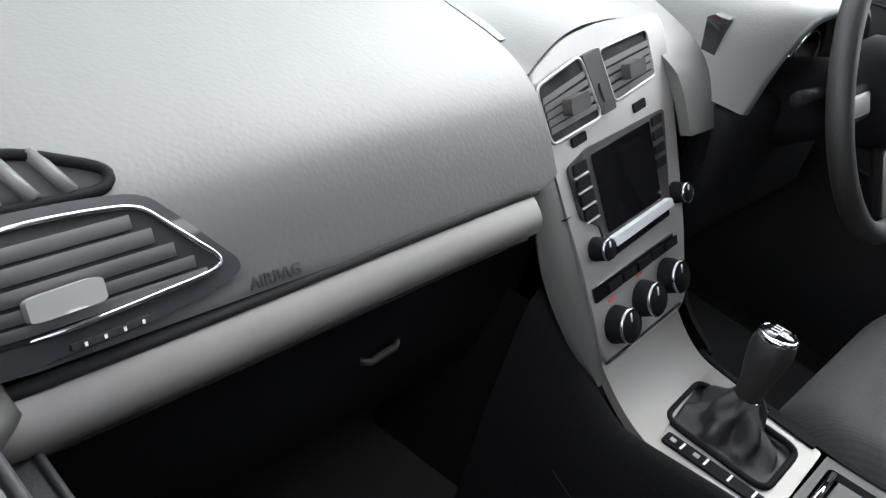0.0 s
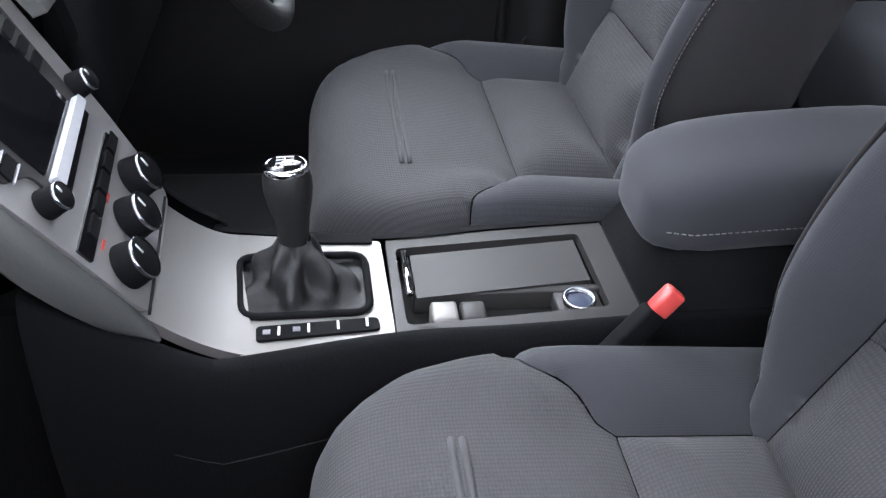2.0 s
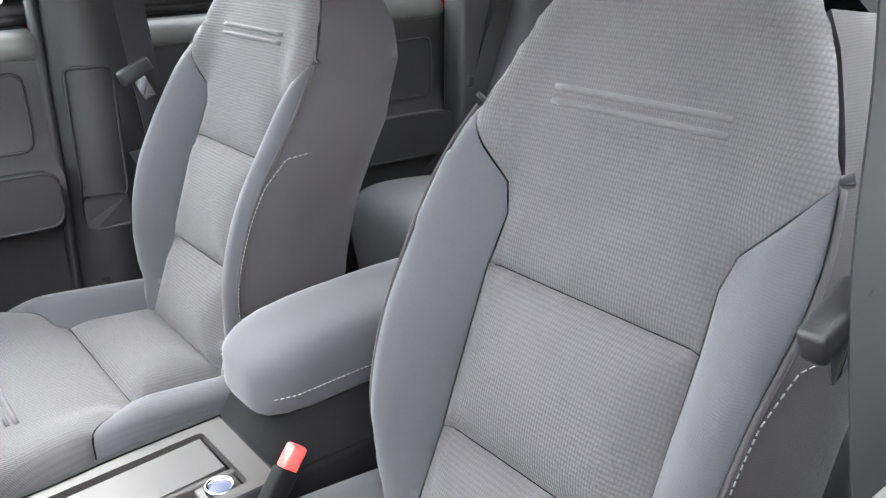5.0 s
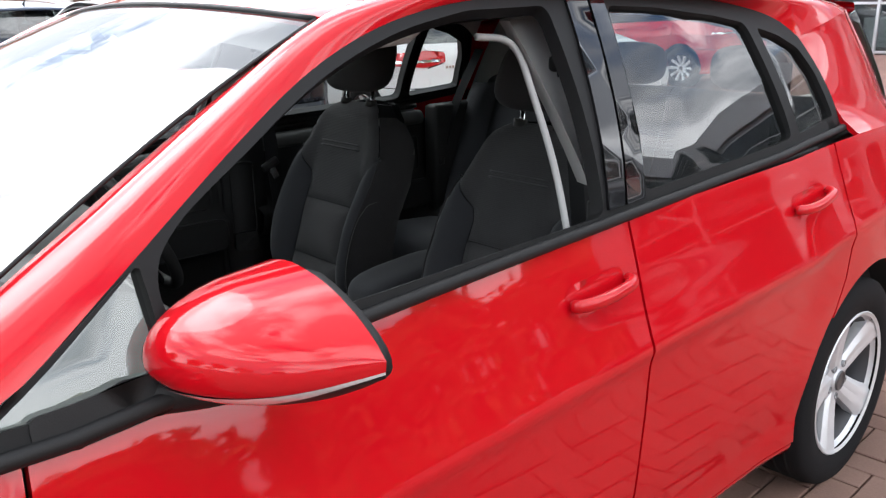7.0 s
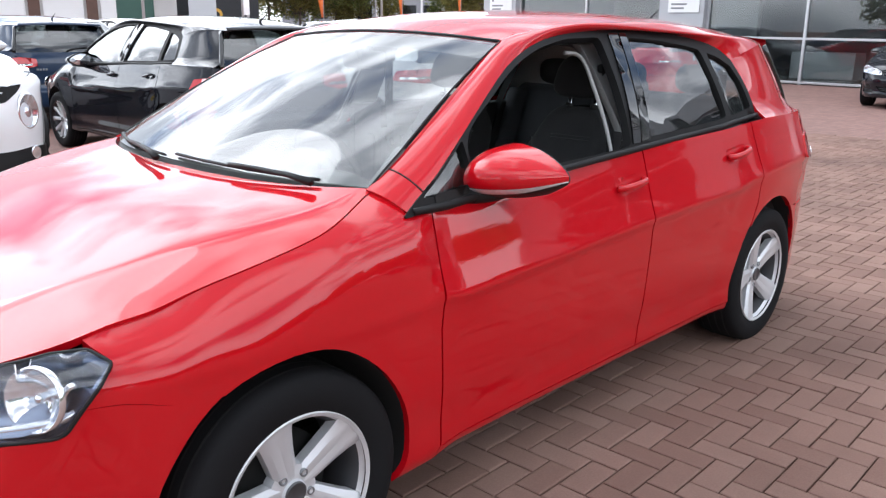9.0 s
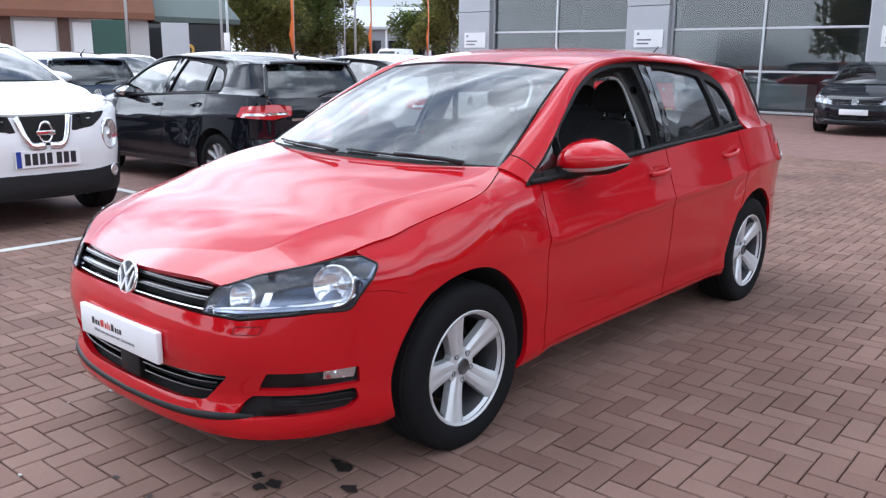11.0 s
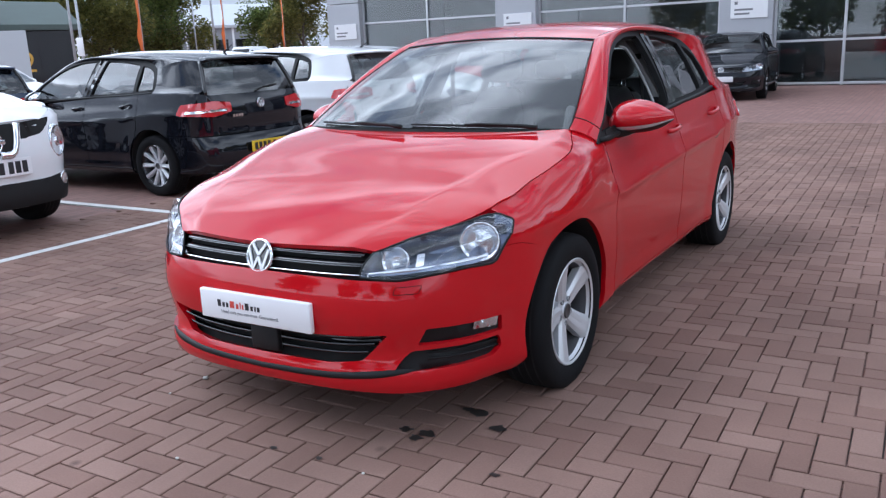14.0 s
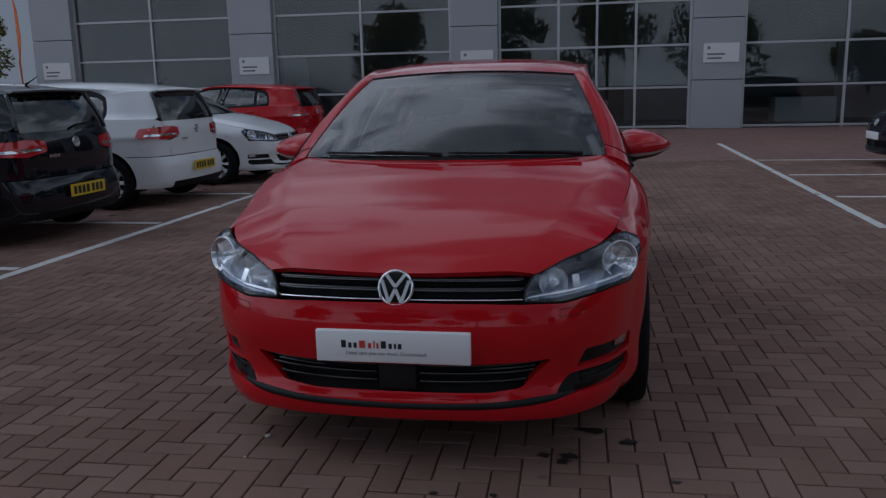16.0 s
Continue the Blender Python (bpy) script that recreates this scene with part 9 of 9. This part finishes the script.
# ---- block paving in a square herringbone, laid along the car ----
def block_mat():
    m, n, l, b = nodes_of("paving_block")
    info, geo = n.new("ShaderNodeObjectInfo"), n.new("ShaderNodeNewGeometry")
    co = n.new("ShaderNodeTexCoord")
    add = n.new("ShaderNodeMath")
    add.operation = "ADD"
    fr = n.new("ShaderNodeMath")
    fr.operation = "FRACT"
    l.new(info.outputs["Random"], add.inputs[0])
    l.new(geo.outputs["Random Per Island"], add.inputs[1])
    l.new(add.outputs["Value"], fr.inputs[0])
    ramp = n.new("ShaderNodeValToRGB")
    ramp.color_ramp.elements[0].color, ramp.color_ramp.elements[1].color = (0.190, 0.112, 0.088, 1), (0.250, 0.158, 0.126, 1)
    mid = ramp.color_ramp.elements.new(0.5)
    mid.color = (0.220, 0.134, 0.106, 1)
    l.new(fr.outputs["Value"], ramp.inputs["Fac"])
    stain, fine = n.new("ShaderNodeTexNoise"), n.new("ShaderNodeTexNoise")
    stain.inputs["Scale"].default_value, stain.inputs["Detail"].default_value = 0.9, 7
    fine.inputs["Scale"].default_value, fine.inputs["Detail"].default_value = 140, 4
    l.new(geo.outputs["Position"], stain.inputs["Vector"])
    l.new(geo.outputs["Position"], fine.inputs["Vector"])
    mr = n.new("ShaderNodeMapRange")
    mr.inputs["From Min"].default_value, mr.inputs["From Max"].default_value = 0.3, 0.7
    mr.inputs["To Min"].default_value, mr.inputs["To Max"].default_value = 0.72, 1.15
    l.new(stain.outputs["Fac"], mr.inputs["Value"])
    mul = n.new("ShaderNodeMix")
    mul.data_type, mul.blend_type = "RGBA", "MULTIPLY"
    mul.inputs["Factor"].default_value = 1.0
    l.new(ramp.outputs["Color"], mul.inputs["A"])
    l.new(mr.outputs["Result"], mul.inputs["B"])
    mr2 = n.new("ShaderNodeMapRange")
    mr2.inputs["To Min"].default_value, mr2.inputs["To Max"].default_value = 0.82, 1.18
    l.new(fine.outputs["Fac"], mr2.inputs["Value"])
    mul2 = n.new("ShaderNodeMix")
    mul2.data_type, mul2.blend_type = "RGBA", "MULTIPLY"
    mul2.inputs["Factor"].default_value = 1.0
    l.new(mul.outputs["Result"], mul2.inputs["A"])
    l.new(mr2.outputs["Result"], mul2.inputs["B"])
    # a few oil drips
    vor = n.new("ShaderNodeTexVoronoi")
    vor.inputs["Scale"].default_value = 2.3
    l.new(geo.outputs["Position"], vor.inputs["Vector"])
    spot = n.new("ShaderNodeMapRange")
    spot.inputs["From Min"].default_value, spot.inputs["From Max"].default_value = 0.035, 0.075
    spot.inputs["To Min"].default_value, spot.inputs["To Max"].default_value = 0.35, 1.0
    l.new(vor.outputs["Distance"], spot.inputs["Value"])
    mul3 = n.new("ShaderNodeMix")
    mul3.data_type, mul3.blend_type = "RGBA", "MULTIPLY"
    mul3.inputs["Factor"].default_value = 1.0
    l.new(mul2.outputs["Result"], mul3.inputs["A"])
    l.new(spot.outputs["Result"], mul3.inputs["B"])
    l.new(mul3.outputs["Result"], b.inputs["Base Color"])
    bump = n.new("ShaderNodeBump")
    bump.inputs["Strength"].default_value, bump.inputs["Distance"].default_value = 0.5, 0.003
    l.new(fine.outputs["Fac"], bump.inputs["Height"])
    l.new(bump.outputs["Normal"], b.inputs["Normal"])
    put_in(b, "Roughness", 0.85)
    put_in(b, "Specular IOR Level", 0.25)
    return m


BLOCK = block_mat()
W = 0.100
rnd = random.Random(5)


def block_verts(lx, ly, e=0.0030, c=0.0042, top=0.014):
    return [(e, e, 0.0), (lx - e, e, 0.0), (lx - e, ly - e, 0.0), (e, ly - e, 0.0),
            (e, e, top - c * 0.6), (lx - e, e, top - c * 0.6), (lx - e, ly - e, top - c * 0.6), (e, ly - e, top - c * 0.6),
            (e + c, e + c, top), (lx - e - c, e + c, top), (lx - e - c, ly - e - c, top), (e + c, ly - e - c, top)]


BLOCK_FACES = [(0, 1, 5, 4), (1, 2, 6, 5), (2, 3, 7, 6), (3, 0, 4, 7), (4, 5, 9, 8), (5, 6, 10, 9), (6, 7, 11, 10), (7, 4, 8, 11), (8, 9, 10, 11)]
single = {}
for kind, (lx, ly) in (("h", (2 * W, W)), ("v", (W, 2 * W))):
    me = bpy.data.meshes.new("paving_block")
    me.from_pydata(block_verts(lx, ly), [], BLOCK_FACES)
    me.materials.append(BLOCK)
    single[kind] = me
verts, faces = [], []
count = 0
LAY = Matrix.Translation((0.008, 0, 0)) @ Matrix.Rotation(radians(1.2), 4, "Z")
for m in range(-110, 60):
    for n_ in range(-45, 75):
        r = (m + n_) % 4
        if r not in (1, 3):
            continue
        x, y = m * W, n_ * W
        lx, ly = (2 * W, W) if r == 3 else (W, 2 * W)
        lift, tilt = rnd.uniform(-0.0015, 0.0015), rnd.uniform(-0.4, 0.4)
        if 1.05 <= x <= 2.9 and 0.5 <= y <= 3.5 and count < 300:
            ob = new("paving_block", single["h" if r == 3 else "v"])
            ob.parent = ground
            ob.matrix_local = LAY @ pose(x, y, 0.001 + lift, tilt * 0.5, tilt * 0.3, tilt * 0.3)
            count += 1
            continue
        i = len(verts)
        for vx, vy, vz in block_verts(lx, ly):
            q = LAY @ Vector((x + vx, y + vy, vz + 0.001 + lift + (vx - lx / 2) * tilt * 0.008))
            verts.append(tuple(q))
        faces += [tuple(i + k for k in f) for f in BLOCK_FACES]
me = bpy.data.meshes.new("block_paving")
me.from_pydata(verts, [], faces)
me.materials.append(BLOCK)
tagged(new("block_paving", me), "red-brown herringbone block paving with oil spots", "paving", kind="stuff")

# a few pale chips of stone in the joints
CHIP = stuff_mat("pale_stone_chip", (0.55, 0.54, 0.50), rough=0.8, mottle=0.2, mottle_scale=60)
rnd = random.Random(17)
for x, y, r in ((0.64, -0.571, 0.012), (1.213, -0.106, 0.007), (1.007, 0.542, 0.006), (0.824, -0.586, 0.005)):
    bm = bmesh.new()
    bmesh.ops.create_icosphere(bm, subdivisions=2, radius=r)
    for v in bm.verts:
        v.co *= rnd.uniform(0.8, 1.15)
        v.co.z *= 0.6
    p = thing("pebble", "small pale stone chip lying on the paving", "stone", (x, y, 0.0155 + r * 0.45), rnd.uniform(0, 180), "stone chips on the paving")
    part("chip", bm, CHIP, p)

# oil drips on the blocks in front of the car
OIL = stuff_mat("oil_stain", (0.022, 0.018, 0.016), rough=0.5, mottle=0.4, mottle_scale=40)
rnd = random.Random(31)
bm = bmesh.new()
for x, y, r in ((0.67, 0.581, 0.030), (0.714, 0.559, 0.022), (0.671, 0.490, 0.020), (0.441, 0.674, 0.030), (0.424, 0.616, 0.018), (0.518, 0.791, 0.026), (0.823, 0.934, 0.014),
                (0.988, 0.342, 0.012), (1.002, 0.146, 0.012)):
    ring = []
    for k in range(14):
        a = 2 * math.pi * k / 14
        q = r * rnd.uniform(0.6, 1.25)
        ring.append(bm.verts.new((x + q * math.cos(a), y + 1.3 * q * math.sin(a), 0.0185)))
    bm.faces.new(ring)
tagged(part("oil_stains", bm, OIL, smooth=False), "dark oil drips on the block paving before the car", "stain", kind="structure")
